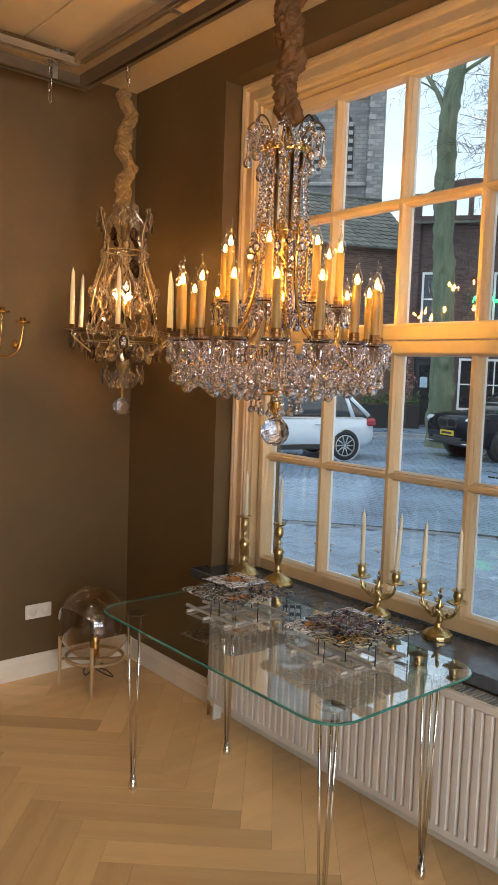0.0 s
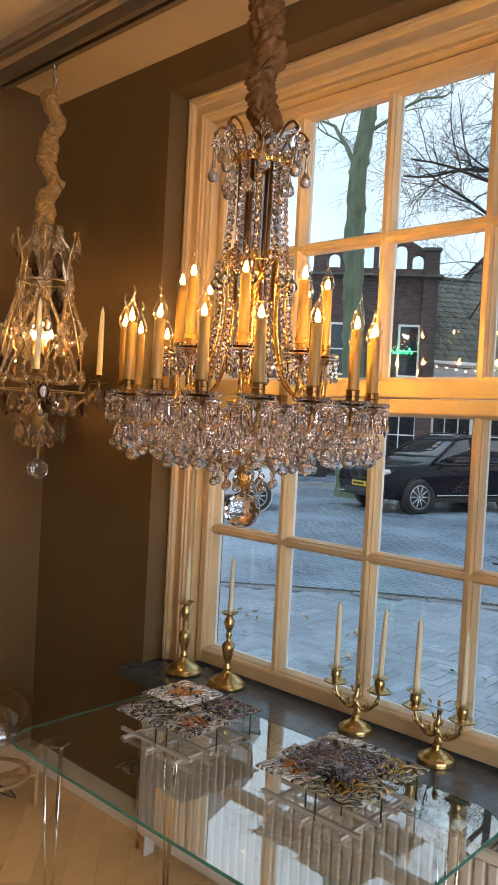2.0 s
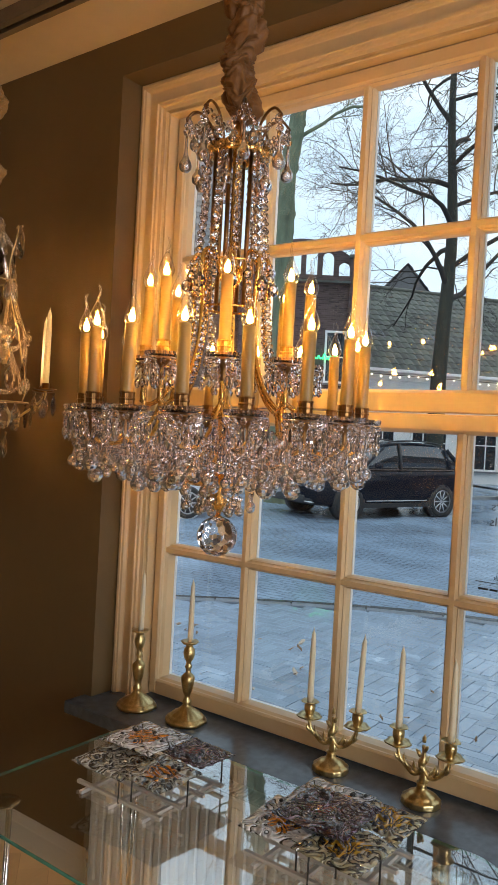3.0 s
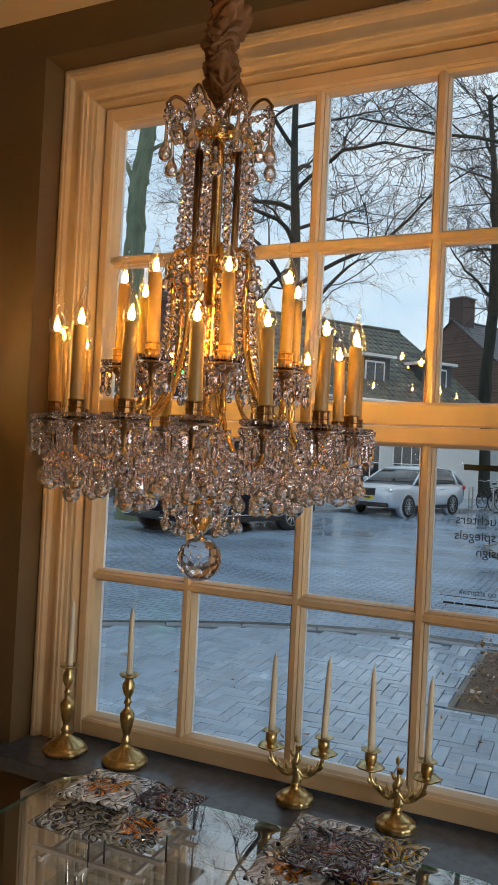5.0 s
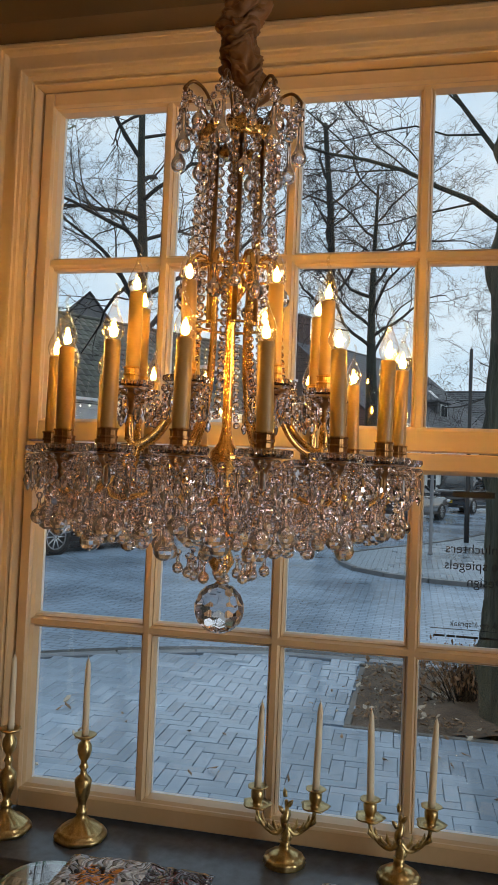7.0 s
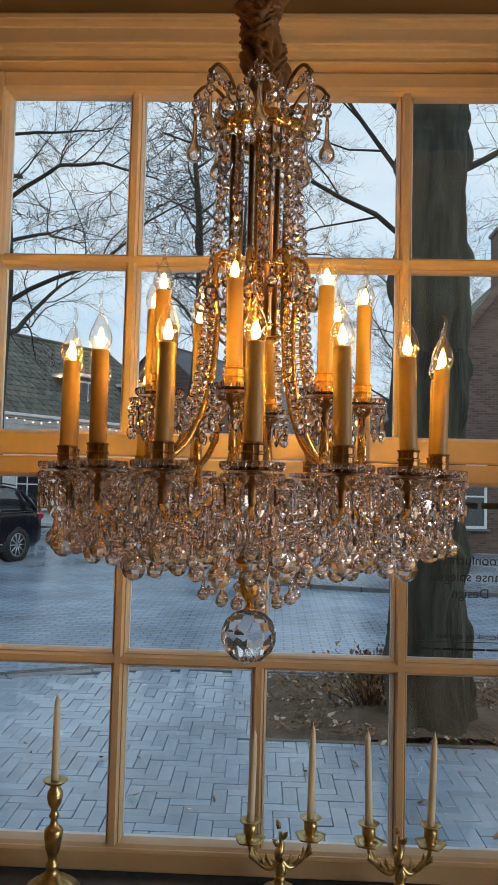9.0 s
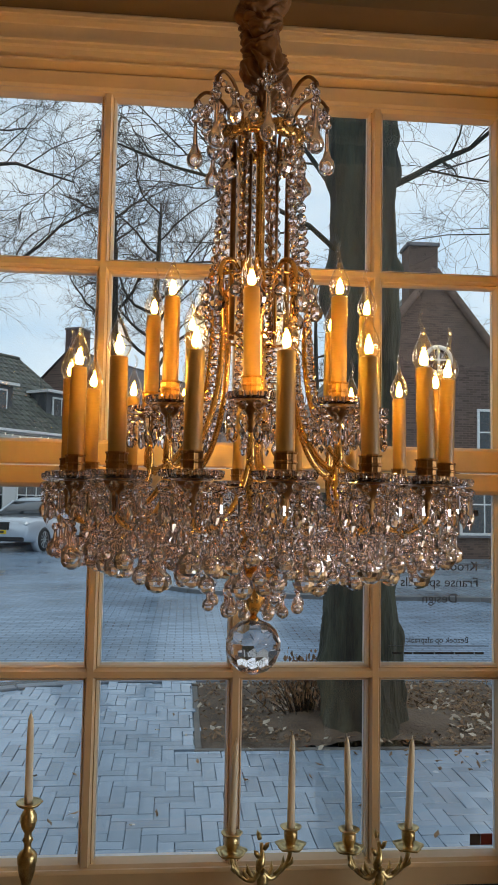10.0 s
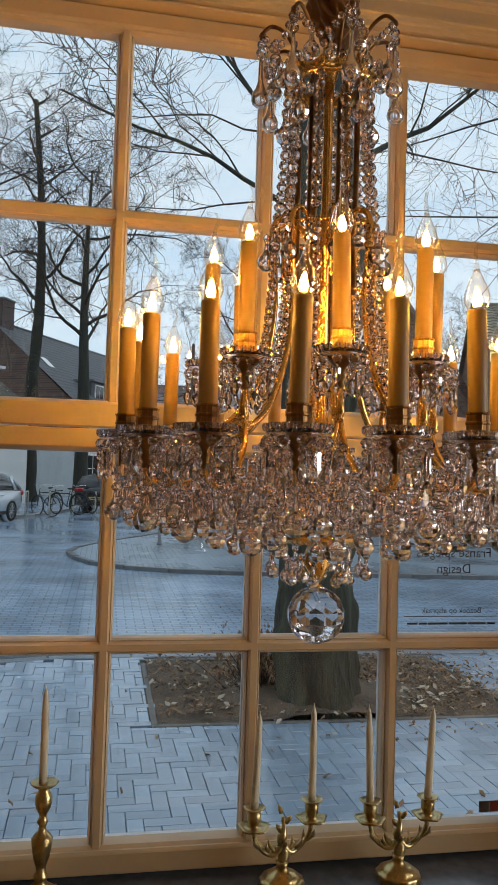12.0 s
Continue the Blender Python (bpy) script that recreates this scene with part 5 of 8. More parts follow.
def glass_panels(x, y, z, rz, layout, label):
    t = thing("glass_sculpture", label, "glass sculpture", pose(x, y, z, 0, 0, rz), group="fused glass sculptures")
    part("base_bar", M().box(-0.17, -0.006, 0, 0.17, 0.006, 0.010, b=0.001), GREYB, t)
    for s in (-0.13, -0.045, 0.045, 0.13):
        part("base_bar", M().box(s - 0.006, -0.165, 0.0105, s + 0.006, 0.165, 0.0205, b=0.001), GREYB, t)
    for s in (-0.12, 0.12):
        part("base_bar", M().box(-0.16, s - 0.006, 0.0, 0.16, s + 0.006, 0.010, b=0.001), GREYB, t)
    for k, (px, py, pz, w, d, rot, mi) in enumerate(layout):
        tile = part("glass_tile", wavy_tile(w, d, 1.7 * k + x * 3), ART[mi], t, pos=pose(px, py, pz, rnd.uniform(-2, 2), rnd.uniform(-2, 2), rot))
        for sx in (-0.33, 0.33):
            for sy in (-0.33, 0.33):
                if (k + (sx > 0) + (sy > 0)) % 2 == 0:
                    qx = px + (sx * w * math.cos(radians(rot)) - sy * d * math.sin(radians(rot)))
                    qy = py + (sx * w * math.sin(radians(rot)) + sy * d * math.cos(radians(rot)))
                    part("pin", M().tube([(qx, qy, 0.006), (qx, qy, pz - 0.002)], 0.0026, 6), BLACKM, t)
        for q in range(5):
            part("stud", M().lathe([(0.0, -0.002), (0.006, 0.0), (0.006, 0.003), (0.003, 0.006), (0.0, 0.0065)], 8, Matrix.Translation((rnd.uniform(-0.4, 0.4) * w, rnd.uniform(-0.4, 0.4) * d, 0.0045))), BLACKM, tile)


glass_panels(2.050, 2.385, 0.766, 0, ((-0.075, 0.06, 0.092, 0.19, 0.19, 3, 3), (-0.07, -0.10, 0.098, 0.17, 0.16, -4, 4), (0.055, 0.075, 0.112, 0.20, 0.20, 2, 0), (0.10, -0.09, 0.100, 0.15, 0.16, -3, 1)), "fused glass panels in white, amber and plum on pins")
glass_panels(2.080, 1.800, 0.766, 0, ((-0.06, 0.085, 0.092, 0.19, 0.18, 4, 0), (-0.075, -0.085, 0.096, 0.19, 0.18, -3, 2), (0.085, 0.06, 0.100, 0.19, 0.19, 2, 0), (0.11, -0.10, 0.094, 0.14, 0.15, -4, 2), (0.0, 0.01, 0.120, 0.20, 0.20, 1, 1)), "fused glass panels in plum, yellow and white on pins")

# ---- lettering on the pane ----
INK = mat("black_vinyl_lettering", (0.012, 0.012, 0.014), 0.5)


def lettering(text, y, z, size):
    cu = bpy.data.curves.new("lettering", "FONT")
    cu.body, cu.size, cu.align_x = text, size, "CENTER"
    tmp = bpy.data.objects.new("lettering", cu)
    scene.collection.objects.link(tmp)
    bpy.context.view_layer.update()
    me = bpy.data.meshes.new_from_object(tmp.evaluated_get(bpy.context.evaluated_depsgraph_get()))
    bpy.data.objects.remove(tmp)
    me.materials.clear()
    me.materials.append(INK)
    ob = new("lettering", me)
    ob.matrix_world = Matrix.Translation((GX + 0.004, y, z)) @ Matrix(((0, 0, 1, 0), (1, 0, 0, 0), (0, 1, 0, 0), (0, 0, 0, 1)))
    return tagged(ob, "black vinyl lettering stuck on the window pane", "lettering", "pane lettering")


lettering("Kroonluchters", 1.560, 1.618, 0.040)
lettering("Franse spiegels", 1.560, 1.570, 0.040)
lettering("Design", 1.560, 1.522, 0.040)
lettering("Bezoek op afspraak", 1.565, 1.404, 0.024)
thing("lettering_rule", "thin black vinyl line on the window pane", "lettering", m=M().box(GX + 0.003, 1.41, 1.3935, GX + 0.0045, 1.715, 1.3955), material=INK)
for k, (ya, yb) in enumerate(((1.425, 1.452), (1.456, 1.513), (1.517, 1.574), (1.578, 1.640), (1.644, 1.668), (1.673, 1.705))):
    thing("lettering_bar", "plain black vinyl bar on the window pane", "lettering", m=M().box(GX + 0.003, ya, 1.3705, GX + 0.0045, yb, 1.3765), material=INK, group="pane bars")
for k, (ya, yb) in enumerate(((1.44, 1.53), (1.54, 1.66))):
    thing("lettering_bar", "plain black vinyl bar on the window pane", "lettering", m=M().box(GX + 0.003, ya, 1.782, GX + 0.0045, yb, 1.800), material=INK, group="pane bars")
st = thing("alarm_sticker", "small dark red and grey sticker on the pane", "sticker", pose(GX - 0.003, 1.438, 0.838))
part("left_field", M().box(-0.0006, 0.002, -0.016, 0.0006, 0.034, 0.016), mat("sticker_grey", (0.10, 0.09, 0.09), 0.5), st)
part("right_field", M().box(-0.0006, -0.034, -0.016, 0.0006, 0.001, 0.016), mat("sticker_red", (0.25, 0.05, 0.045), 0.5), st)

# ---- herringbone parquet ----
PW, PL = 0.122, 0.732
plank_me = M().box(-PL / 2 + 0.0004, -PW / 2 + 0.0004, -0.012, PL / 2 - 0.0006, PW / 2 - 0.0006, 0.0, b=0.0006).mesh("plank", OAK)
spots = []
ang = radians(48)
ca, sa = math.cos(ang), math.sin(ang)
n = round(PL / PW)
for i in range(-70, 71):
    for j in range(-24, 25):
        # two families of blocks; each step of i climbs the stair, each j crosses to the next strip
        bx, by = i * PW + j * PL, i * PW - j * PL
        for fam in (0, 1):
            px = bx + (PL / 2 if fam == 0 else PL + PW / 2)
            py = by + (PW / 2 if fam == 0 else PW - PL / 2 + 0.0)
            u, v_ = px * ca - py * sa, px * sa + py * ca
            u, v_ = u + 1.0, v_ + 1.5
            if SX0 - 0.4 < u < WX + 0.4 and SY0 - 0.4 < v_ < NY + 0.4:
                spots.append((u, v_, ang + (0 if fam == 0 else math.pi / 2)))
inner = lambda p: p[0] < WX - 0.36 and p[1] < NY - 0.36 and p[0] > SX0 + 0.4 and p[1] > SY0 + 0.4
spots.sort(key=lambda p: (p[0] - 1.5) ** 2 + (p[1] - 3.0) ** 2 + (0 if inner(p) else 1000))
for k, (u, v_, a) in enumerate(spots[:280]):
    part("plank", plank_me, None, floor, pos=pose(u, v_, 0, 0, 0, math.degrees(a)))
rest = M()


def clipped(pts, axis, lim, keep):
    """The part of a flat outline on one side of a line."""
    out = []
    for p, q in zip(pts, pts[1:] + pts[:1]):
        ip, iq = (p[axis] - lim) * keep <= 0, (q[axis] - lim) * keep <= 0
        if ip:
            out.append(p)
        if ip != iq:
            t = (lim - p[axis]) / (q[axis] - p[axis])
            out.append((p[0] + (q[0] - p[0]) * t, p[1] + (q[1] - p[1]) * t))
    return out


for u, v_, a in spots[280:]:
    hx, hy = PL / 2 - 0.0004, PW / 2 - 0.0004
    pl = [(u + x * math.cos(a) - y * math.sin(a), v_ + x * math.sin(a) + y * math.cos(a)) for x, y in ((-hx, -hy), (hx, -hy), (hx, hy), (-hx, hy))]
    for axis, lim, keep in ((0, SX0 - 0.02, -1), (0, WX + 0.02, 1), (1, SY0 - 0.02, -1), (1, NY + 0.02, 1)):
        pl = clipped(pl, axis, lim, keep) if pl else pl
    if len(pl) > 2:
        rest.poly(pl, 0.012, Matrix.Translation((0, 0, -0.012)))
tagged(part("planks", rest, OAK, floor), kind="stuff")

# ---- street: ground, kerbs, paving ----
G0, G1 = -0.05, 0.012
T6, T3, T4 = (22.9, 10.5), (36.2, 6.0), (35.0, 3.75)  # three of the trees


def gz(x):
    return G0 + G1 * x


def paved(name, col, bw, bh, rough, gap=0.02, flat=True, dark=0.55, bump=0.004, spread=0.3, spin=0):
    """Courses of bricks; flat: seen from above, else on a wall."""
    m = bpy.data.materials.new(name)
    m.use_nodes = True
    t = m.node_tree
    b = t.nodes["Principled BSDF"]
    co, mp, br = t.nodes.new("ShaderNodeTexCoord"), t.nodes.new("ShaderNodeMapping"), t.nodes.new("ShaderNodeTexBrick")
    if not flat:
        mp.inputs["Rotation"].default_value = (radians(-90), 0, 0)
    elif spin:
        mp.inputs["Rotation"].default_value = (0, 0, radians(spin))
    t.links.new(co.outputs["Object"], mp.inputs[0])
    t.links.new(mp.outputs[0], br.inputs["Vector"])
    br.inputs["Color1"].default_value = (*[c * (1 - spread) for c in col], 1)
    br.inputs["Color2"].default_value = (*[c * (1 + spread) for c in col], 1)
    br.inputs["Mortar"].default_value = (*[c * dark for c in col], 1)
    br.inputs["Scale"].default_value = 1.0
    br.inputs["Mortar Size"].default_value = gap * bh
    br.inputs["Brick Width"].default_value, br.inputs["Row Height"].default_value = bw, bh
    nz = t.nodes.new("ShaderNodeTexNoise")
    nz.inputs["Scale"].default_value, nz.inputs["Detail"].default_value = 0.55, 7
    t.links.new(mp.outputs[0], nz.inputs["Vector"])
    hs = t.nodes.new("ShaderNodeMapRange")
    hs.inputs[1].default_value, hs.inputs[2].default_value, hs.inputs[3].default_value, hs.inputs[4].default_value = 0.3, 0.7, 0.72, 1.25
    t.links.new(nz.outputs["Fac"], hs.inputs[0])
    mx = t.nodes.new("ShaderNodeMix")
    mx.data_type, mx.blend_type = "RGBA", "MULTIPLY"
    mx.inputs[0].default_value = 1
    t.links.new(br.outputs["Color"], mx.inputs[6])
    t.links.new(hs.outputs[0], mx.inputs[7])
    t.links.new(mx.outputs[2], b.inputs["Base Color"])
    rr = t.nodes.new("ShaderNodeMapRange")
    rr.inputs[1].default_value, rr.inputs[2].default_value = 0.35, 0.65
    rr.inputs[3].default_value, rr.inputs[4].default_value = rough * 0.75, min(1, rough * 1.35)
    t.links.new(nz.outputs["Fac"], rr.inputs[0])
    t.links.new(rr.outputs[0], b.inputs["Roughness"])
    bp = t.nodes.new("ShaderNodeBump")
    bp.inputs["Distance"].default_value = bump
    bp.invert = True
    t.links.new(br.outputs["Fac"], bp.inputs["Height"])
    t.links.new(bp.outputs[0], b.inputs["Normal"])
    return m


ROAD = paved("wet_road_bricks", (0.270, 0.365, 0.480), 0.210, 0.105, 0.18, gap=0.07, spread=0.10, bump=0.003, dark=0.55, spin=90)
PAVER = mat("wet_concrete_paver", (0.255, 0.335, 0.430), 0.24, spread=0.36, scale=1.2, bump=0.002, bump_scale=90, rand=0.6, island=0.6, coat=0.5, rspread=0.5)
KERB = mat("grey_kerb_stone", (0.30, 0.30, 0.30), 0.4, spread=0.2, scale=4, bump=0.002, bump_scale=60)
EDGING = mat("grey_brown_edging", (0.13, 0.125, 0.115), 0.6, spread=0.3, scale=6)
GUTTER = mat("dark_wet_gutter", (0.05, 0.055, 0.06), 0.25, spread=0.2)
SOIL = mat("damp_soil", (0.105, 0.077, 0.055), 0.9, spread=0.4, scale=6, bump=0.02, bump_scale=30)
LEAF = mat("dead_leaf", (0.20, 0.12, 0.06), 0.6, spread=0.4, scale=20, island=1.2, dark=(0.07, 0.035, 0.018))
PALELEAF = mat("pale_dry_leaf", (0.42, 0.36, 0.28), 0.6, spread=0.3, scale=20, island=0.8)
BARK = mat("grey_green_bark", (0.030, 0.033, 0.023), 0.85, spread=0.35, scale=5, bump=0.02, bump_scale=24, stretch=(1, 1, 0.2), dark=(0.012, 0.0125, 0.010))
BIGBARK = mat("furrowed_dark_bark", (0.050, 0.054, 0.034), 0.85, spread=0.5, scale=9, bump=0.03, bump_scale=30, stretch=(1, 1, 0.12), dark=(0.010, 0.010, 0.008))
MOSSB = mat("mossy_bark", (0.120, 0.145, 0.092), 0.85, spread=0.3, scale=5, bump=0.015, bump_scale=14, stretch=(1, 1, 0.25))
TWIG = mat("dark_twig", (0.022, 0.019, 0.016), 0.8, spread=0.3)

tile = lambda x, y: (x, y, gz(x))
thing("ground", "wet brick-paved street that runs to the horizon", "ground", kind="structure", m=M().add([tile(2.96, -300), tile(500, -300), tile(500, 400), tile(2.96, 400), (2.96, -300, -3), (2.96, 400, -3)], [(0, 1, 2, 3), (0, 3, 5, 4)]), material=ROAD)

EDGE_PTS = [(8.02, -14), (8.02, -4), (8.02, 2.3), (7.85, 3.6), (7.38, 4.7), (6.65, 5.8), (5.9, 6.8), (5.0, 8.2), (4.4, 11), (4.2, 16)]
edge = smooth_path([(x, y, 0) for x, y in EDGE_PTS], 8)


def inside_walk(x, y):
    for a, b in zip(edge, edge[1:]):
        if a.y <= y <= b.y:
            return x < a.x + (b.x - a.x) * (y - a.y) / max(1e-6, b.y - a.y) - 0.10
    return False


SOILX0, SOILX1, SOILY0, SOILY1 = 6.06, 7.84, -0.62, 2.17


def in_soil(x, y, pad=0.0):
    return SOILX0 - pad < x < SOILX1 + pad and SOILY0 - pad < y < SOILY1 + pad


pavement = thing("pavement", "wet grey herringbone brick pavement before the window", "pavement", kind="structure", at=pose(0, 0, 0))
bl, bw = 0.236, 0.088
spots, loose = [], []
ang2 = radians(1.0)
c2, s2_ = math.cos(ang2), math.sin(ang2)
for i in range(-150, 151):
    for j in range(-56, 57):
        bx, by = i * bw + j * bl, i * bw - j * bl
        for fam in (0, 1):
            px = bx + (bl / 2 if fam == 0 else bl + bw / 2)
            py = by + (bw / 2 if fam == 0 else bw - bl / 2)
            u, v_ = px * c2 - py * s2_ + 5.5, px * s2_ + py * c2 + 3.0
            if 3.05 < u < 8.0 and -4.0 < v_ < 10.5 and inside_walk(u, v_) and not in_soil(u, v_, 0.10):
                spots.append((u, v_, ang2 + (0 if fam == 0 else math.pi / 2)))
            elif 5.8 < u < 8.0 and in_soil(u, v_, 0.10) and inside_walk(u, v_):
                loose.append((u, v_, ang2 + (0 if fam == 0 else math.pi / 2)))
cuts = []
for u, v_, a in loose:
    hx, hy = (bl / 2, bw / 2) if abs(math.sin(a)) < 0.5 else (bw / 2, bl / 2)
    x0, x1, y0, y1 = u - hx, u + hx, v_ - hy, v_ + hy
    if x0 < SOILX0 - 0.075:
        x1 = min(x1, SOILX0 - 0.054)
    elif y1 > SOILY1 + 0.075:
        y0 = max(y0, SOILY1 + 0.054)
    elif y0 < SOILY0 - 0.075:
        y1 = min(y1, SOILY0 - 0.054)
    else:
        continue
    cuts.append((x0, y0, x1, y1))
spots.sort(key=lambda p: (p[0] - 5.0) ** 2 + (p[1] - 2.6) ** 2)
paver_me = M().box(-bl / 2 + 0.0014, -bw / 2 + 0.0014, -0.03, bl / 2 - 0.0014, bw / 2 - 0.0014, 0.022, b=0.0030).mesh("paver", PAVER)
q = random.Random(5)
slope = math.degrees(math.atan(G1))


def laid(u, v_, a):
    return Matrix.Translation((u, v_, gz(u) + q.uniform(-0.0025, 0.0025))) @ pose(0, 0, 0, q.uniform(-0.7, 0.7), -slope + q.uniform(-0.7, 0.7), 0) @ Matrix.Rotation(a + q.uniform(-0.012, 0.012), 4, "Z")


for u, v_, a in spots[:290]:
    part("paver", paver_me, None, pavement, pos=laid(u, v_, a))
rest = M()
for u, v_, a in spots[290:]:
    rest.box(-bl / 2 + 0.0014, -bw / 2 + 0.0014, -0.03, bl / 2 - 0.0014, bw / 2 - 0.0014, 0.022, laid(u, v_, a), b=0.0030)
for x0, y0, x1, y1 in cuts:
    rest.box(x0 + 0.002, y0 + 0.002, -0.03, x1 - 0.002, y1 - 0.002, 0.021, Matrix.Translation((0, 0, gz(x0))), b=0.003)
tagged(part("pavers", rest, PAVER, pavement), kind="stuff")


def kerb_line(name, label, pts, w, h, step, material, sink=0.05):
    k = thing(name, label, "kerb", kind="structure", at=pose(0, 0, 0))
    run, start = 0.0, pts[0]
    stones = []
    for a, b in zip(pts, pts[1:]):
        run += (b - a).length
        if run >= step:
            stones.append((start, b))
            start, run = b, 0.0
    for a, b in stones:
        d = b - a
        c = (a + b) / 2
        L = d.length / 2 - 0.004
        part("kerb_stone", M().box(-L, -w / 2, -sink, L, w / 2, h, b=0.008), material, k, pos=Matrix.Translation((c.x, c.y, gz(c.x))) @ Matrix.Rotation(math.atan2(d.y, d.x), 4, "Z"))


fine = smooth_path([(x, y, 0) for x, y in EDGE_PTS], 20)
kerb_line("kerb", "flush dark grey kerb stones edging the pavement", [p for p in fine if -6 < p.y < 12], 0.13, 0.026, 0.75, mat("wet_kerb_stone", (0.17, 0.195, 0.225), 0.3, spread=0.2, scale=4))
gut = M()
for a, b in zip(edge, edge[1:]):
    gut.add([(a.x + 0.07, a.y, gz(a.x) + 0.004), (a.x + 0.30, a.y, gz(a.x) + 0.005), (b.x + 0.30, b.y, gz(b.x) + 0.005), (b.x + 0.07, b.y, gz(b.x) + 0.004)], [(0, 1, 2, 3)])
thing("gutter", "dark wet gutter strip beside the kerb", "gutter", kind="structure", m=gut, material=GUTTER)

# planting bed with the big tree
bed = thing("planting_bed", "bare soil bed with dead leaves and stone edging", "planting bed", pose(0, 0, 0))
nx_, ny_ = 40, 60
V, F = [], []
for i in range(nx_ + 1):
    for j in range(ny_ + 1):
        x, y = SOILX0 + (SOILX1 - SOILX0) * i / nx_, SOILY0 + (SOILY1 - SOILY0) * j / ny_
        e = min(i, j, nx_ - i, ny_ - j) / 6
        hgt = 0.012 + 0.05 * min(1, e) * (0.6 + noise.noise((x * 1.7, y * 1.7, 0))) + 0.018 * noise.noise((x * 9, y * 9, 1)) + 0.11 * math.exp(-((x - 6.45) ** 2 + (y - 0.9) ** 2) / 0.25)
        V.append((x, y, gz(x) + hgt))
for i in range(nx_):
    for j in range(ny_):
        a = i * (ny_ + 1) + j
        F.append((a, a + ny_ + 1, a + ny_ + 2, a + 1))
part("soil", M().add(V, F, True), SOIL, bed)
for x0, y0, x1, y1 in ((SOILX0 - 0.05, SOILY0, SOILX0, SOILY1 + 0.05), (SOILX1, SOILY0, SOILX1 + 0.05, SOILY1 + 0.05), (SOILX0, SOILY1, SOILX1, SOILY1 + 0.05), (SOILX0, SOILY0 - 0.05, SOILX1, SOILY0)):
    part("edging", M().box(x0, y0, -0.05, x1, y1, gz(x0) + 0.026, b=0.006), EDGING, bed)


def scatter(name, label, n, box, size, material, seed, lift=0.02, crowd=None):
    q = random.Random(seed)
    m = M()
    for _ in range(n):
        x, y = q.uniform(box[0], box[1]), q.uniform(box[2], box[3])
        if crowd and q.random() < 0.55:
            x, y = q.gauss(crowd[0], crowd[2]), q.gauss(crowd[1], crowd[3])
        s = size * q.uniform(0.5, 1.3)
        mm = Matrix.Translation((x, y, gz(x) + lift + q.uniform(0, 0.02))) @ pose(0, 0, 0, q.uniform(-35, 35), q.uniform(-35, 35), q.uniform(0, 360))
        m.add([(-s, 0, 0), (-s * 0.3, s * 0.45, 0.01), (s * 0.5, s * 0.35, 0.004), (s, 0, 0.014), (s * 0.4, -s * 0.4, 0), (-s * 0.4, -s * 0.38, 0.008)], [(0, 1, 2, 3, 4, 5)], False, mm)
    return thing(name, label, "leaves", kind="stuff", m=m, material=material)


scatter("dead_leaves", "brown fallen leaves on the soil bed", 2600, (SOILX0, SOILX1, SOILY0, SOILY1), 0.026, LEAF, 2, 0.055, (6.9, 0.2, 0.45, 0.7))
scatter("pale_leaves", "pale dry leaves on the soil bed", 260, (SOILX0, SOILX1, SOILY0, SOILY1), 0.034, PALELEAF, 3, 0.065, (6.6, 0.4, 0.35, 0.8))
scatter("street_leaves", "a few dark leaves lying on the wet pavement", 70, (3.4, 6.0, -1.0, 7.0), 0.035, LEAF, 4, 0.026)
scatter("litter_leaves", "a few pale leaves lying on the wet pavement", 26, (3.4, 6.0, -1.0, 6.0), 0.035, PALELEAF, 8, 0.028)

# raised island on the other side of the road
isl = [(60, -6.0), (40, -3.5), (28, -1.2), (23.5, 0.2), (20.8, 1.36), (18.5, 2.65), (17.0, 3.25), (16.0, 3.2), (14.8, 2.75), (14.0, 1.7), (13.6, 0.0), (13.5, -2.0), (13.2, -5.0), (12.6, -12), (12.0, -30)]
loop = smooth_path([(x, y, 0) for x, y in isl], 6)
top = M()
n = len(loop)
vt = [(p.x, p.y, gz(p.x) + 0.055) for p in loop] + [(60, -30, gz(60) + 0.055)]
top.add(vt, [tuple(range(len(vt)))[::-1]])
thing("island_pavement", "grey raised brick pavement across the road", "pavement", kind="structure", m=top, material=paved("far_paving_bricks", (0.24, 0.30, 0.36), 0.21, 0.105, 0.26, gap=0.06, spread=0.08))
finer = smooth_path([(x, y, 0) for x, y in isl], 24)
kerb_line("island_kerb", "dark wet kerb stones round the raised pavement", [p for p in finer if p.x < 29 and p.y > -9], 0.12, 0.075, 0.8, mat("dark_kerb_stone", (0.11, 0.115, 0.12), 0.35, spread=0.2))
far_edge = smooth_path([(15.5, 16.4, 0), (20.2, 10.2, 0), (24.6, 7.6, 0), (27.2, 5.1, 0), (30.0, 4.3, 0), (36, 2.6, 0), (60, -4.5, 0)], 24)
kerb_line("far_kerb", "pale kerb stones before the far houses", [p for p in far_edge if p.x < 45], 0.14, 0.09, 0.9, KERB)
fp = M()
for a, b in zip(far_edge[::6], far_edge[6::6]):
    d = (b - a).normalized()
    nrm = Vector((-d.y, d.x, 0))
    if nrm.x + nrm.y < 0:
        nrm = -nrm
    a2, b2 = a + nrm * 16, b + nrm * 16
    fp.add([(a.x, a.y, gz(a.x) + 0.075), (b.x, b.y, gz(b.x) + 0.075), (b2.x, b2.y, gz(b2.x) + 0.075), (a2.x, a2.y, gz(a2.x) + 0.075)], [(0, 1, 2, 3)])
thing("far_pavement", "grey pavement before the far houses", "pavement", kind="structure", m=fp, material=ROAD)


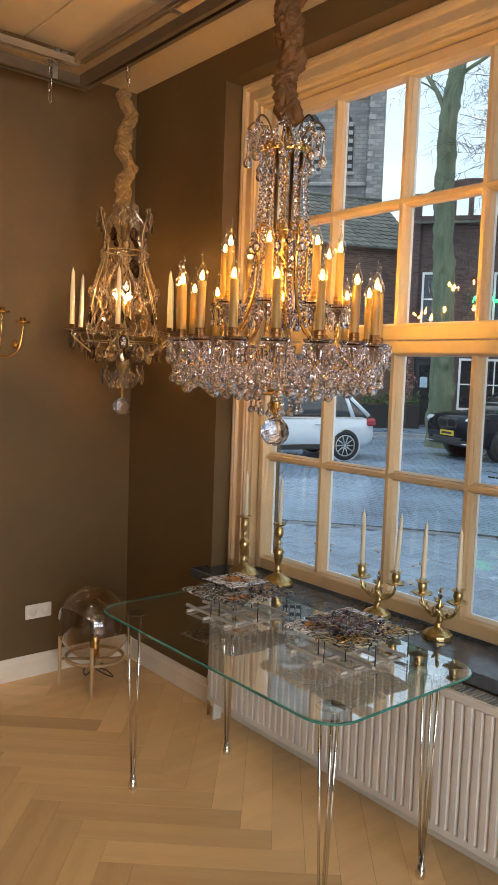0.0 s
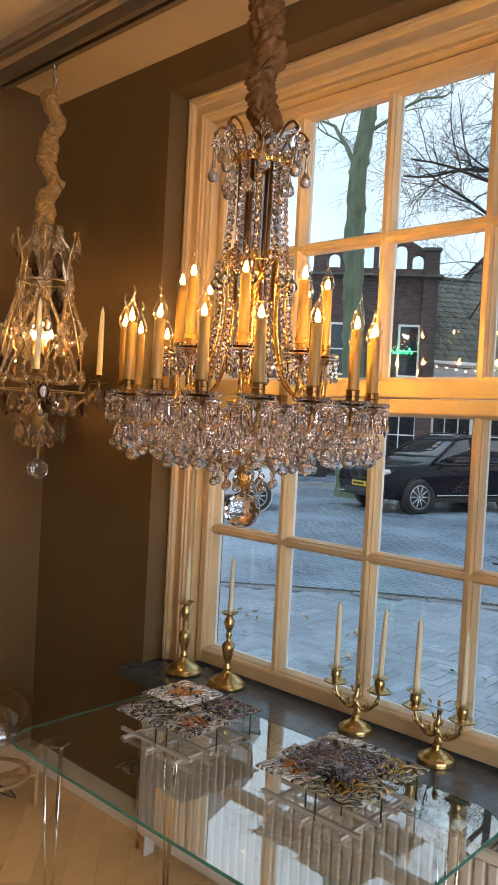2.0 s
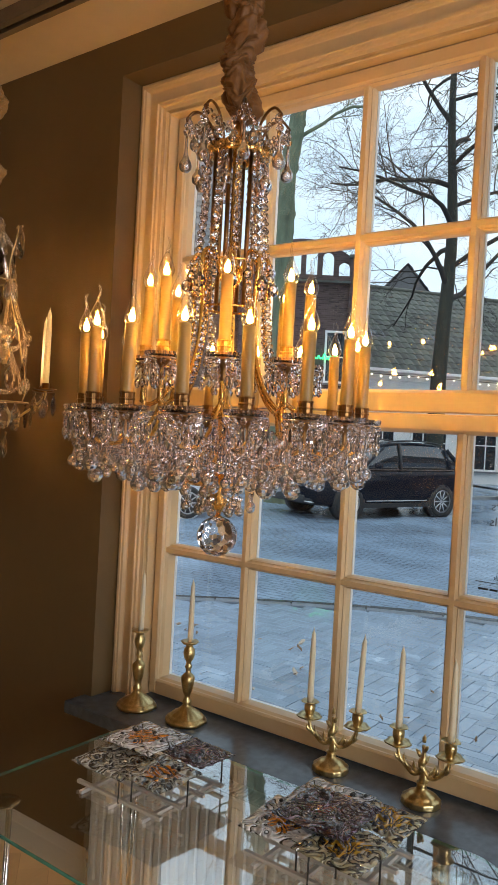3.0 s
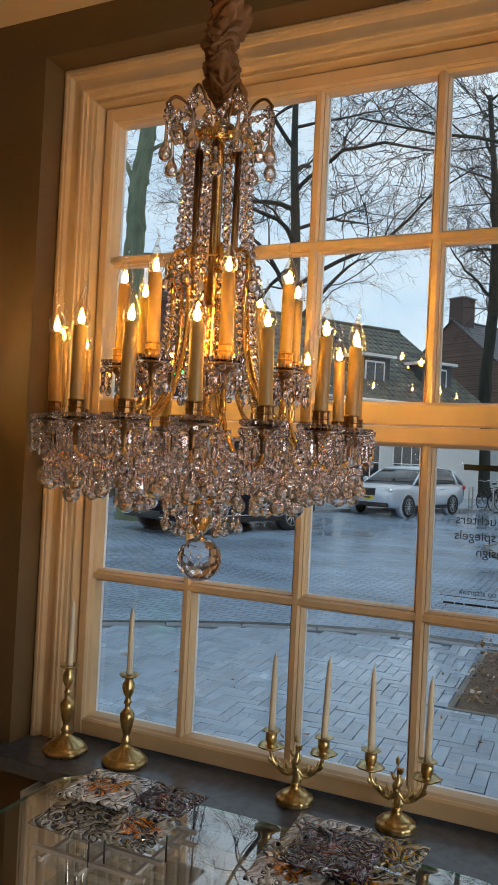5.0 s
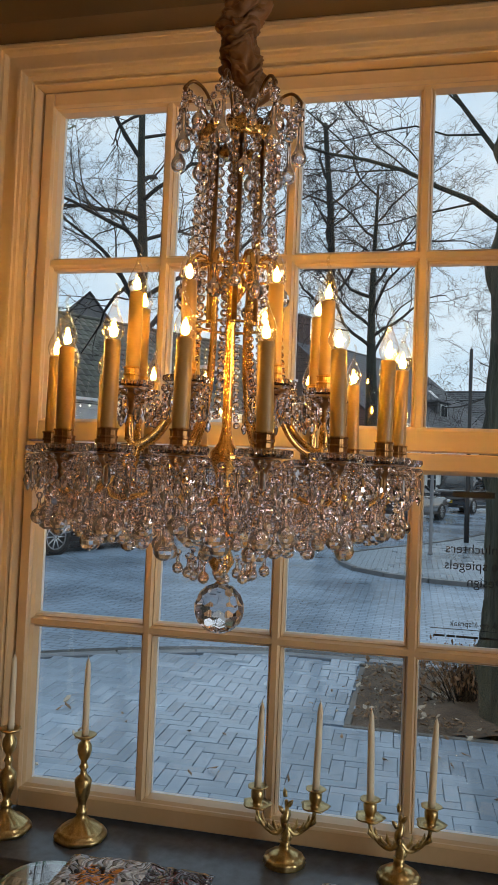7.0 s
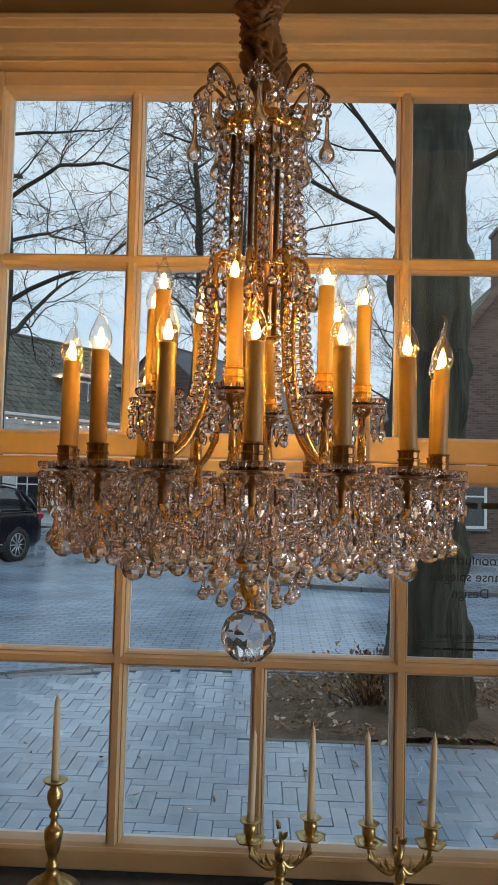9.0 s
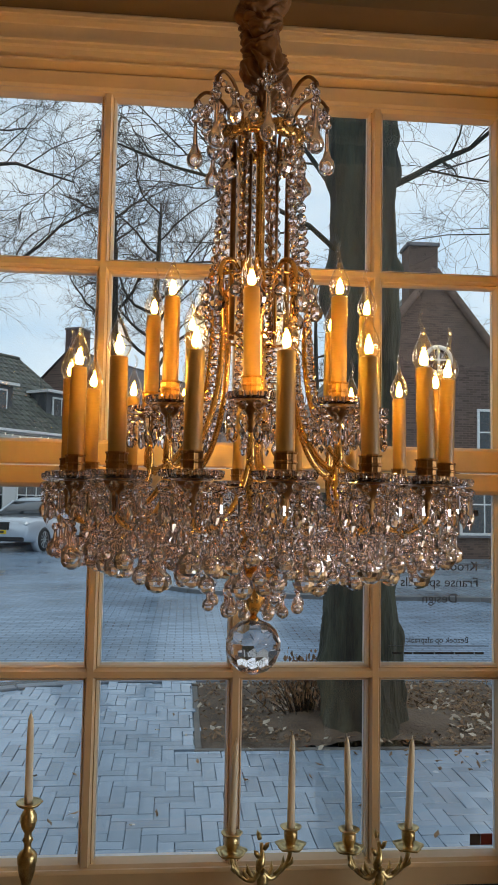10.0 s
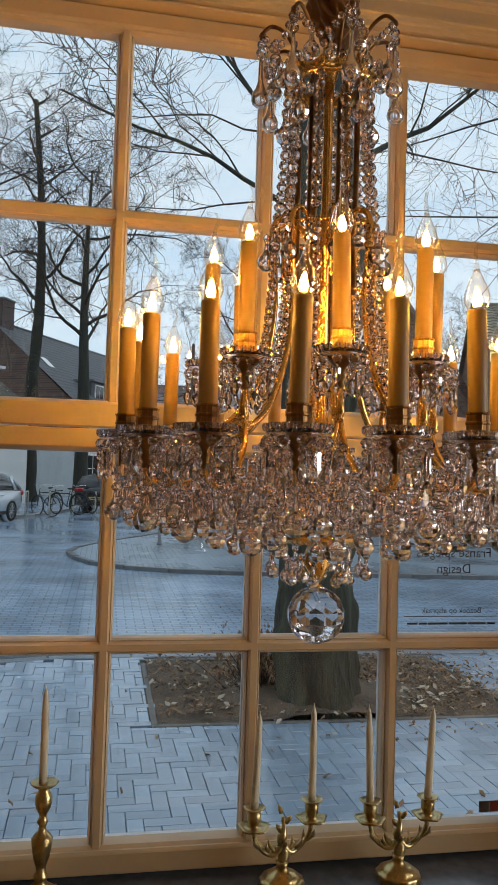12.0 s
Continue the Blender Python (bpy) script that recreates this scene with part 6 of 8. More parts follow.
# ---- trees ----
class Tree:
    def __init__(self, seed, thin=1.0):
        self.q = random.Random(seed)
        self.limb, self.twig = M(), M()
        self.thin = thin

    def grow(self, p, d, length, r, level, droop=0.0, bend=0.17, tip=0.25):
        """One bough from p; returns its points."""
        q = self.q
        n = 8 if level < 2 else 6 if level < 3 else 4
        bend *= 1.0 if level < 2 else 1.25 if level < 3 else 1.6
        pts, rad = [Vector(p)], [r]
        d = Vector(d).normalized()
        for i in range(n):
            d = (d + Vector((q.gauss(0, bend), q.gauss(0, bend), q.gauss(0, bend * 0.8) - droop * (i + 1) / n))).normalized()
            pts.append(pts[-1] + d * length / n)
            rad.append(r * (1 - (1 - tip) * (i + 1) / n))
        sides = 8 if level == 0 else 6 if level == 1 else 4 if level == 2 else 3
        (self.limb if level < 3 else self.twig).tube(pts, rad, sides, cap=False)
        return pts, rad, d

    def branch(self, p, d, length, r, level, deep, droop=0.0, spread=0.9, many=6):
        q = self.q
        pts, rad, dl = self.grow(p, d, length, r, level, droop)
        if level >= deep:
            return
        k = many + 1 if level < 3 else many + 2
        for i in range(k):
            t = 0.22 + 0.78 * (i + q.random()) / k
            f = t * (len(pts) - 1)
            a = min(int(f), len(pts) - 2)
            base = pts[a].lerp(pts[a + 1], f - a)
            ax = (pts[a + 1] - pts[a]).normalized()
            side = ax.orthogonal().normalized()
            side.rotate(Matrix.Rotation(q.uniform(0, 6.283), 3, ax))
            nd = ax * q.uniform(0.45, 0.95) + side * spread * q.uniform(0.6, 1.1) + Vector((0, 0, 0.22 if level < 2 else 0.10))
            rr = rad[a] * q.uniform(0.36, 0.55)
            self.branch(base, nd, length * (q.uniform(0.40, 0.64) if level < 2 else q.uniform(0.30, 0.52)), max(rr, 0.0034 * self.thin), level + 1, deep, droop * 1.2 + (0.03 if level >= 2 else 0), spread, many)


def tree(name, label, base, trunk, r0, seed, boughs, bark, deep=4, thin=1.0, droop=0.03, many=6, flare=1.35, wob=0.04, tip=0.45, rough=0.0):
    """trunk: points of its centre line above the base; boughs: (share of height, yaw, rise, length, radius share)."""
    T = Tree(seed, thin)
    tr = thing(name, label, "tree", pose(base[0], base[1], gz(base[0]) - 0.05))
    line = smooth_path([(0, 0, 0), *trunk], 40 if rough else 7)
    q = T.q
    n = len(line)
    V, F, seg = [], [], 72 if rough else 16
    R = []
    for j, p in enumerate(line):
        t = j / (n - 1)
        rr = r0 * (1 - (1 - tip) * t) * (1 + (flare - 1) * math.exp(-p.z / 0.25))
        R.append(rr)
        for i in range(seg):
            a = 2 * math.pi * i / seg
            k = rr * (1 + wob * 2 * noise.noise((math.cos(a) * 1.5 + seed, math.sin(a) * 1.5, p.z * 1.3)) + wob * noise.noise((math.cos(a) * 5, math.sin(a) * 5 + seed, p.z * 2)) + 0.10 * math.exp(-p.z / 0.2) * math.cos(5 * a))
            if rough:
                wave = 0.5 * noise.noise((p.z * 2.2, seed, a))
                ridge = 1 - 2 * abs(noise.noise((math.cos(a + wave) * 4.5, math.sin(a + wave) * 4.5, p.z * 1.2)))
                knot = max(0, noise.noise((math.cos(a) * 2.2, math.sin(a) * 2.2 + seed, p.z * 2.6)) - 0.22)
                k += rough * ridge + 0.16 * knot
            V.append((p.x + k * math.cos(a), p.y + k * math.sin(a), p.z))
    for j in range(n - 1):
        for i in range(seg):
            F.append((j * seg + i, j * seg + (i + 1) % seg, (j + 1) * seg + (i + 1) % seg, (j + 1) * seg + i))
    tm = M().add(V, F + [tuple((n - 1) * seg + i for i in range(seg))], True)
    for sh, yaw, rise, length, rs in boughs:
        f = sh * (n - 1)
        a = min(int(f), n - 2)
        p = line[a].lerp(line[a + 1], f - a)
        d = (math.cos(radians(yaw)) * math.cos(radians(rise)), math.sin(radians(yaw)) * math.cos(radians(rise)), math.sin(radians(rise)))
        T.branch(p, d, length, (0.45 * R[a] + 0.55 * r0 * (1.1 - 0.6 * sh)) * rs, 1, deep, droop, 0.9, many)
    part("trunk", tm, bark, tr)
    part("limbs", T.limb, (BARK if bark is BIGBARK else bark) if thin <= 1.2 else TWIG, tr)
    tagged(part("twigs", T.twig, TWIG, tr), kind="stuff")
    return tr


def ring_boughs(seed, lo, hi, n, length, rs, rise=(15, 55)):
    q = random.Random(seed)
    return [(lo + (hi - lo) * i / max(1, n - 1), 137.5 * i + q.uniform(-20, 20), q.uniform(*rise), length * q.uniform(0.75, 1.15) * (1.15 - 0.5 * i / n), rs * q.uniform(0.8, 1.1)) for i in range(n)]


# the big tree in the bed
tree("street_tree", "thick dark trunk with bare spreading limbs, in the soil bed", (6.45, 0.92), [(0.0, 0.02, 0.6), (0.01, 0.04, 1.8), (0.02, 0.02, 3.2), (0.05, 0.02, 4.6), (0.1, 0.10, 7.0), (0.2, 0.25, 10.0)], 0.275, 11,
     [(0.57, 98, 18, 2.3, 0.105), (0.61, 66, 50, 2.8, 0.11), (0.64, -85, 30, 2.8, 0.15), (0.67, 105, 40, 3.0, 0.16), (0.72, -60, 35, 3.0, 0.3), (0.78, 80, 20, 3.2, 0.3), (0.84, -120, 25, 3.4, 0.35), (0.90, 100, 60, 3.6, 0.4), (0.95, 0, 60, 3.6, 0.4)], BIGBARK, deep=4, thin=0.9, droop=0.0, many=8, flare=1.35, wob=0.08, tip=0.88, rough=0.022)
# right of it, out of view, with boughs that reach in
tree("street_tree", "bare tree with drooping boughs beside the road", (9.4, -4.6), [(0, 0, 2), (0.1, 0.1, 5), (0.1, 0.2, 9)], 0.26, 23, [(0.70, 92, 2, 4.0, 0.13), (0.76, 110, 12, 4.2, 0.14), (0.82, 78, 10, 4.0, 0.16), (0.88, 60, 25, 4.0, 0.35), (0.9, 200, 50, 3.5, 0.4)], BARK, deep=4, thin=0.8, droop=0.03, many=6)
tree("street_tree", "tall bare tree with mossy green trunk behind the parked cars", (15.9, 11.48), [(0.02, 0.10, 3), (0.05, 0.26, 5.5), (-0.05, 0.22, 8.0), (0.2, 0.08, 10.5), (0.2, 0.1, 14.5)], 0.27, 31,
     [(0.60, 125, 66, 3.2, 0.36), (0.68, -40, 50, 3.4, 0.3), (0.74, 30, 50, 3.6, 0.35), (0.80, -100, 45, 3.6, 0.35), (0.86, 80, 50, 3.6, 0.4), (0.92, 200, 50, 3.6, 0.4), (0.97, -20, 60, 3.5, 0.5)], MOSSB, deep=4, thin=1.2, droop=0.09, many=6, rough=0.03, wob=0.08)
tree("street_tree", "bare wide-crowned tree before the tiled roofs", T6, [(0.0, 0.0, 4), (0.15, -0.1, 8), (0.1, 0.1, 12), (0.3, 0.2, 17)], 0.30, 43, ring_boughs(5, 0.36, 0.97, 16, 5.6, 0.42, (12, 50)), BARK, deep=4, thin=1.6, droop=0.02, many=7, tip=0.15)
tree("street_tree", "pollarded bare tree with a cut-off top", T3, [(0.0, 0.1, 5), (0.1, -0.1, 9), (0.0, 0.0, 13.6), (0.1, 0.45, 18.6)], 0.34, 57, ring_boughs(6, 0.45, 0.80, 7, 4.2, 0.34, (10, 45)) + [(0.70, 100, 62, 2.4, 0.8), (0.80, -70, 40, 3.6, 0.4), (0.86, 95, 55, 1.5, 0.55), (0.91, -80, 45, 1.2, 0.5), (0.95, 60, 40, 1.0, 0.45), (0.985, -95, 60, 0.9, 0.5), (0.99, 100, 35, 0.8, 0.45)], BARK, deep=4, thin=1.9, droop=0.03, many=5, tip=0.30, wob=0.12)
tree("street_tree", "bare many-branched tree before the white houses", T4, [(0.0, 0.0, 5), (0.1, 0.1, 8), (0.0, 0.1, 11), (0.1, 0.0, 15)], 0.33, 61, ring_boughs(7, 0.42, 0.97, 15, 5.6, 0.42, (15, 50)), BARK, deep=4, thin=1.9, droop=0.0, many=7, tip=0.15)
tree("street_tree", "bare tree far across the square", (44, -5.2), [(0, 0, 5), (0.1, 0.1, 9), (0, 0.2, 14)], 0.32, 71, ring_boughs(8, 0.35, 0.97, 13, 6.0, 0.36, (10, 50)), BARK, deep=4, thin=2.2, droop=0.0, many=7, tip=0.15)
tree("street_tree", "bare tree far beside the gabled house", (40, -20), [(0, 0, 4), (0.1, 0.1, 7), (0, 0.2, 10)], 0.30, 83, ring_boughs(9, 0.35, 0.97, 12, 5.0, 0.36, (10, 50)), BARK, deep=4, thin=2.0, droop=0.0, many=7, tip=0.15)
# dried plants by the trunk
DRY = mat("dried_flower_heads", (0.24, 0.13, 0.065), 0.8, spread=0.4, scale=30, island=0.8)
q = random.Random(9)
sh = thing("dried_shrub", "dried brown shrub with papery flower heads in the bed", "shrub", pose(6.75, 1.32, gz(6.7) + 0.03))
stm, hd = M(), M()
for _ in range(120):
    a, rr, h = q.uniform(0, 6.28), abs(q.gauss(0, 0.16)), q.uniform(0.15, 0.48)
    x, y = rr * math.cos(a), rr * 1.5 * math.sin(a)
    stm.tube([(x * 0.4, y * 0.4, 0), (x * 0.8, y * 0.8, h * 0.6), (x * 1.3, y * 1.3, h)], [0.004, 0.003, 0.002], 3)
    for _k in range(7):
        s = q.uniform(0.012, 0.032)
        hd.add([(-s, 0, 0), (0, s * 0.7, 0.006), (s, 0, 0), (0, -s * 0.7, 0.004)], [(0, 1, 2, 3)], False, Matrix.Translation((x * 1.3 + q.gauss(0, 0.03), y * 1.3 + q.gauss(0, 0.03), h + q.gauss(0, 0.035))) @ pose(0, 0, 0, q.uniform(0, 360), q.uniform(0, 360), 0))
part("stems", stm, TWIG, sh)
part("heads", hd, DRY, sh)

# ---- houses ----
REDBR = paved("dark_red_brickwork", (0.088, 0.060, 0.055), 0.21, 0.065, 0.85, gap=0.16, flat=False, dark=1.25, spread=0.35)
BROWNBR = paved("brown_brickwork", (0.125, 0.082, 0.064), 0.21, 0.065, 0.85, gap=0.16, flat=False, dark=1.3, spread=0.35)
GREYBR = paved("weathered_grey_brickwork", (0.27, 0.26, 0.25), 0.6, 0.28, 0.9, gap=0.1, flat=False, dark=0.75, spread=0.25)
PLASTER = mat("white_plaster", (0.68, 0.68, 0.66), 0.8, spread=0.08, scale=2, bump=0.002, bump_scale=50)
GREENT = mat("mossy_green_roof_tile", (0.105, 0.112, 0.090), 0.6, spread=0.3, scale=2, island=0.9, dark=(0.05, 0.052, 0.045))
SLATE = mat("dark_grey_roof_tile", (0.075, 0.078, 0.085), 0.5, spread=0.25, scale=2, island=0.8)
WHITEW = mat("white_window_paint", (0.75, 0.75, 0.73), 0.4, spread=0.04)
DARKG = mat("dark_window_glass", (0.02, 0.025, 0.03), 0.06, spread=0.2, spec=0.8)
TRIMD = mat("black_door_paint", (0.02, 0.022, 0.024), 0.3, spread=0.2)
DARKD = mat("dark_green_door_paint", (0.03, 0.045, 0.04), 0.35, spread=0.15)
LEAD = mat("grey_lead_flashing", (0.16, 0.16, 0.17), 0.6)
STRING = glow("string_light_glow", (1.0, 0.85, 0.62), 9.0)


def roof_slope(m, L, y0, z0, y1, z1, u0=0.0, u1=None, hip0=0.0, hip1=0.0, course=0.34, pitch=0.30):
    """Courses of pantiles from the eave up to the ridge, each lapped over the one below."""
    n = max(3, int(math.hypot(y1 - y0, z1 - z0) / course))
    for k in range(n):
        t0, t1 = k / n, (k + 1) / n
        ya, za, yb, zb = y0 + (y1 - y0) * t0, z0 + (z1 - z0) * t0, y0 + (y1 - y0) * t1, z0 + (z1 - z0) * t1
        ua, ub = u0 + hip0 * t0, (u1 if u1 is not None else L) - hip1 * t0
        cols = max(2, int((ub - ua) / pitch))
        w = (ub - ua) / cols
        for c in range(cols):
            x = ua + w * c
            V = [(x, ya, za + 0.05), (x + w * 0.35, ya, za + 0.085), (x + w * 0.7, ya, za + 0.085), (x + w, ya, za + 0.05), (x, yb, zb + 0.015), (x + w * 0.35, yb, zb + 0.05), (x + w * 0.7, yb, zb + 0.05), (x + w, yb, zb + 0.015), (x, ya, za), (x + w, ya, za)]
            m.add(V, [(0, 1, 5, 4), (1, 2, 6, 5), (2, 3, 7, 6), (8, 9, 3, 2, 1, 0)])


def house_window(parent, x, z, w, h, y=0.0, cols=2, rows=2, name="window"):
    f = M()
    t = 0.07
    for a, b, c, d in ((x, x + t, z, z + h), (x + w - t, x + w, z, z + h), (x + t, x + w - t, z, z + t), (x + t, x + w - t, z + h - t, z + h)):
        f.box(a, y - 0.05, c, b, y + 0.02, d)
    for i in range(1, cols):
        f.box(x + w * i / cols - 0.02, y - 0.035, z + t, x + w * i / cols + 0.02, y + 0.02, z + h - t)
    for i in range(1, rows):
        f.box(x + t, y - 0.034, z + h * i / rows - 0.02, x + w - t, y + 0.019, z + h * i / rows + 0.02)
    wn = part(name, f, WHITEW, parent)
    part("pane", M().box(x + t * 0.5, y - 0.015, z + t * 0.5, x + w - t * 0.5, y - 0.012, z + h - t * 0.5), DARKG, wn)
    part("sill", M().box(x - 0.05, y - 0.10, z - 0.06, x + w + 0.05, y + 0.02, z - 0.002), LEAD, wn)


def house_door(parent, x, w, h, y=0.0, material=None):
    d = part("door", M().box(x, y - 0.03, 0, x + w, y + 0.02, h, b=0.01), material or DARKD, parent)
    part("frame", M().box(x - 0.08, y - 0.05, 0, x - 0.002, y + 0.02, h + 0.08).box(x + w + 0.002, y - 0.05, 0, x + w + 0.08, y + 0.02, h + 0.08).box(x - 0.002, y - 0.05, h + 0.002, x + w + 0.002, y + 0.02, h + 0.08), WHITEW, d)
    part("pane", M().box(x + w * 0.2, y - 0.036, h * 0.5, x + w * 0.8, y - 0.031, h * 0.9), DARKG, d)


def chimney(parent, x, y, z0, z1, w=0.7, d=0.6, material=None):
    c = part("chimney", M().box(x - w / 2, y - d / 2, z0, x + w / 2, y + d / 2, z1), material or REDBR, parent)
    part("cap", M().box(x - w / 2 - 0.06, y - d / 2 - 0.06, z1 + 0.001, x + w / 2 + 0.06, y + d / 2 + 0.06, z1 + 0.12, b=0.02), LEAD, c)


def row_house(name, label, A, B, depth, eave, ridge, wall, tiles, hips=(0, 0), trim=True):
    """A house whose front runs from A (left) to B (right); the ridge lies half-way back."""
    L = math.hypot(B[0] - A[0], B[1] - A[1])
    z0 = gz(min(A[0], B[0])) - 0.1
    h = thing(name, label, "house", pose(A[0], A[1], z0, 0, 0, math.degrees(math.atan2(B[1] - A[1], B[0] - A[0]))))
    eave, ridge = eave - z0, ridge - z0
    w = M()
    w.add([(0, 0, 0), (L, 0, 0), (L, 0, eave), (0, 0, eave), (0, depth, 0), (L, depth, 0), (L, depth, eave), (0, depth, eave)], [(0, 1, 2, 3), (5, 4, 7, 6)])
    for x, hp in ((0, hips[0]), (L, hips[1])):
        if hp:
            w.add([(x, 0, 0), (x, depth, 0), (x, depth, eave), (x, 0, eave)], [(0, 1, 2, 3)])
        else:
            w.add([(x, 0, 0), (x, depth, 0), (x, depth, eave), (x, depth / 2, ridge), (x, 0, eave)], [(0, 1, 2, 3, 4)])
    part("wall", w, wall, h)
    r = M()
    roof_slope(r, L, -0.35, eave - 0.12, depth / 2, ridge, -0.15, L + 0.15, hips[0], hips[1])
    rf = part("roof", r, tiles, h)
    bk = M().add([(-0.15 + hips[0], depth / 2, ridge + 0.02), (L + 0.15 - hips[1], depth / 2, ridge + 0.02), (L + 0.15, depth + 0.35, eave - 0.12), (-0.15, depth + 0.35, eave - 0.12)], [(0, 1, 2, 3)])
    if hips[0]:
        bk.add([(-0.15, -0.35, eave - 0.12), (-0.15 + hips[0], depth / 2, ridge + 0.02), (-0.15, depth + 0.35, eave - 0.12)], [(0, 1, 2)])
    if hips[1]:
        bk.add([(L + 0.15, -0.35, eave - 0.12), (L + 0.15 - hips[1], depth / 2, ridge + 0.02), (L + 0.15, depth + 0.35, eave - 0.12)], [(0, 1, 2)])
    part("back_slope", bk, tiles, rf)
    part("ridge_cap", M().tube([(-0.15 + hips[0], depth / 2, ridge + 0.04), (L + 0.15 - hips[1], depth / 2, ridge + 0.04)], 0.10, 8), tiles, rf)
    if trim:
        part("gutter", M().box(-0.15, -0.46, eave - 0.17, L + 0.15, -0.36, eave - 0.06, b=0.02), WHITEW, h)
        part("fascia", M().box(-0.1, -0.06, eave - 0.42, L + 0.1, -0.004, eave - 0.16), WHITEW, h)
    return h, L, eave, ridge


# brick house with the stepped parapet
h, L, ev, rg = row_house("house", "dark brick house with an arched openwork parapet", (20.55, 16.67), (22.9, 13.3), 7, 7.0, 7.2, REDBR, GREENT, trim=False)
part("parapet", M().box(-0.02, -0.12, ev - 0.15, L + 0.02, 0.12, ev + 0.16), REDBR, h)
pp = M()
N = 26
for k in range(N):
    u0, u1 = L * 0.06 + L * 0.88 * k / N, L * 0.06 + L * 0.88 * (k + 1) / N
    arc = lambda u: ev + 0.42 + 0.72 * max(0, 1 - ((u - L / 2) / (L * 0.44)) ** 2)
    V = [(u0, -0.11, arc(u0)), (u1, -0.11, arc(u1)), (u1, -0.11, arc(u1) + 0.2), (u0, -0.11, arc(u0) + 0.2)]
    V += [(x, 0.11, z) for x, y, z in V]
    pp.add(V, [(0, 1, 2, 3), (7, 6, 5, 4), (3, 2, 6, 7), (0, 4, 5, 1)])
part("arch", pp, REDBR, h)
BAYS = 6
for k in range(BAYS + 1):
    u = L * (0.10 + 0.8 * k / BAYS)
    part("baluster", M().box(u - 0.085, -0.10, ev + 0.161, u + 0.085, 0.10, arc(u) + 0.02), REDBR, h)
    if k == BAYS:
        break
    # round-headed spandrel over each bay
    ua, ub = u + 0.084, u + L * 0.8 / BAYS - 0.084
    uc, ra = (ua + ub) / 2, (ub - ua) / 2
    spring = min(arc(ua), arc(ub)) - ra * 0.85
    sp = M()
    for i in range(10):
        v0, v1 = ua + (ub - ua) * i / 10, ua + (ub - ua) * (i + 1) / 10
        low = lambda v: spring + math.sqrt(max(0, ra * ra - (v - uc) ** 2))
        V = [(v0, -0.095, low(v0)), (v1, -0.095, low(v1)), (v1, -0.095, max(low(v1), arc(v1)) + 0.01), (v0, -0.095, max(low(v0), arc(v0)) + 0.01)]
        V += [(x, 0.095, z) for x, y, z in V]
        sp.add(V, [(0, 1, 2, 3), (7, 6, 5, 4), (0, 4, 5, 1)])
    part("spandrel", sp, REDBR, h)
for u in (0.0, L - 0.5):
    pr = part("pier", M().box(u, -0.16, 0.0, u + 0.5, 0.16, ev + 0.75, b=0.02), REDBR, h)
    part("cap", M().box(u - 0.06, -0.22, ev + 0.751, u + 0.56, 0.22, ev + 0.87, b=0.03), GREENT, pr)
house_window(h, 0.62, 3.5, 0.72, 1.75, cols=1)
house_window(h, 2.9, 3.5, 0.72, 1.75, cols=1)
dr = part("shop_door", M().box(0.550, -0.03, 0, 1.450, 0.02, 2.35, b=0.01), TRIMD, h, "dark painted shop door")
part("frame", M().box(0.460, -0.05, 0, 0.548, 0.02, 2.44).box(1.452, -0.05, 0, 1.540, 0.02, 2.44).box(0.548, -0.05, 2.352, 1.452, 0.02, 2.44), TRIMD, dr)
part("pane", M().box(0.680, -0.036, 1.05, 1.320, -0.031, 2.2), DARKG, dr)
part("poster", M().box(0.720, -0.042, 1.45, 0.960, -0.037, 1.80), mat("pale_blue_poster", (0.42, 0.55, 0.66), 0.5, spread=0.2, scale=12), dr)
part("letter_slot", M().box(1.100, -0.045, 0.72, 1.360, -0.031, 0.79, b=0.006), ALU, dr)
part("knob", M().lathe([(0, 0), (0.03, 0.0), (0.035, 0.02), (0.02, 0.04), (0, 0.045)], 10, pose(1.360, -0.031, 0.98, 90, 0, 0)), ALU, dr)
house_window(h, 1.95, 0.75, 1.7, 1.7, cols=3)
gar = thing("flower_garland", "pink and brown dried flower garland beside the shop door", "garland", pose(20.72, 16.36, gz(20.8), 0, 0, -55))
petals = M()
gq = random.Random(31)
for _ in range(420):
    z = gq.uniform(0.9, 2.75)
    wide = 0.10 + 0.07 * math.sin(z * 5)
    ps = gq.uniform(0.03, 0.07)
    petals.add([(-ps, 0, 0), (0, ps * 0.7, 0.01), (ps, 0, 0), (0, -ps * 0.7, 0.01)], [(0, 1, 2, 3)], False, Matrix.Translation((gq.gauss(0, wide * 0.6), -0.06 - abs(gq.gauss(0, 0.05)), z)) @ pose(0, 0, 0, gq.uniform(0, 360), gq.uniform(0, 360), 0))
part("flowers", petals, mat("dusty_pink_petals", (0.36, 0.17, 0.15), 0.7, spread=0.4, scale=20, island=1.0), gar)
part("stem", M().tube([(0, -0.05, 0.9), (0.02, -0.05, 1.8), (0, -0.05, 2.75)], 0.02, 6), TWIG, gar)
sg = thing("neon_sign", "green glowing neon sign on the brick house", "sign", pose(22.0, 14.3, 4.35, 90, 0, -55))
NEON = glow("green_neon", (0.05, 1.0, 0.25), 2.5)
for k in range(6):
    x = 0.19 * k - 0.5
    part("tube", M().tube(smooth_path([(x, 0.0, 0.1), (x + 0.06, 0.20 if k in (0, 3, 5) else 0.12, 0.1), (x + 0.12, 0.02, 0.1), (x + 0.16, 0.06, 0.1)], 4), 0.022, 6), NEON, sg)

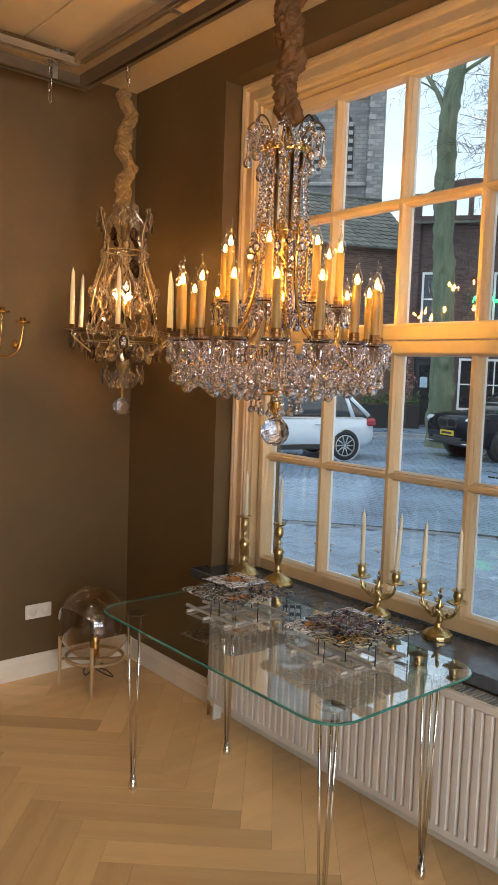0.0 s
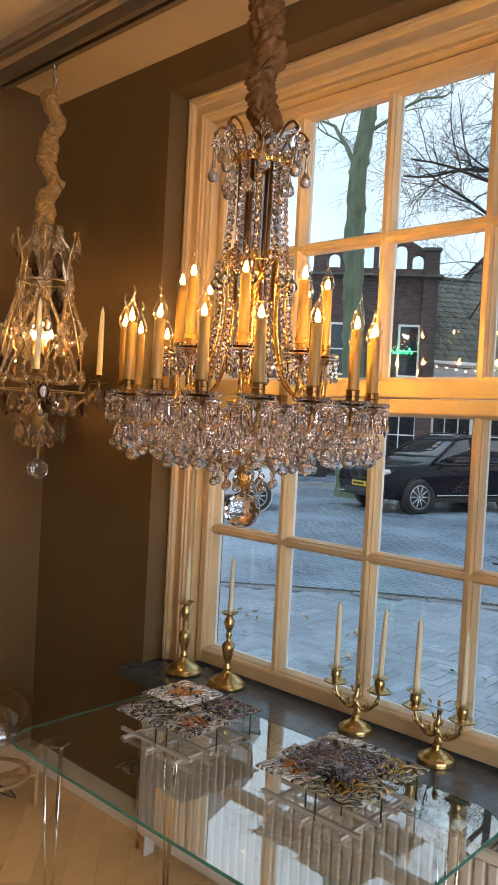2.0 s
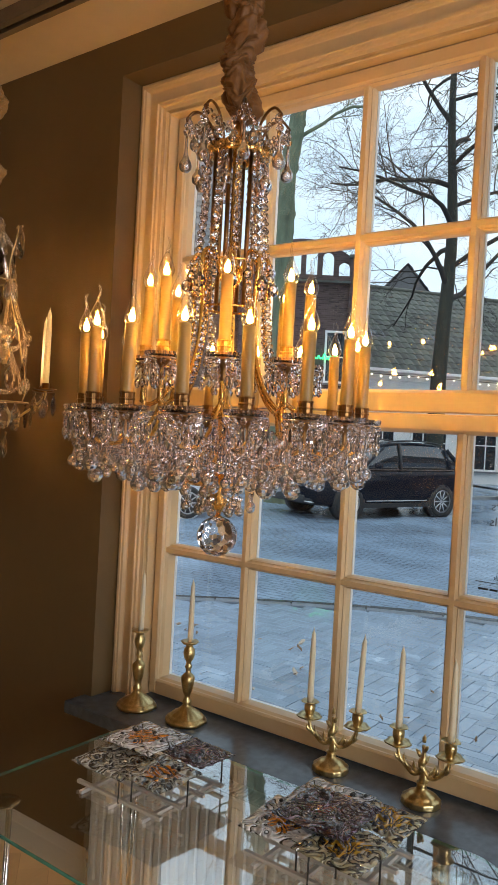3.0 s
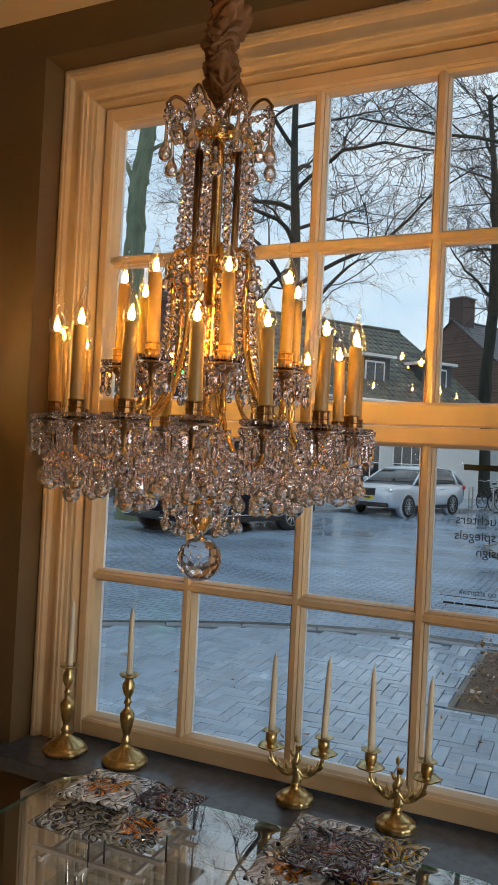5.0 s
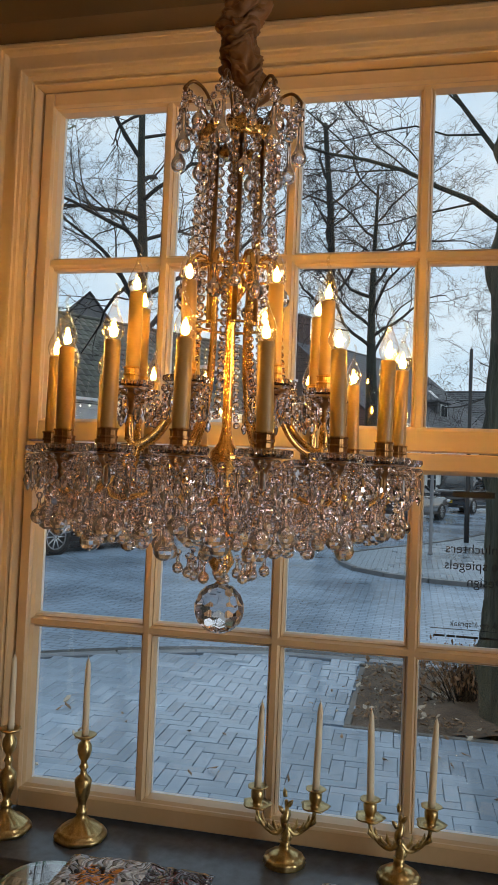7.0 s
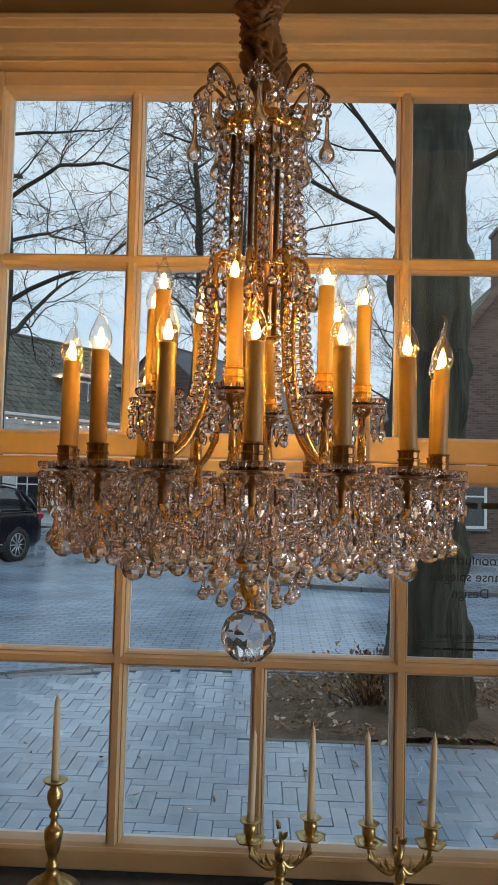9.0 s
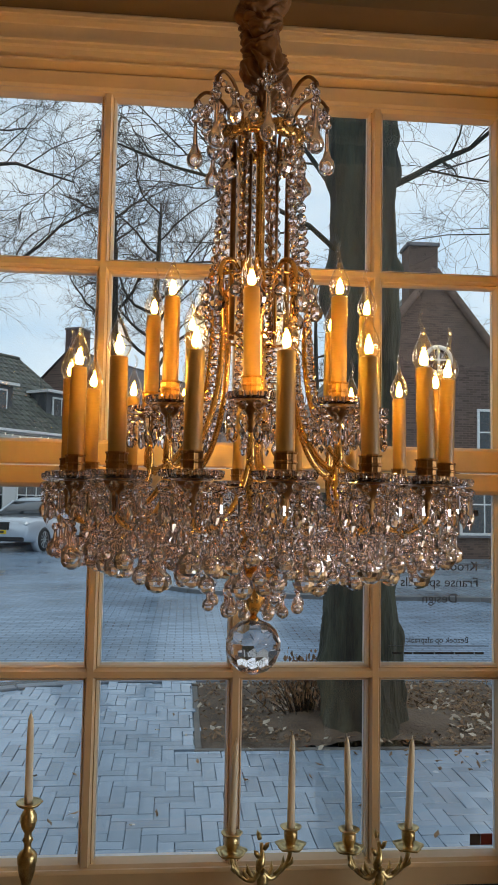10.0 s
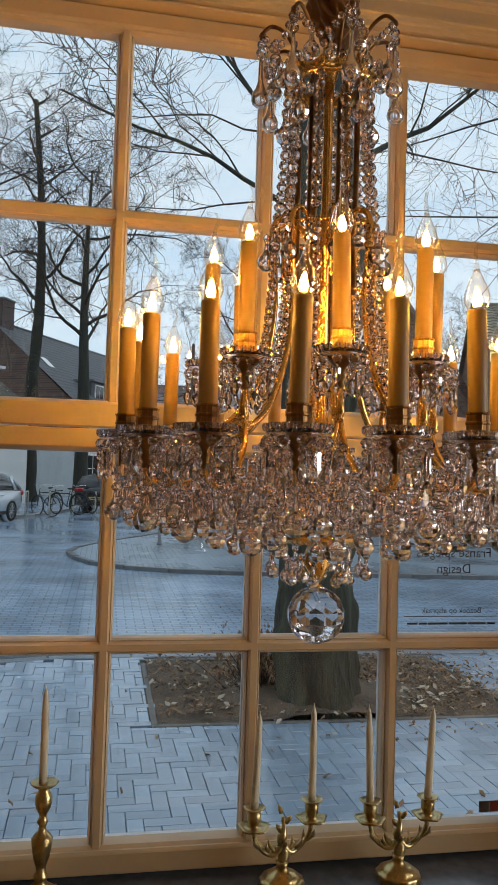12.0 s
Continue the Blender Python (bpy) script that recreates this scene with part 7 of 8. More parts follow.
# house with green roof before the tower
h, L, ev, rg = row_house("house", "low brick house with mossy green tiled roof", (13.6, 20.6), (21.1, 16.75), 7, 6.2, 8.5, BROWNBR, GREENT, trim=False)
house_window(h, 0.6, 0.6, 2.2, 1.9, cols=3)
house_window(h, 3.4, 0.6, 2.0, 1.9, cols=3)
house_window(h, 1.2, 3.2, 1.0, 1.4)
house_window(h, 3.8, 3.2, 1.0, 1.4)

# long low house with tiled roof
h, L, ev, rg = row_house("house", "long low house with mossy tiled roof and skylights", (23.6, 14.2), (34.6, 6.0), 8, 4.35, 7.95, PLASTER, GREENT, hips=(0, 1.6))
for u in (7.6, 11.0):
    d = part("dormer", M().box(u, 0.75, ev + 0.45, u + 1.6, 3.6, ev + 1.75), SLATE, h)
    part("window_frame", M().box(u + 0.3, 0.69, ev + 0.6, u + 1.3, 0.745, ev + 1.6), WHITEW, d)
    part("pane", M().box(u + 0.37, 0.675, ev + 0.68, u + 0.77, 0.687, ev + 1.52).box(u + 0.83, 0.675, ev + 0.68, u + 1.23, 0.687, ev + 1.52), DARKG, d)
    part("roof", M().box(u - 0.15, 0.5, ev + 1.755, u + 1.75, 3.9, ev + 1.87), WHITEW, d)
for u in (0.5, 2.6, 4.7, 6.8, 8.9):
    house_window(h, u, 0.7, 1.5, 1.9, cols=3, rows=2)
for u in (1.6, 4.0):
    sk_ = part("skylight", M().box(-0.45, -0.45, 0, 0.45, 0.45, 0.10, b=0.02), LEAD, h, pos=pose(u, 1.6, ev + 1.45, 38, 0, 0))
    part("pane", M().box(-0.36, -0.36, 0.101, 0.36, 0.36, 0.106), DARKG, sk_)
lights = thing("string_lights", "string of small warm lights under the eaves", "string lights", pose(0, 0, 0))
wire = M()
for k in range(34):
    t = k / 33
    x, y = 23.6 + (33.0 - 23.6) * t - 0.35, 14.2 + (7.2 - 14.2) * t - 0.45
    part("lamp", M().lathe([(0, -0.03), (0.028, 0), (0, 0.03)], 6, Matrix.Translation((x, y, 4.02 + 0.05 * math.sin(k * 1.2)))), STRING, lights)
part("wire", M().tube([(23.25, 13.75, 4.07), (32.65, 6.75, 4.07)], 0.012, 5), BLACKM, lights)

# gable behind
z0 = gz(33) - 0.1
GREYP = mat("grey_weathered_boarding", (0.15, 0.15, 0.155), 0.8, spread=0.15, scale=2)
h = thing("house", "grey gabled house rising behind the long roof", "house", pose(33.55, 20.2, z0, 0, 0, -52))
L, ev, ap = 6.0, 6.8, 10.3
gb = M().add([(0, 0, 0), (L, 0, 0), (L, 0, ev), (L / 2, 0, ap), (0, 0, ev)], [(0, 1, 2, 3, 4)])
gb.add([(0, 0, 0), (0, 9, 0), (0, 9, ev), (0, 0, ev)], [(0, 3, 2, 1)]).add([(L, 0, 0), (L, 9, 0), (L, 9, ev), (L, 0, ev)], [(0, 1, 2, 3)])
part("wall", gb, GREYP, h)
for s_ in (-1, 1):
    n = 12
    rf = M()
    for k in range(n):
        t0, t1 = k / n, (k + 1) / n
        xa, xb = L / 2 + s_ * (L / 2 + 0.2) * (1 - t0), L / 2 + s_ * (L / 2 + 0.2) * (1 - t1)
        za, zb = ev - 0.2 + (ap + 0.1 - ev + 0.2) * t0, ev - 0.2 + (ap + 0.1 - ev + 0.2) * t1
        for c in range(16):
            rf.add([(xa, -0.15 + 0.58 * c, za + 0.07), (xa, -0.15 + 0.58 * c + 0.575, za + 0.07), (xb, -0.15 + 0.58 * c + 0.575, zb + 0.02), (xb, -0.15 + 0.58 * c, zb + 0.02), (xa, -0.15 + 0.58 * c, za), (xa, -0.15 + 0.58 * c + 0.575, za)], [(0, 1, 2, 3), (4, 5, 1, 0)])
    part("roof", rf, SLATE, h)
house_window(h, L / 2 - 0.3, ev + 1.6, 0.6, 0.6, y=-0.03, cols=1, rows=1)

# white houses under the great dark roof
h, L, ev, rg = row_house("house", "white plastered house with a great dark roof", (43.1, 4.15), (57.4, -3.75), 12, 5.3, 10.4, BROWNBR, SLATE)
part("rendered_front", M().box(0.02, -0.03, 0.0, L - 0.02, -0.003, ev - 0.43), PLASTER, h, "white plastered front")
part("rendered_side", M().box(-0.03, 0.0, 0.0, -0.003, 11.9, 3.6), PLASTER, h, "white plastered side")
for u in (0.8, 3.6, 6.4, 9.4):
    house_window(h, u, 0.9, 1.3, 1.6, y=-0.032, cols=2, rows=2)
for u in (2.5, 8.2):
    house_door(h, u, 1.0, 2.2, y=-0.032)
chimney(h, 0.8, 6.0, rg - 1.2, rg + 1.3, 1.1, 1.0)
chimney(h, 15.2, 6.0, rg - 1.2, rg + 0.7, 0.8, 0.8)
for u in (2.8, 9.6):
    d = part("dormer", M().box(u, 1.0, ev + 0.6, u + 1.7, 4.2, ev + 1.9), SLATE, h)
    part("window_frame", M().box(u + 0.35, 0.93, ev + 0.7, u + 1.35, 0.995, ev + 1.75), WHITEW, d)
    part("pane", M().box(u + 0.42, 0.915, ev + 0.78, u + 0.83, 0.927, ev + 1.67).box(u + 0.87, 0.915, ev + 0.78, u + 1.28, 0.927, ev + 1.67), DARKG, d)
    part("roof", M().box(u - 0.15, 0.8, ev + 1.905, u + 1.85, 4.4, ev + 2.02), LEAD, d)
for u in (1.4, 13.0):
    sk_ = part("skylight", M().box(-0.35, -0.5, 0, 0.35, 0.5, 0.10, b=0.02), LEAD, h, pos=pose(u, 3.2, ev + 2.78, 41, 0, 0))
    part("pane", M().box(-0.28, -0.43, 0.101, 0.28, 0.43, 0.106), WHITEW, sk_)
ln = thing("string_lights", "string of small warm lights along the white houses", "string lights", pose(0, 0, 0))
for k in range(30):
    part("lamp", M().lathe([(0, -0.035), (0.03, 0), (0, 0.035)], 6, Matrix.Translation((42.9 + 14.1 * k / 29, 3.3 - 7.8 * k / 29, 5.05 + 0.05 * math.sin(k)))), STRING, ln)
part("wire", M().tube([(42.9, 3.3, 5.1), (57.0, -4.5, 5.1)], 0.012, 5), BLACKM, ln)

# gabled brick house with round window
z0 = gz(21) - 0.1
h = thing("house", "brown brick gabled house with a round window", "house", pose(21.0, -1.3, z0, 0, 0, -90))
L, ev, ap = 6.4, 4.0, 8.1
g = M().add([(0, 0, 0), (L, 0, 0), (L, 0, ev), (L * 0.5, 0, ap), (0, 0, ev)], [(0, 1, 2, 3, 4)])
g.add([(0, 0, 0), (0, 9, 0), (0, 9, ev), (0, 0, ev)], [(0, 3, 2, 1)]).add([(L, 0, 0), (L, 9, 0), (L, 9, ev), (L, 0, ev)], [(0, 1, 2, 3)]).add([(0, 9, 0), (L, 9, 0), (L, 9, ev), (L * 0.5, 9, ap), (0, 9, ev)], [(4, 3, 2, 1, 0)])
part("wall", g, BROWNBR, h)
rf = M()
for s in (0, 1):
    e0 = (-0.2 if s == 0 else L + 0.2)
    n = 12
    for k in range(n):
        t0, t1 = k / n, (k + 1) / n
        xa, xb = e0 + (L / 2 - e0) * t0, e0 + (L / 2 - e0) * t1
        za, zb = ev - 0.25 + (ap + 0.1 - ev + 0.25) * t0, ev - 0.25 + (ap + 0.1 - ev + 0.25) * t1
        for c in range(24):
            y0_, y1_ = 0.3 + 9 * c / 24, 0.3 + 9 * (c + 1) / 24
            rf.add([(xa, y0_, za + 0.06), (xa, y1_, za + 0.06), (xb, y1_, zb + 0.02), (xb, y0_, zb + 0.02), (xa, y0_, za), (xa, y1_, za)], [(0, 1, 2, 3), (4, 5, 1, 0)])
part("roof", rf, GREENT, h)
cop = M()
for s in (-1, 1):
    cop.tube([(L / 2 + s * (L / 2 + 0.1), -0.02, ev - 0.05), (L / 2, -0.02, ap + 0.08)], 0.14, 4)
part("coping", cop, BROWNBR, h)
chimney(h, 3.05, 0.9, ap - 1.0, ap + 0.95, 0.85, 0.7, BROWNBR)
rw = part("round_window", M().lathe([(0.30, -0.06), (0.42, -0.06), (0.42, 0.02), (0.30, 0.02), (0.30, -0.06)], 28, pose(3.3, 0, 5.65, 90, 0, 0)), WHITEW, h)
part("pane", M().lathe([(0.0, 0.0), (0.31, 0.0), (0.31, 0.01), (0.0, 0.01)], 24, pose(3.3, -0.01, 5.65, 90, 0, 0)), DARKG, rw)
part("cross", M().box(3.3 - 0.30, -0.05, 5.65 - 0.025, 3.3 + 0.30, -0.022, 5.65 + 0.025).box(3.3 - 0.025, -0.0495, 5.35, 3.3 + 0.025, -0.0225, 5.95), WHITEW, rw)
house_window(h, 0.8, 0.8, 1.4, 1.7)
house_window(h, 3.9, 0.8, 1.4, 1.7)
house_window(h, 4.4, 3.0, 0.9, 1.3)
h, L, ev, rg = row_house("house", "brick house with a low green tiled roof", (19.8, -7.7), (17.0, -15.5), 8, 5.6, 7.6, BROWNBR, GREENT)
house_window(h, 0.7, 0.8, 1.4, 1.7)
house_window(h, 3.0, 0.8, 1.4, 1.7)
house_window(h, 0.9, 3.4, 1.0, 1.4)
h, L, ev, rg = row_house("house", "far brick house at the end of the street", (62, 2), (58, -24), 10, 5.5, 9.5, BROWNBR, SLATE)
for u in (2, 6, 10, 14, 18):
    house_window(h, u, 0.9, 1.6, 1.7)
h, L, ev, rg = row_house("house", "far row of brick houses beyond the square", (30, 44), (44, 24), 10, 5.5, 9.0, BROWNBR, SLATE)

# church tower
z0 = gz(45)
tw = thing("church_tower", "weathered grey stone church tower with louvred openings", "tower", pose(38.8, 46.9, z0, 0, 0, -47))
W, H = 9.4, 27.0
PALEST = mat("pale_tower_stone", (0.34, 0.33, 0.31), 0.85, spread=0.2, scale=2)
part("wall", M().box(0, 0, 0, W, 9, H, b=0.05), GREYBR, tw)
for u in (-0.5, W - 0.6):
    bt = part("buttress", M().box(u, -0.6, 0, u + 1.2, -0.004, 23.4, b=0.05), GREYBR, tw)
    part("cap", M().add([(u - 0.1, -0.7, 23.4), (u + 1.3, -0.7, 23.4), (u + 1.3, 0.1, 23.4), (u - 0.1, 0.1, 23.4), (u + 0.6, -0.3, 24.7)], [(0, 1, 4), (1, 2, 4), (2, 3, 4), (3, 0, 4)]), PALEST, bt)
    for k in range(16):
        part("quoin", M().box(u - 0.03, -0.63, 9.0 + 0.9 * k, u + (0.5 if k % 2 else 0.34), -0.601, 9.38 + 0.9 * k), PALEST, bt)
for z in (7.5, 12.5, 15.9, 22.4):
    part("string_course", M().box(0.71, -0.35, z, W - 0.61, -0.006, z + 0.3, b=0.08), PALEST, tw)
for u in (1.5, 3.7, 6.2):
    o = part("opening", M().poly([(0, 0), (1.5, 0), (1.5, 3.4), (1.25, 4.0), (0.75, 4.45), (0.25, 4.0), (0, 3.4)], 0.1, Matrix.Translation((u, -0.005, 17.0)) @ Matrix.Rotation(radians(90), 4, "X")), BLACKM, tw)
    for k in range(6):
        for c in range(3):
            part("block", M().box(u + 0.1 + 0.5 * c, -0.26, 17.25 + 0.62 * k, u + 0.42 + 0.5 * c, -0.106, 17.55 + 0.62 * k), PALEST, o)
    for c in range(2):
        part("mullion", M().box(u + 0.45 + 0.5 * c, -0.22, 17.0, u + 0.55 + 0.5 * c, -0.107, 20.6), GREYBR, o)
    part("sill", M().box(u - 0.1, -0.3, 16.75, u + 1.6, -0.007, 16.98), PALEST, o)
for u in (2.3, 5.6):
    o = part("opening", M().poly([(0, 0), (0.9, 0), (0.9, 1.9), (0.45, 2.5), (0, 1.9)], 0.1, Matrix.Translation((u, -0.005, 9.2)) @ Matrix.Rotation(radians(90), 4, "X")), BLACKM, tw)
    part("sill", M().box(u - 0.1, -0.3, 8.98, u + 1.0, -0.007, 9.18), PALEST, o)
part("roof", M().add([(-0.3, -0.3, H), (W + 0.3, -0.3, H), (W + 0.3, 9.3, H), (-0.3, 9.3, H), (W / 2, 4.5, H + 8)], [(0, 1, 4), (1, 2, 4), (2, 3, 4), (3, 0, 4)]), SLATE, tw)

# ---- cars ----
TYRE = mat("tyre_rubber", (0.018, 0.018, 0.018), 0.75, spread=0.2)
RIM = mat("alloy_rim", (0.55, 0.56, 0.58), 0.3, 0.9, spread=0.1)
CARGLASS = mat("car_window_glass", (0.015, 0.02, 0.025), 0.05, spread=0.2, spec=0.9)
TRIM = mat("black_car_trim", (0.015, 0.015, 0.016), 0.5)
LAMPW = mat("headlight_glass", (0.60, 0.62, 0.64), 0.1, 0.3, spec=0.9)
LAMPR = mat("tail_light_red", (0.35, 0.015, 0.02), 0.15, spec=0.8)
PLATE = mat("yellow_number_plate", (0.75, 0.50, 0.02), 0.45, spread=0.05)


def wheel_parts(car, x, y, r, w, out):
    """A wheel with tyre and spoked rim; out: +1 where the outer face looks to +y."""
    mm = Matrix.Translation((x, y, r)) @ Matrix.Rotation(radians(-90 * out), 4, "X")
    wh = part("wheel", M().lathe([(r * 0.16, -w / 2), (r * 0.16, w * 0.30), (r * 0.08, w * 0.36), (0, w * 0.36)], 16, mm), RIM, car)
    part("tyre", M().lathe([(r * 0.74, -w / 2), (r * 0.94, -w / 2), (r, -w * 0.32), (r, w * 0.32), (r * 0.94, w / 2), (r * 0.76, w / 2), (r * 0.72, w * 0.4), (r * 0.72, -w * 0.4), (r * 0.74, -w / 2)], 32, mm), TYRE, wh)
    part("rim", M().lathe([(r * 0.66, w * 0.42), (r * 0.745, w * 0.44), (r * 0.745, w * 0.36), (r * 0.66, w * 0.30), (r * 0.66, w * 0.42)], 32, mm), RIM, wh)
    for k in range(10):
        a = 2 * math.pi * k / 10
        part("spoke", M().tube([(r * 0.14 * math.cos(a), r * 0.14 * math.sin(a), w * 0.33), (r * 0.68 * math.cos(a), r * 0.68 * math.sin(a), w * 0.38)], [r * 0.05, r * 0.04], 5, mm), RIM, wh)
    part("hub_well", M().lathe([(0, w * 0.05), (r * 0.70, w * 0.05), (r * 0.70, w * 0.02), (0, w * 0.02)], 20, mm), BLACKM, wh)


def loft(m, stations, smooth=True):
    """Rings of equal length joined along their order, closed at both ends."""
    n = len(stations[0])
    V = [p for s in stations for p in s]
    F = []
    for j in range(len(stations) - 1):
        for i in range(n):
            k = (i + 1) % n
            F.append((j * n + i, (j + 1) * n + i, (j + 1) * n + k, j * n + k))
    F += [tuple(range(n)), tuple((len(stations) - 1) * n + i for i in range(n))[::-1]]
    return m.add(V, F, smooth)


def car(label, at, heading, paint, L, Wd, belt, top, bonnet, wb, wr, shape, rear_plate=True):
    """x runs forward from the middle; shape: roof outline (x, z) from the windscreen's foot to the tail."""
    c = thing("car", label, "car", pose(at[0], at[1], gz(at[0]) + 0.004, 0, -math.degrees(math.atan(G1 * math.cos(radians(heading)))), heading))
    hw = Wd / 2
    body = M()
    outline = [(L / 2, 0.42, 0.86, bonnet - 0.16), (L / 2 - 0.10, 0.30, 0.93, bonnet - 0.06), (L / 2 - 0.45, 0.26, 0.985, bonnet), (shape[0][0] + 0.3, 0.25, 1.0, belt - 0.03), (shape[0][0], 0.25, 1.0, belt), (0, 0.25, 1.0, belt + 0.01), (-L / 2 + 0.75, 0.25, 1.0, belt + 0.03), (-L / 2 + 0.22, 0.27, 0.98, belt + 0.03), (-L / 2 + 0.05, 0.32, 0.94, belt - 0.02), (-L / 2, 0.42, 0.88, belt - 0.22)]
    st = []
    for x, zb, k, zt in outline:
        w = hw * k
        zm = zb + (zt - zb) * 0.45
        st.append([(x, -w * 0.90, zb), (x, w * 0.90, zb), (x, w * 0.985, zb + 0.10), (x, w, zm), (x, w * 0.985, zt - 0.09), (x, w * 0.90, zt - 0.015), (x, w * 0.5, zt + 0.015), (x, -w * 0.5, zt + 0.015), (x, -w * 0.90, zt - 0.015), (x, -w * 0.985, zt - 0.09), (x, -w, zm), (x, -w * 0.985, zb + 0.10)])
    loft(body, st)
    bd = part("body", body, paint, c)
    gh = M()
    st = []
    for k, (x, z) in enumerate(shape):
        zb = belt - 0.02
        t = (z - belt) / max(0.01, top - belt)
        w0, w1 = hw * 0.93, hw * (0.93 - 0.20 * max(0.0, t))
        z = max(z, zb + 0.03)
        st.append([(x, -w0, zb), (x, w0, zb), (x, (w0 + w1) / 2, (zb + z) / 2), (x, w1, z - 0.04 * max(t, 0)), (x, w1 * 0.86, z), (x, -w1 * 0.86, z), (x, -w1, z - 0.04 * max(t, 0)), (x, -(w0 + w1) / 2, (zb + z) / 2)])
    loft(gh, st)
    part("cabin_glass", gh, CARGLASS, c)
    rf = M()
    flat = [s for s in shape if s[1] > top - 0.16]
    st = []
    for x, z in flat:
        w1 = hw * 0.74
        st.append([(x, -w1, z - 0.035), (x, w1, z - 0.035), (x, w1 * 0.92, z + 0.012), (x, w1 * 0.4, z + 0.022), (x, -w1 * 0.4, z + 0.022), (x, -w1 * 0.92, z + 0.012)])
    loft(rf, st)
    part("roof", rf, paint, c)
    tailx = shape[-1][0]
    for s in (-1, 1):
        pil = lambda x0, z0_, x1, z1_, r: part("pillar", M().tube([(x0, s * hw * 0.935, z0_), (x1, s * hw * 0.75, z1_)], r, 6), paint, c)
        pil(shape[0][0], belt, flat[0][0], flat[0][1] - 0.02, 0.035)
        pil(tailx + 0.06, belt + 0.02, flat[-1][0], flat[-1][1] - 0.02, 0.045)
        pil(tailx + 0.42, belt, flat[-1][0] + 0.1, flat[-1][1] - 0.02, 0.05)
        part("door_pillar", M().tube([(-0.12, s * hw * 0.94, belt), (-0.18, s * hw * 0.76, top - 0.03)], 0.032, 6), TRIM, c)
        mr = part("mirror", M().lathe([(0, -0.11), (0.055, -0.09), (0.075, 0), (0.055, 0.09), (0, 0.11)], 10, Matrix.Translation((shape[0][0] - 0.32, s * (hw + 0.09), belt + 0.09)) @ Matrix.Rotation(radians(90), 4, "X")), paint, c)
        part("sill_trim", M().box(-wb / 2 + wr, s * hw * 0.985 - 0.02, 0.23, wb / 2 - wr, s * hw * 0.985 + 0.012, 0.33, b=0.01), TRIM, c)
        part("window_line", M().box(tailx + 0.2, s * hw * 0.945 - 0.008, belt - 0.012, shape[0][0] - 0.2, s * hw * 0.945 + 0.012, belt + 0.008), CHROME, c)
        for xh in (0.30, -0.75):
            part("door_handle", M().box(xh, s * hw - 0.01, belt - 0.15, xh + 0.19, s * hw + 0.022, belt - 0.115, b=0.01), paint, c)
        part("headlight", M().box(L / 2 - 0.34, s * hw * 0.80 - 0.17, bonnet - 0.22, L / 2 - 0.012, s * hw * 0.80 + 0.12, bonnet - 0.09, b=0.05), LAMPW, c)
        part("tail_light", M().box(-L / 2 + 0.0, s * hw * 0.80 - 0.20, belt - 0.18, -L / 2 + 0.22, s * hw * 0.80 + 0.175, belt - 0.02, b=0.04), LAMPR, c)
        for x in (-wb / 2, wb / 2):
            part("wheel_arch", M().lathe([(wr * 1.02, -0.11), (wr * 1.17, -0.11), (wr * 1.17, 0.085), (wr * 1.02, 0.085), (wr * 1.02, -0.11)], 28, Matrix.Translation((x, s * (hw - 0.095), wr + 0.01)) @ Matrix.Rotation(radians(-90 * s), 4, "X")), TRIM if top > 1.55 else paint, c)
            part("arch_well", M().lathe([(0, -0.05), (wr * 1.05, -0.05), (wr * 1.05, 0.092), (0, 0.092)], 28, Matrix.Translation((x, s * (hw - 0.095), wr + 0.01)) @ Matrix.Rotation(radians(-90 * s), 4, "X")), BLACKM, c)
            wheel_parts(c, x, s * (hw - 0.075), wr, 0.21, s)
    for x, s in ((L / 2, 1), (-L / 2, -1)):
        part("number_plate", M().box(x - 0.012 if s > 0 else x - 0.018, -0.26, 0.50, x + 0.018 if s > 0 else x + 0.012, 0.26, 0.61, b=0.004), PLATE, c)
        part("plate_bar", M().box(x + 0.020 if s > 0 else x - 0.024, -0.19, 0.535, x + 0.024 if s > 0 else x - 0.020, 0.19, 0.578), TRIM, c)
        part("bumper_trim", M().box(x - 0.16 if s > 0 else x - 0.005, -hw * 0.82, 0.30, x + 0.005 if s > 0 else x + 0.16, hw * 0.82, 0.46, b=0.04), TRIM, c)
    gr = part("grille", M().box(L / 2 - 0.06, -0.36, bonnet - 0.34, L / 2 + 0.012, 0.36, bonnet - 0.11, b=0.03), TRIM, c)
    if top > 1.55:
        for sx in (-1, 1):
            ring = [(L / 2 + 0.016, sx * (0.17 + 0.14 * math.cos(q)), bonnet - 0.225 + 0.10 * math.sin(q)) for q in [2 * math.pi * i / 24 for i in range(25)]]
            part("grille_frame", M().tube(ring, 0.008, 6, cap=False), TRIM, gr)
            for k in range(7):
                y = sx * (0.065 + 0.035 * k)
                part("grille_slat", M().box(L / 2 + 0.012, y - 0.006, bonnet - 0.29, L / 2 + 0.022, y + 0.006, bonnet - 0.16), TRIM, gr)
        part("lower_intake", M().box(L / 2 - 0.03, -0.55, 0.36, L / 2 + 0.016, 0.55, 0.48, b=0.02), BLACKM, c)
        for sx in (-1, 1):
            part("bumper_strip", M().box(L / 2 - 0.05, sx * 0.68 - 0.14, 0.34, L / 2 + 0.012, sx * 0.68 + 0.14, 0.37, b=0.01), CHROME, c)
            part("roof_rail", M().tube(smooth_path([(0.20, sx * hw * 0.70, top - 0.06), (0.0, sx * hw * 0.71, top + 0.02), (-0.8, sx * hw * 0.71, top + 0.045), (-1.5, sx * hw * 0.70, top - 0.02)], 4), 0.018, 6), TRIM, c)
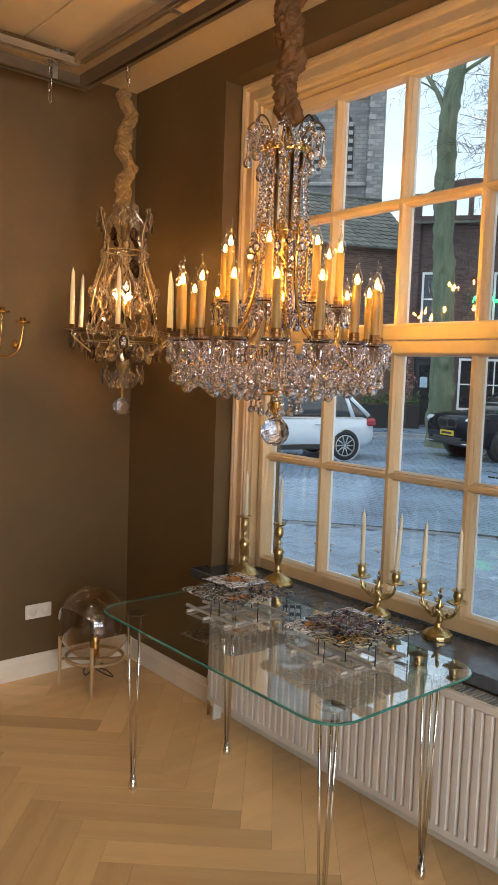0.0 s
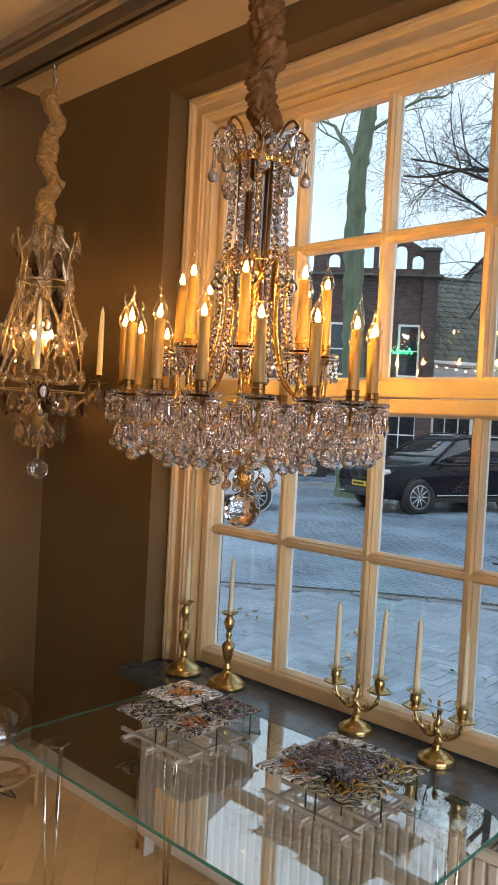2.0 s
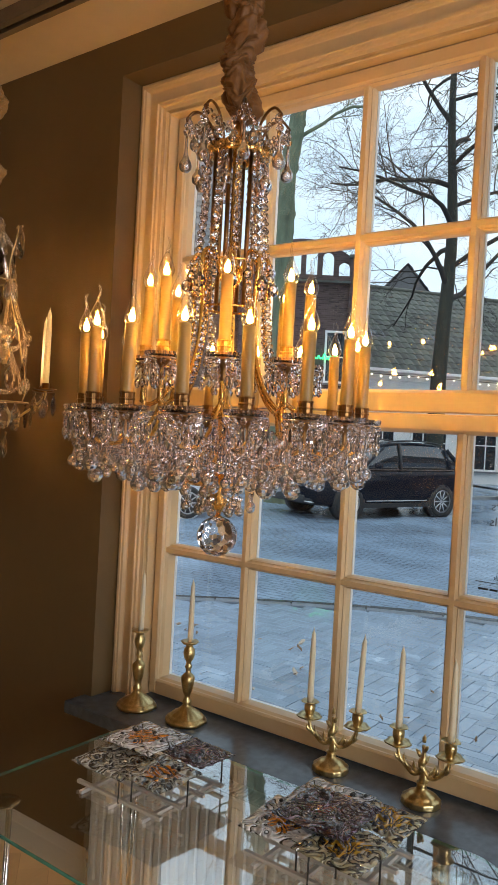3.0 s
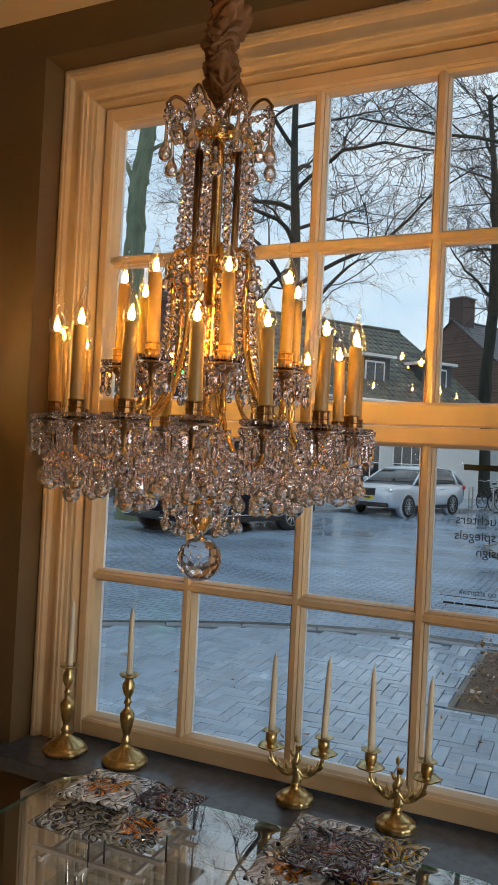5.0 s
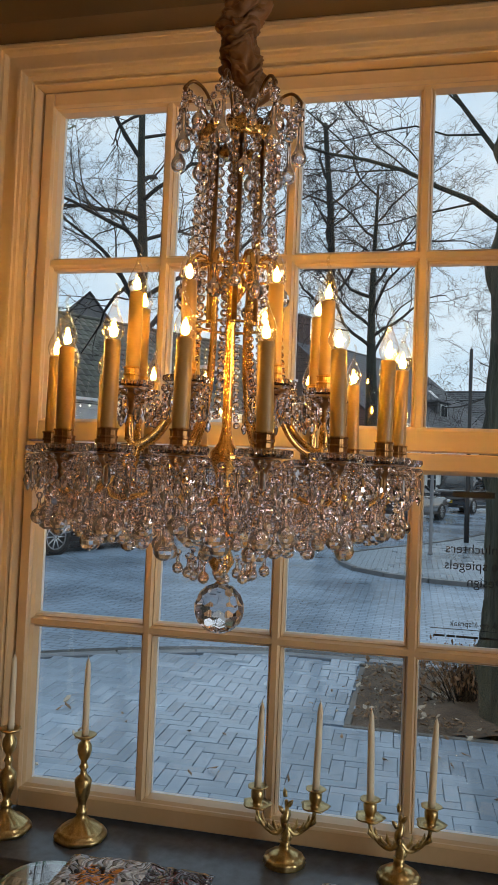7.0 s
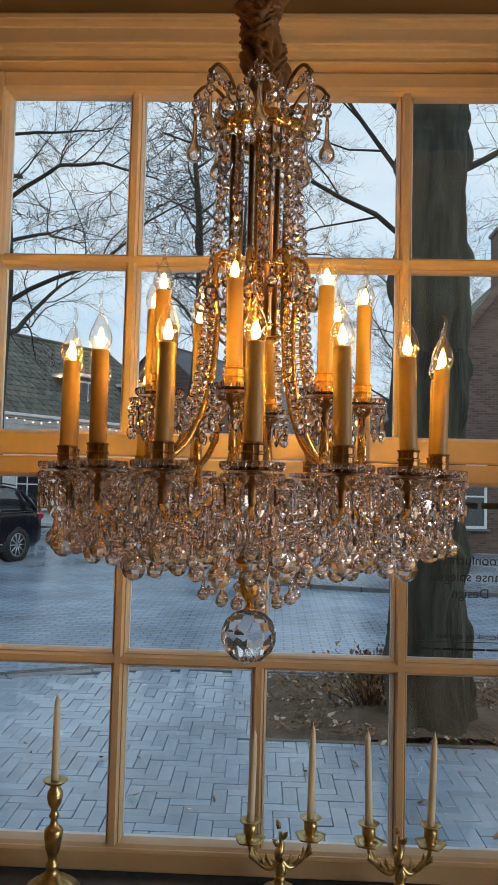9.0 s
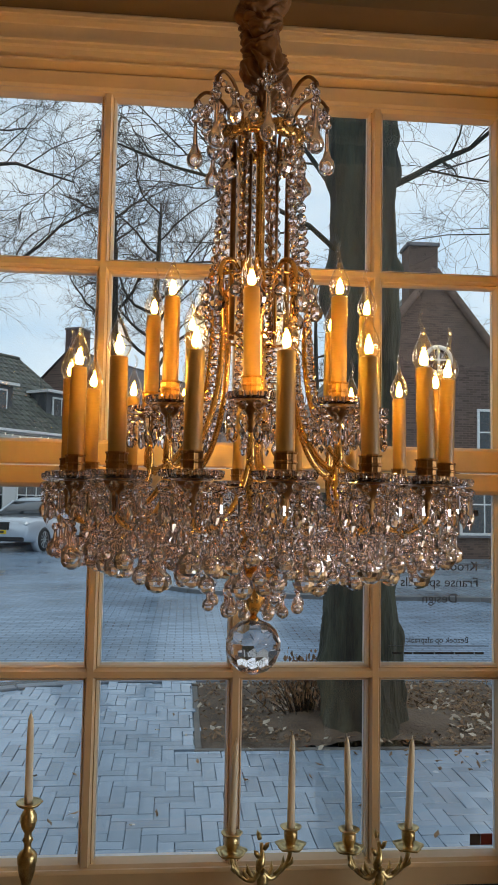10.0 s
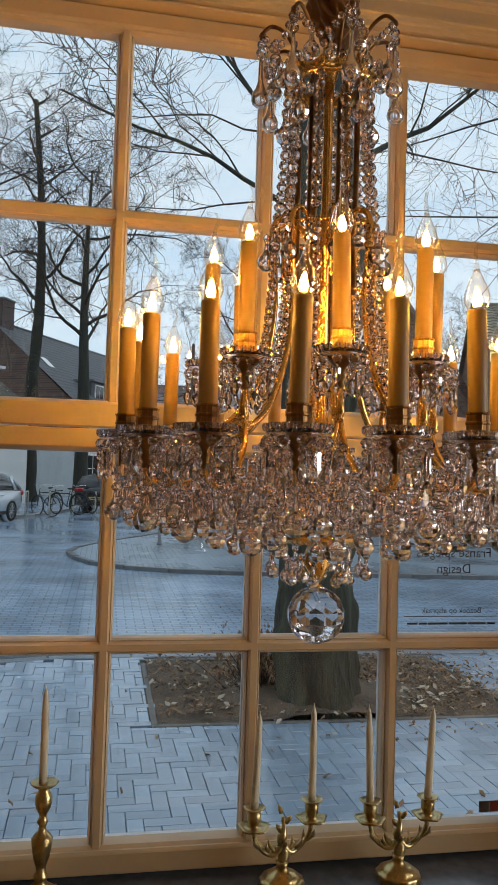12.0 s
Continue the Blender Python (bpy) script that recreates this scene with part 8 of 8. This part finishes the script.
            part("side_strip", M().box(-wb / 2 + wr + 0.1, sx * hw * 0.99 - 0.01, 0.36, wb / 2 - wr - 0.1, sx * hw * 0.99 + 0.016, 0.385, b=0.006), CHROME, c)
    return c


SUVP = mat("dark_blue_black_car_paint", (0.006, 0.009, 0.016), 0.12, 0.0, spread=0.1, spec=0.14)
WHITEC = mat("white_car_paint", (0.62, 0.66, 0.70), 0.25, spread=0.04, coat=1.0)
SILVER = mat("silver_car_paint", (0.56, 0.60, 0.65), 0.25, 0.25, spread=0.06, coat=1.0)
BLACKC = mat("black_car_paint", (0.015, 0.015, 0.018), 0.2, 0.1, coat=1.0)


def beside(front, rear, width):
    """Middle and heading of a car from its two near-side wheels, its left side."""
    d = Vector((front[0] - rear[0], front[1] - rear[1], 0))
    hd = math.degrees(math.atan2(d.y, d.x))
    left = Vector((-d.y, d.x, 0)).normalized()
    c = Vector(((front[0] + rear[0]) / 2, (front[1] + rear[1]) / 2, 0)) - left * (width / 2 - 0.075)
    return (c.x, c.y), hd


at, hd = beside((14.28, 8.64), (16.70, 7.66), 1.86)
car("dark blue-black sport utility car parked on the far side", at, hd, SUVP, 4.36, 1.86, 1.04, 1.62, 0.99, 2.61, 0.345, [(0.98, 1.04), (0.68, 1.24), (0.28, 1.51), (0.0, 1.59), (-0.6, 1.62), (-1.2, 1.59), (-1.62, 1.51), (-1.88, 1.33), (-2.0, 1.08)])
rear = Vector((11.50, 10.62, 0))
dv = Vector((math.cos(radians(160)), math.sin(radians(160)), 0))
at, hd = beside((rear + dv * 2.50)[:2], rear[:2], 1.70)
car("white hatchback car parked on the far side", at, hd, WHITEC, 3.90, 1.70, 0.87, 1.39, 0.86, 2.50, 0.30, [(0.95, 0.87), (0.65, 1.06), (0.25, 1.30), (-0.1, 1.37), (-0.6, 1.39), (-1.1, 1.36), (-1.45, 1.27), (-1.68, 1.06), (-1.86, 0.89)])
at, hd = beside((22.62, 6.34), (25.05, 5.50), 1.88)
car("silver hatchback car parked before the houses", at, hd, SILVER, 4.3, 1.88, 0.95, 1.48, 0.94, 2.58, 0.32, [(0.98, 0.95), (0.68, 1.15), (0.28, 1.38), (-0.1, 1.46), (-0.7, 1.48), (-1.25, 1.45), (-1.65, 1.37), (-1.9, 1.18), (-2.04, 0.98)])
car("black estate car standing by the bicycles", (31.7, 2.0), -26, BLACKC, 4.5, 1.78, 0.95, 1.47, 0.92, 2.7, 0.32, [(0.98, 0.95), (0.6, 1.18), (0.2, 1.39), (-0.2, 1.45), (-0.9, 1.47), (-1.6, 1.44), (-1.95, 1.36), (-2.1, 1.18), (-2.2, 0.98)])
at, hd = beside((38.9, -1.04), (41.6, -2.35), 1.9)
car("dark van parked before the far houses", at, hd, BLACKC, 4.9, 1.9, 1.15, 1.95, 1.12, 3.0, 0.34, [(1.55, 1.15), (1.25, 1.45), (0.95, 1.80), (0.6, 1.92), (-0.5, 1.95), (-1.6, 1.94), (-2.2, 1.90), (-2.36, 1.6), (-2.4, 1.2)])

car("dark car parked against the white house", (35.0, 11.6), 196, BLACKC, 4.3, 1.76, 0.95, 1.46, 0.92, 2.6, 0.32, [(0.98, 0.95), (0.6, 1.18), (0.2, 1.39), (-0.2, 1.44), (-0.9, 1.46), (-1.5, 1.42), (-1.8, 1.34), (-1.95, 1.18), (-2.05, 0.98)])


# ---- bicycles, racks, posts ----
def bicycle(x, y, rz, label):
    b = thing("bicycle", label, "bicycle", pose(x, y, gz(x) + 0.08, 0, 6, rz), group="bicycles at the rack")
    R = 0.34
    for wx in (-0.53, 0.53):
        ringp = [(wx + R * math.cos(2 * math.pi * i / 28), 0, R + R * math.sin(2 * math.pi * i / 28)) for i in range(29)]
        w = part("wheel", M().tube(ringp, 0.020, 6, cap=False), TYRE, b)
        for k in range(10):
            a = math.pi * k / 5
            part("spoke", M().tube([(wx, 0, R), (wx + R * math.cos(a), 0, R + R * math.sin(a))], 0.003, 3), CHROME, w)
    fr = M()
    for a, c in (((-0.53, 0, R), (-0.05, 0, 0.30)), ((-0.05, 0, 0.30), (0.36, 0, 0.72)), ((-0.22, 0, 0.82), (-0.05, 0, 0.30)), ((-0.19, 0, 0.72), (0.36, 0, 0.78)), ((-0.53, 0, R), (-0.19, 0, 0.72)), ((0.53, 0, R), (0.34, 0, 0.92))):
        fr.tube([a, c], 0.016, 6)
    part("frame", fr, TRIM, b)
    part("handlebar", M().tube(smooth_path([(0.22, -0.28, 1.02), (0.34, -0.18, 1.04), (0.36, 0, 1.0), (0.34, 0.18, 1.04), (0.22, 0.28, 1.02)], 4), 0.013, 6), CHROME, b)
    part("saddle", M().lathe([(0, -0.03), (0.07, -0.01), (0.08, 0.02), (0.0, 0.035)], 10, Matrix.Translation((-0.24, 0, 0.88)) @ Matrix.Diagonal((1.6, 1, 1, 1))), TRIM, b)
    part("mudguard", M().tube([(-0.53 + (R + 0.035) * math.cos(radians(a)), 0, R + (R + 0.035) * math.sin(radians(a))) for a in range(30, 200, 20)], 0.018, 5), TRIM, b)
    part("carrier", M().box(-0.85, -0.07, 0.745, -0.36, 0.07, 0.765), TRIM, b)


bicycle(27.4, 4.55, 40, "black city bicycle leaning at a hoop")
bicycle(27.9, 3.35, 35, "black city bicycle at the bicycle rack")
bicycle(27.1, 3.9, 60, "dark bicycle between two steel hoops")
for k in range(4):
    x, y = 27.2 + 0.25 * k, 5.2 - 0.75 * k
    thing("bicycle_hoop", "galvanised steel bicycle hoop", "bicycle rack", pose(x, y, gz(x) + 0.05), group="bicycle hoops", m=M().tube(smooth_path([(-0.38, 0, 0), (-0.38, 0, 0.70), (-0.30, 0, 0.80), (0.30, 0, 0.80), (0.38, 0, 0.70), (0.38, 0, 0)], 4), 0.026, 8), material=ALU)
thing("street_post", "galvanised steel post on the raised pavement", "post", pose(18.06, 1.365, gz(18.06) + 0.055), m=M().lathe([(0.0, 0), (0.06, 0), (0.06, 0.03), (0.04, 0.05), (0.039, 2.38), (0.03, 2.4), (0.0, 2.4)], 14), material=LEAD)
thing("street_pole", "slim dark steel pole on the raised pavement", "pole", pose(21.69, 0.35, gz(21.69) + 0.055), m=M().lathe([(0.0, 0), (0.07, 0), (0.07, 0.9), (0.055, 0.95), (0.045, 5.2), (0.0, 5.25)], 14), material=TRIM)
# planters before the shop
GREENL = mat("evergreen_leaves", (0.05, 0.10, 0.035), 0.5, spread=0.4, island=0.9)
for k, (x, y) in enumerate(((18.6, 15.9), (19.4, 15.4), (21.5, 12.9))):
    p = thing("planter", "dark planter box with green plants by the shop", "planter", pose(x, y, gz(x) + 0.07, 0, 0, -50), group="shop planters")
    part("box", M().box(-0.45, -0.2, 0, 0.45, 0.2, 0.75, b=0.02), TRIM, p)
    lv = M()
    q = random.Random(20 + k)
    for _ in range(260):
        s = q.uniform(0.03, 0.07)
        lv.add([(-s, 0, 0), (0, s * 0.5, 0.01), (s, 0, 0), (0, -s * 0.5, 0.01)], [(0, 1, 2, 3)], False, Matrix.Translation((q.uniform(-0.45, 0.45), q.uniform(-0.22, 0.22), 0.76 + abs(q.gauss(0, 0.16)))) @ pose(0, 0, 0, q.uniform(-70, 70), q.uniform(-70, 70), q.uniform(0, 360)))
    part("plants", lv, GREENL, p)
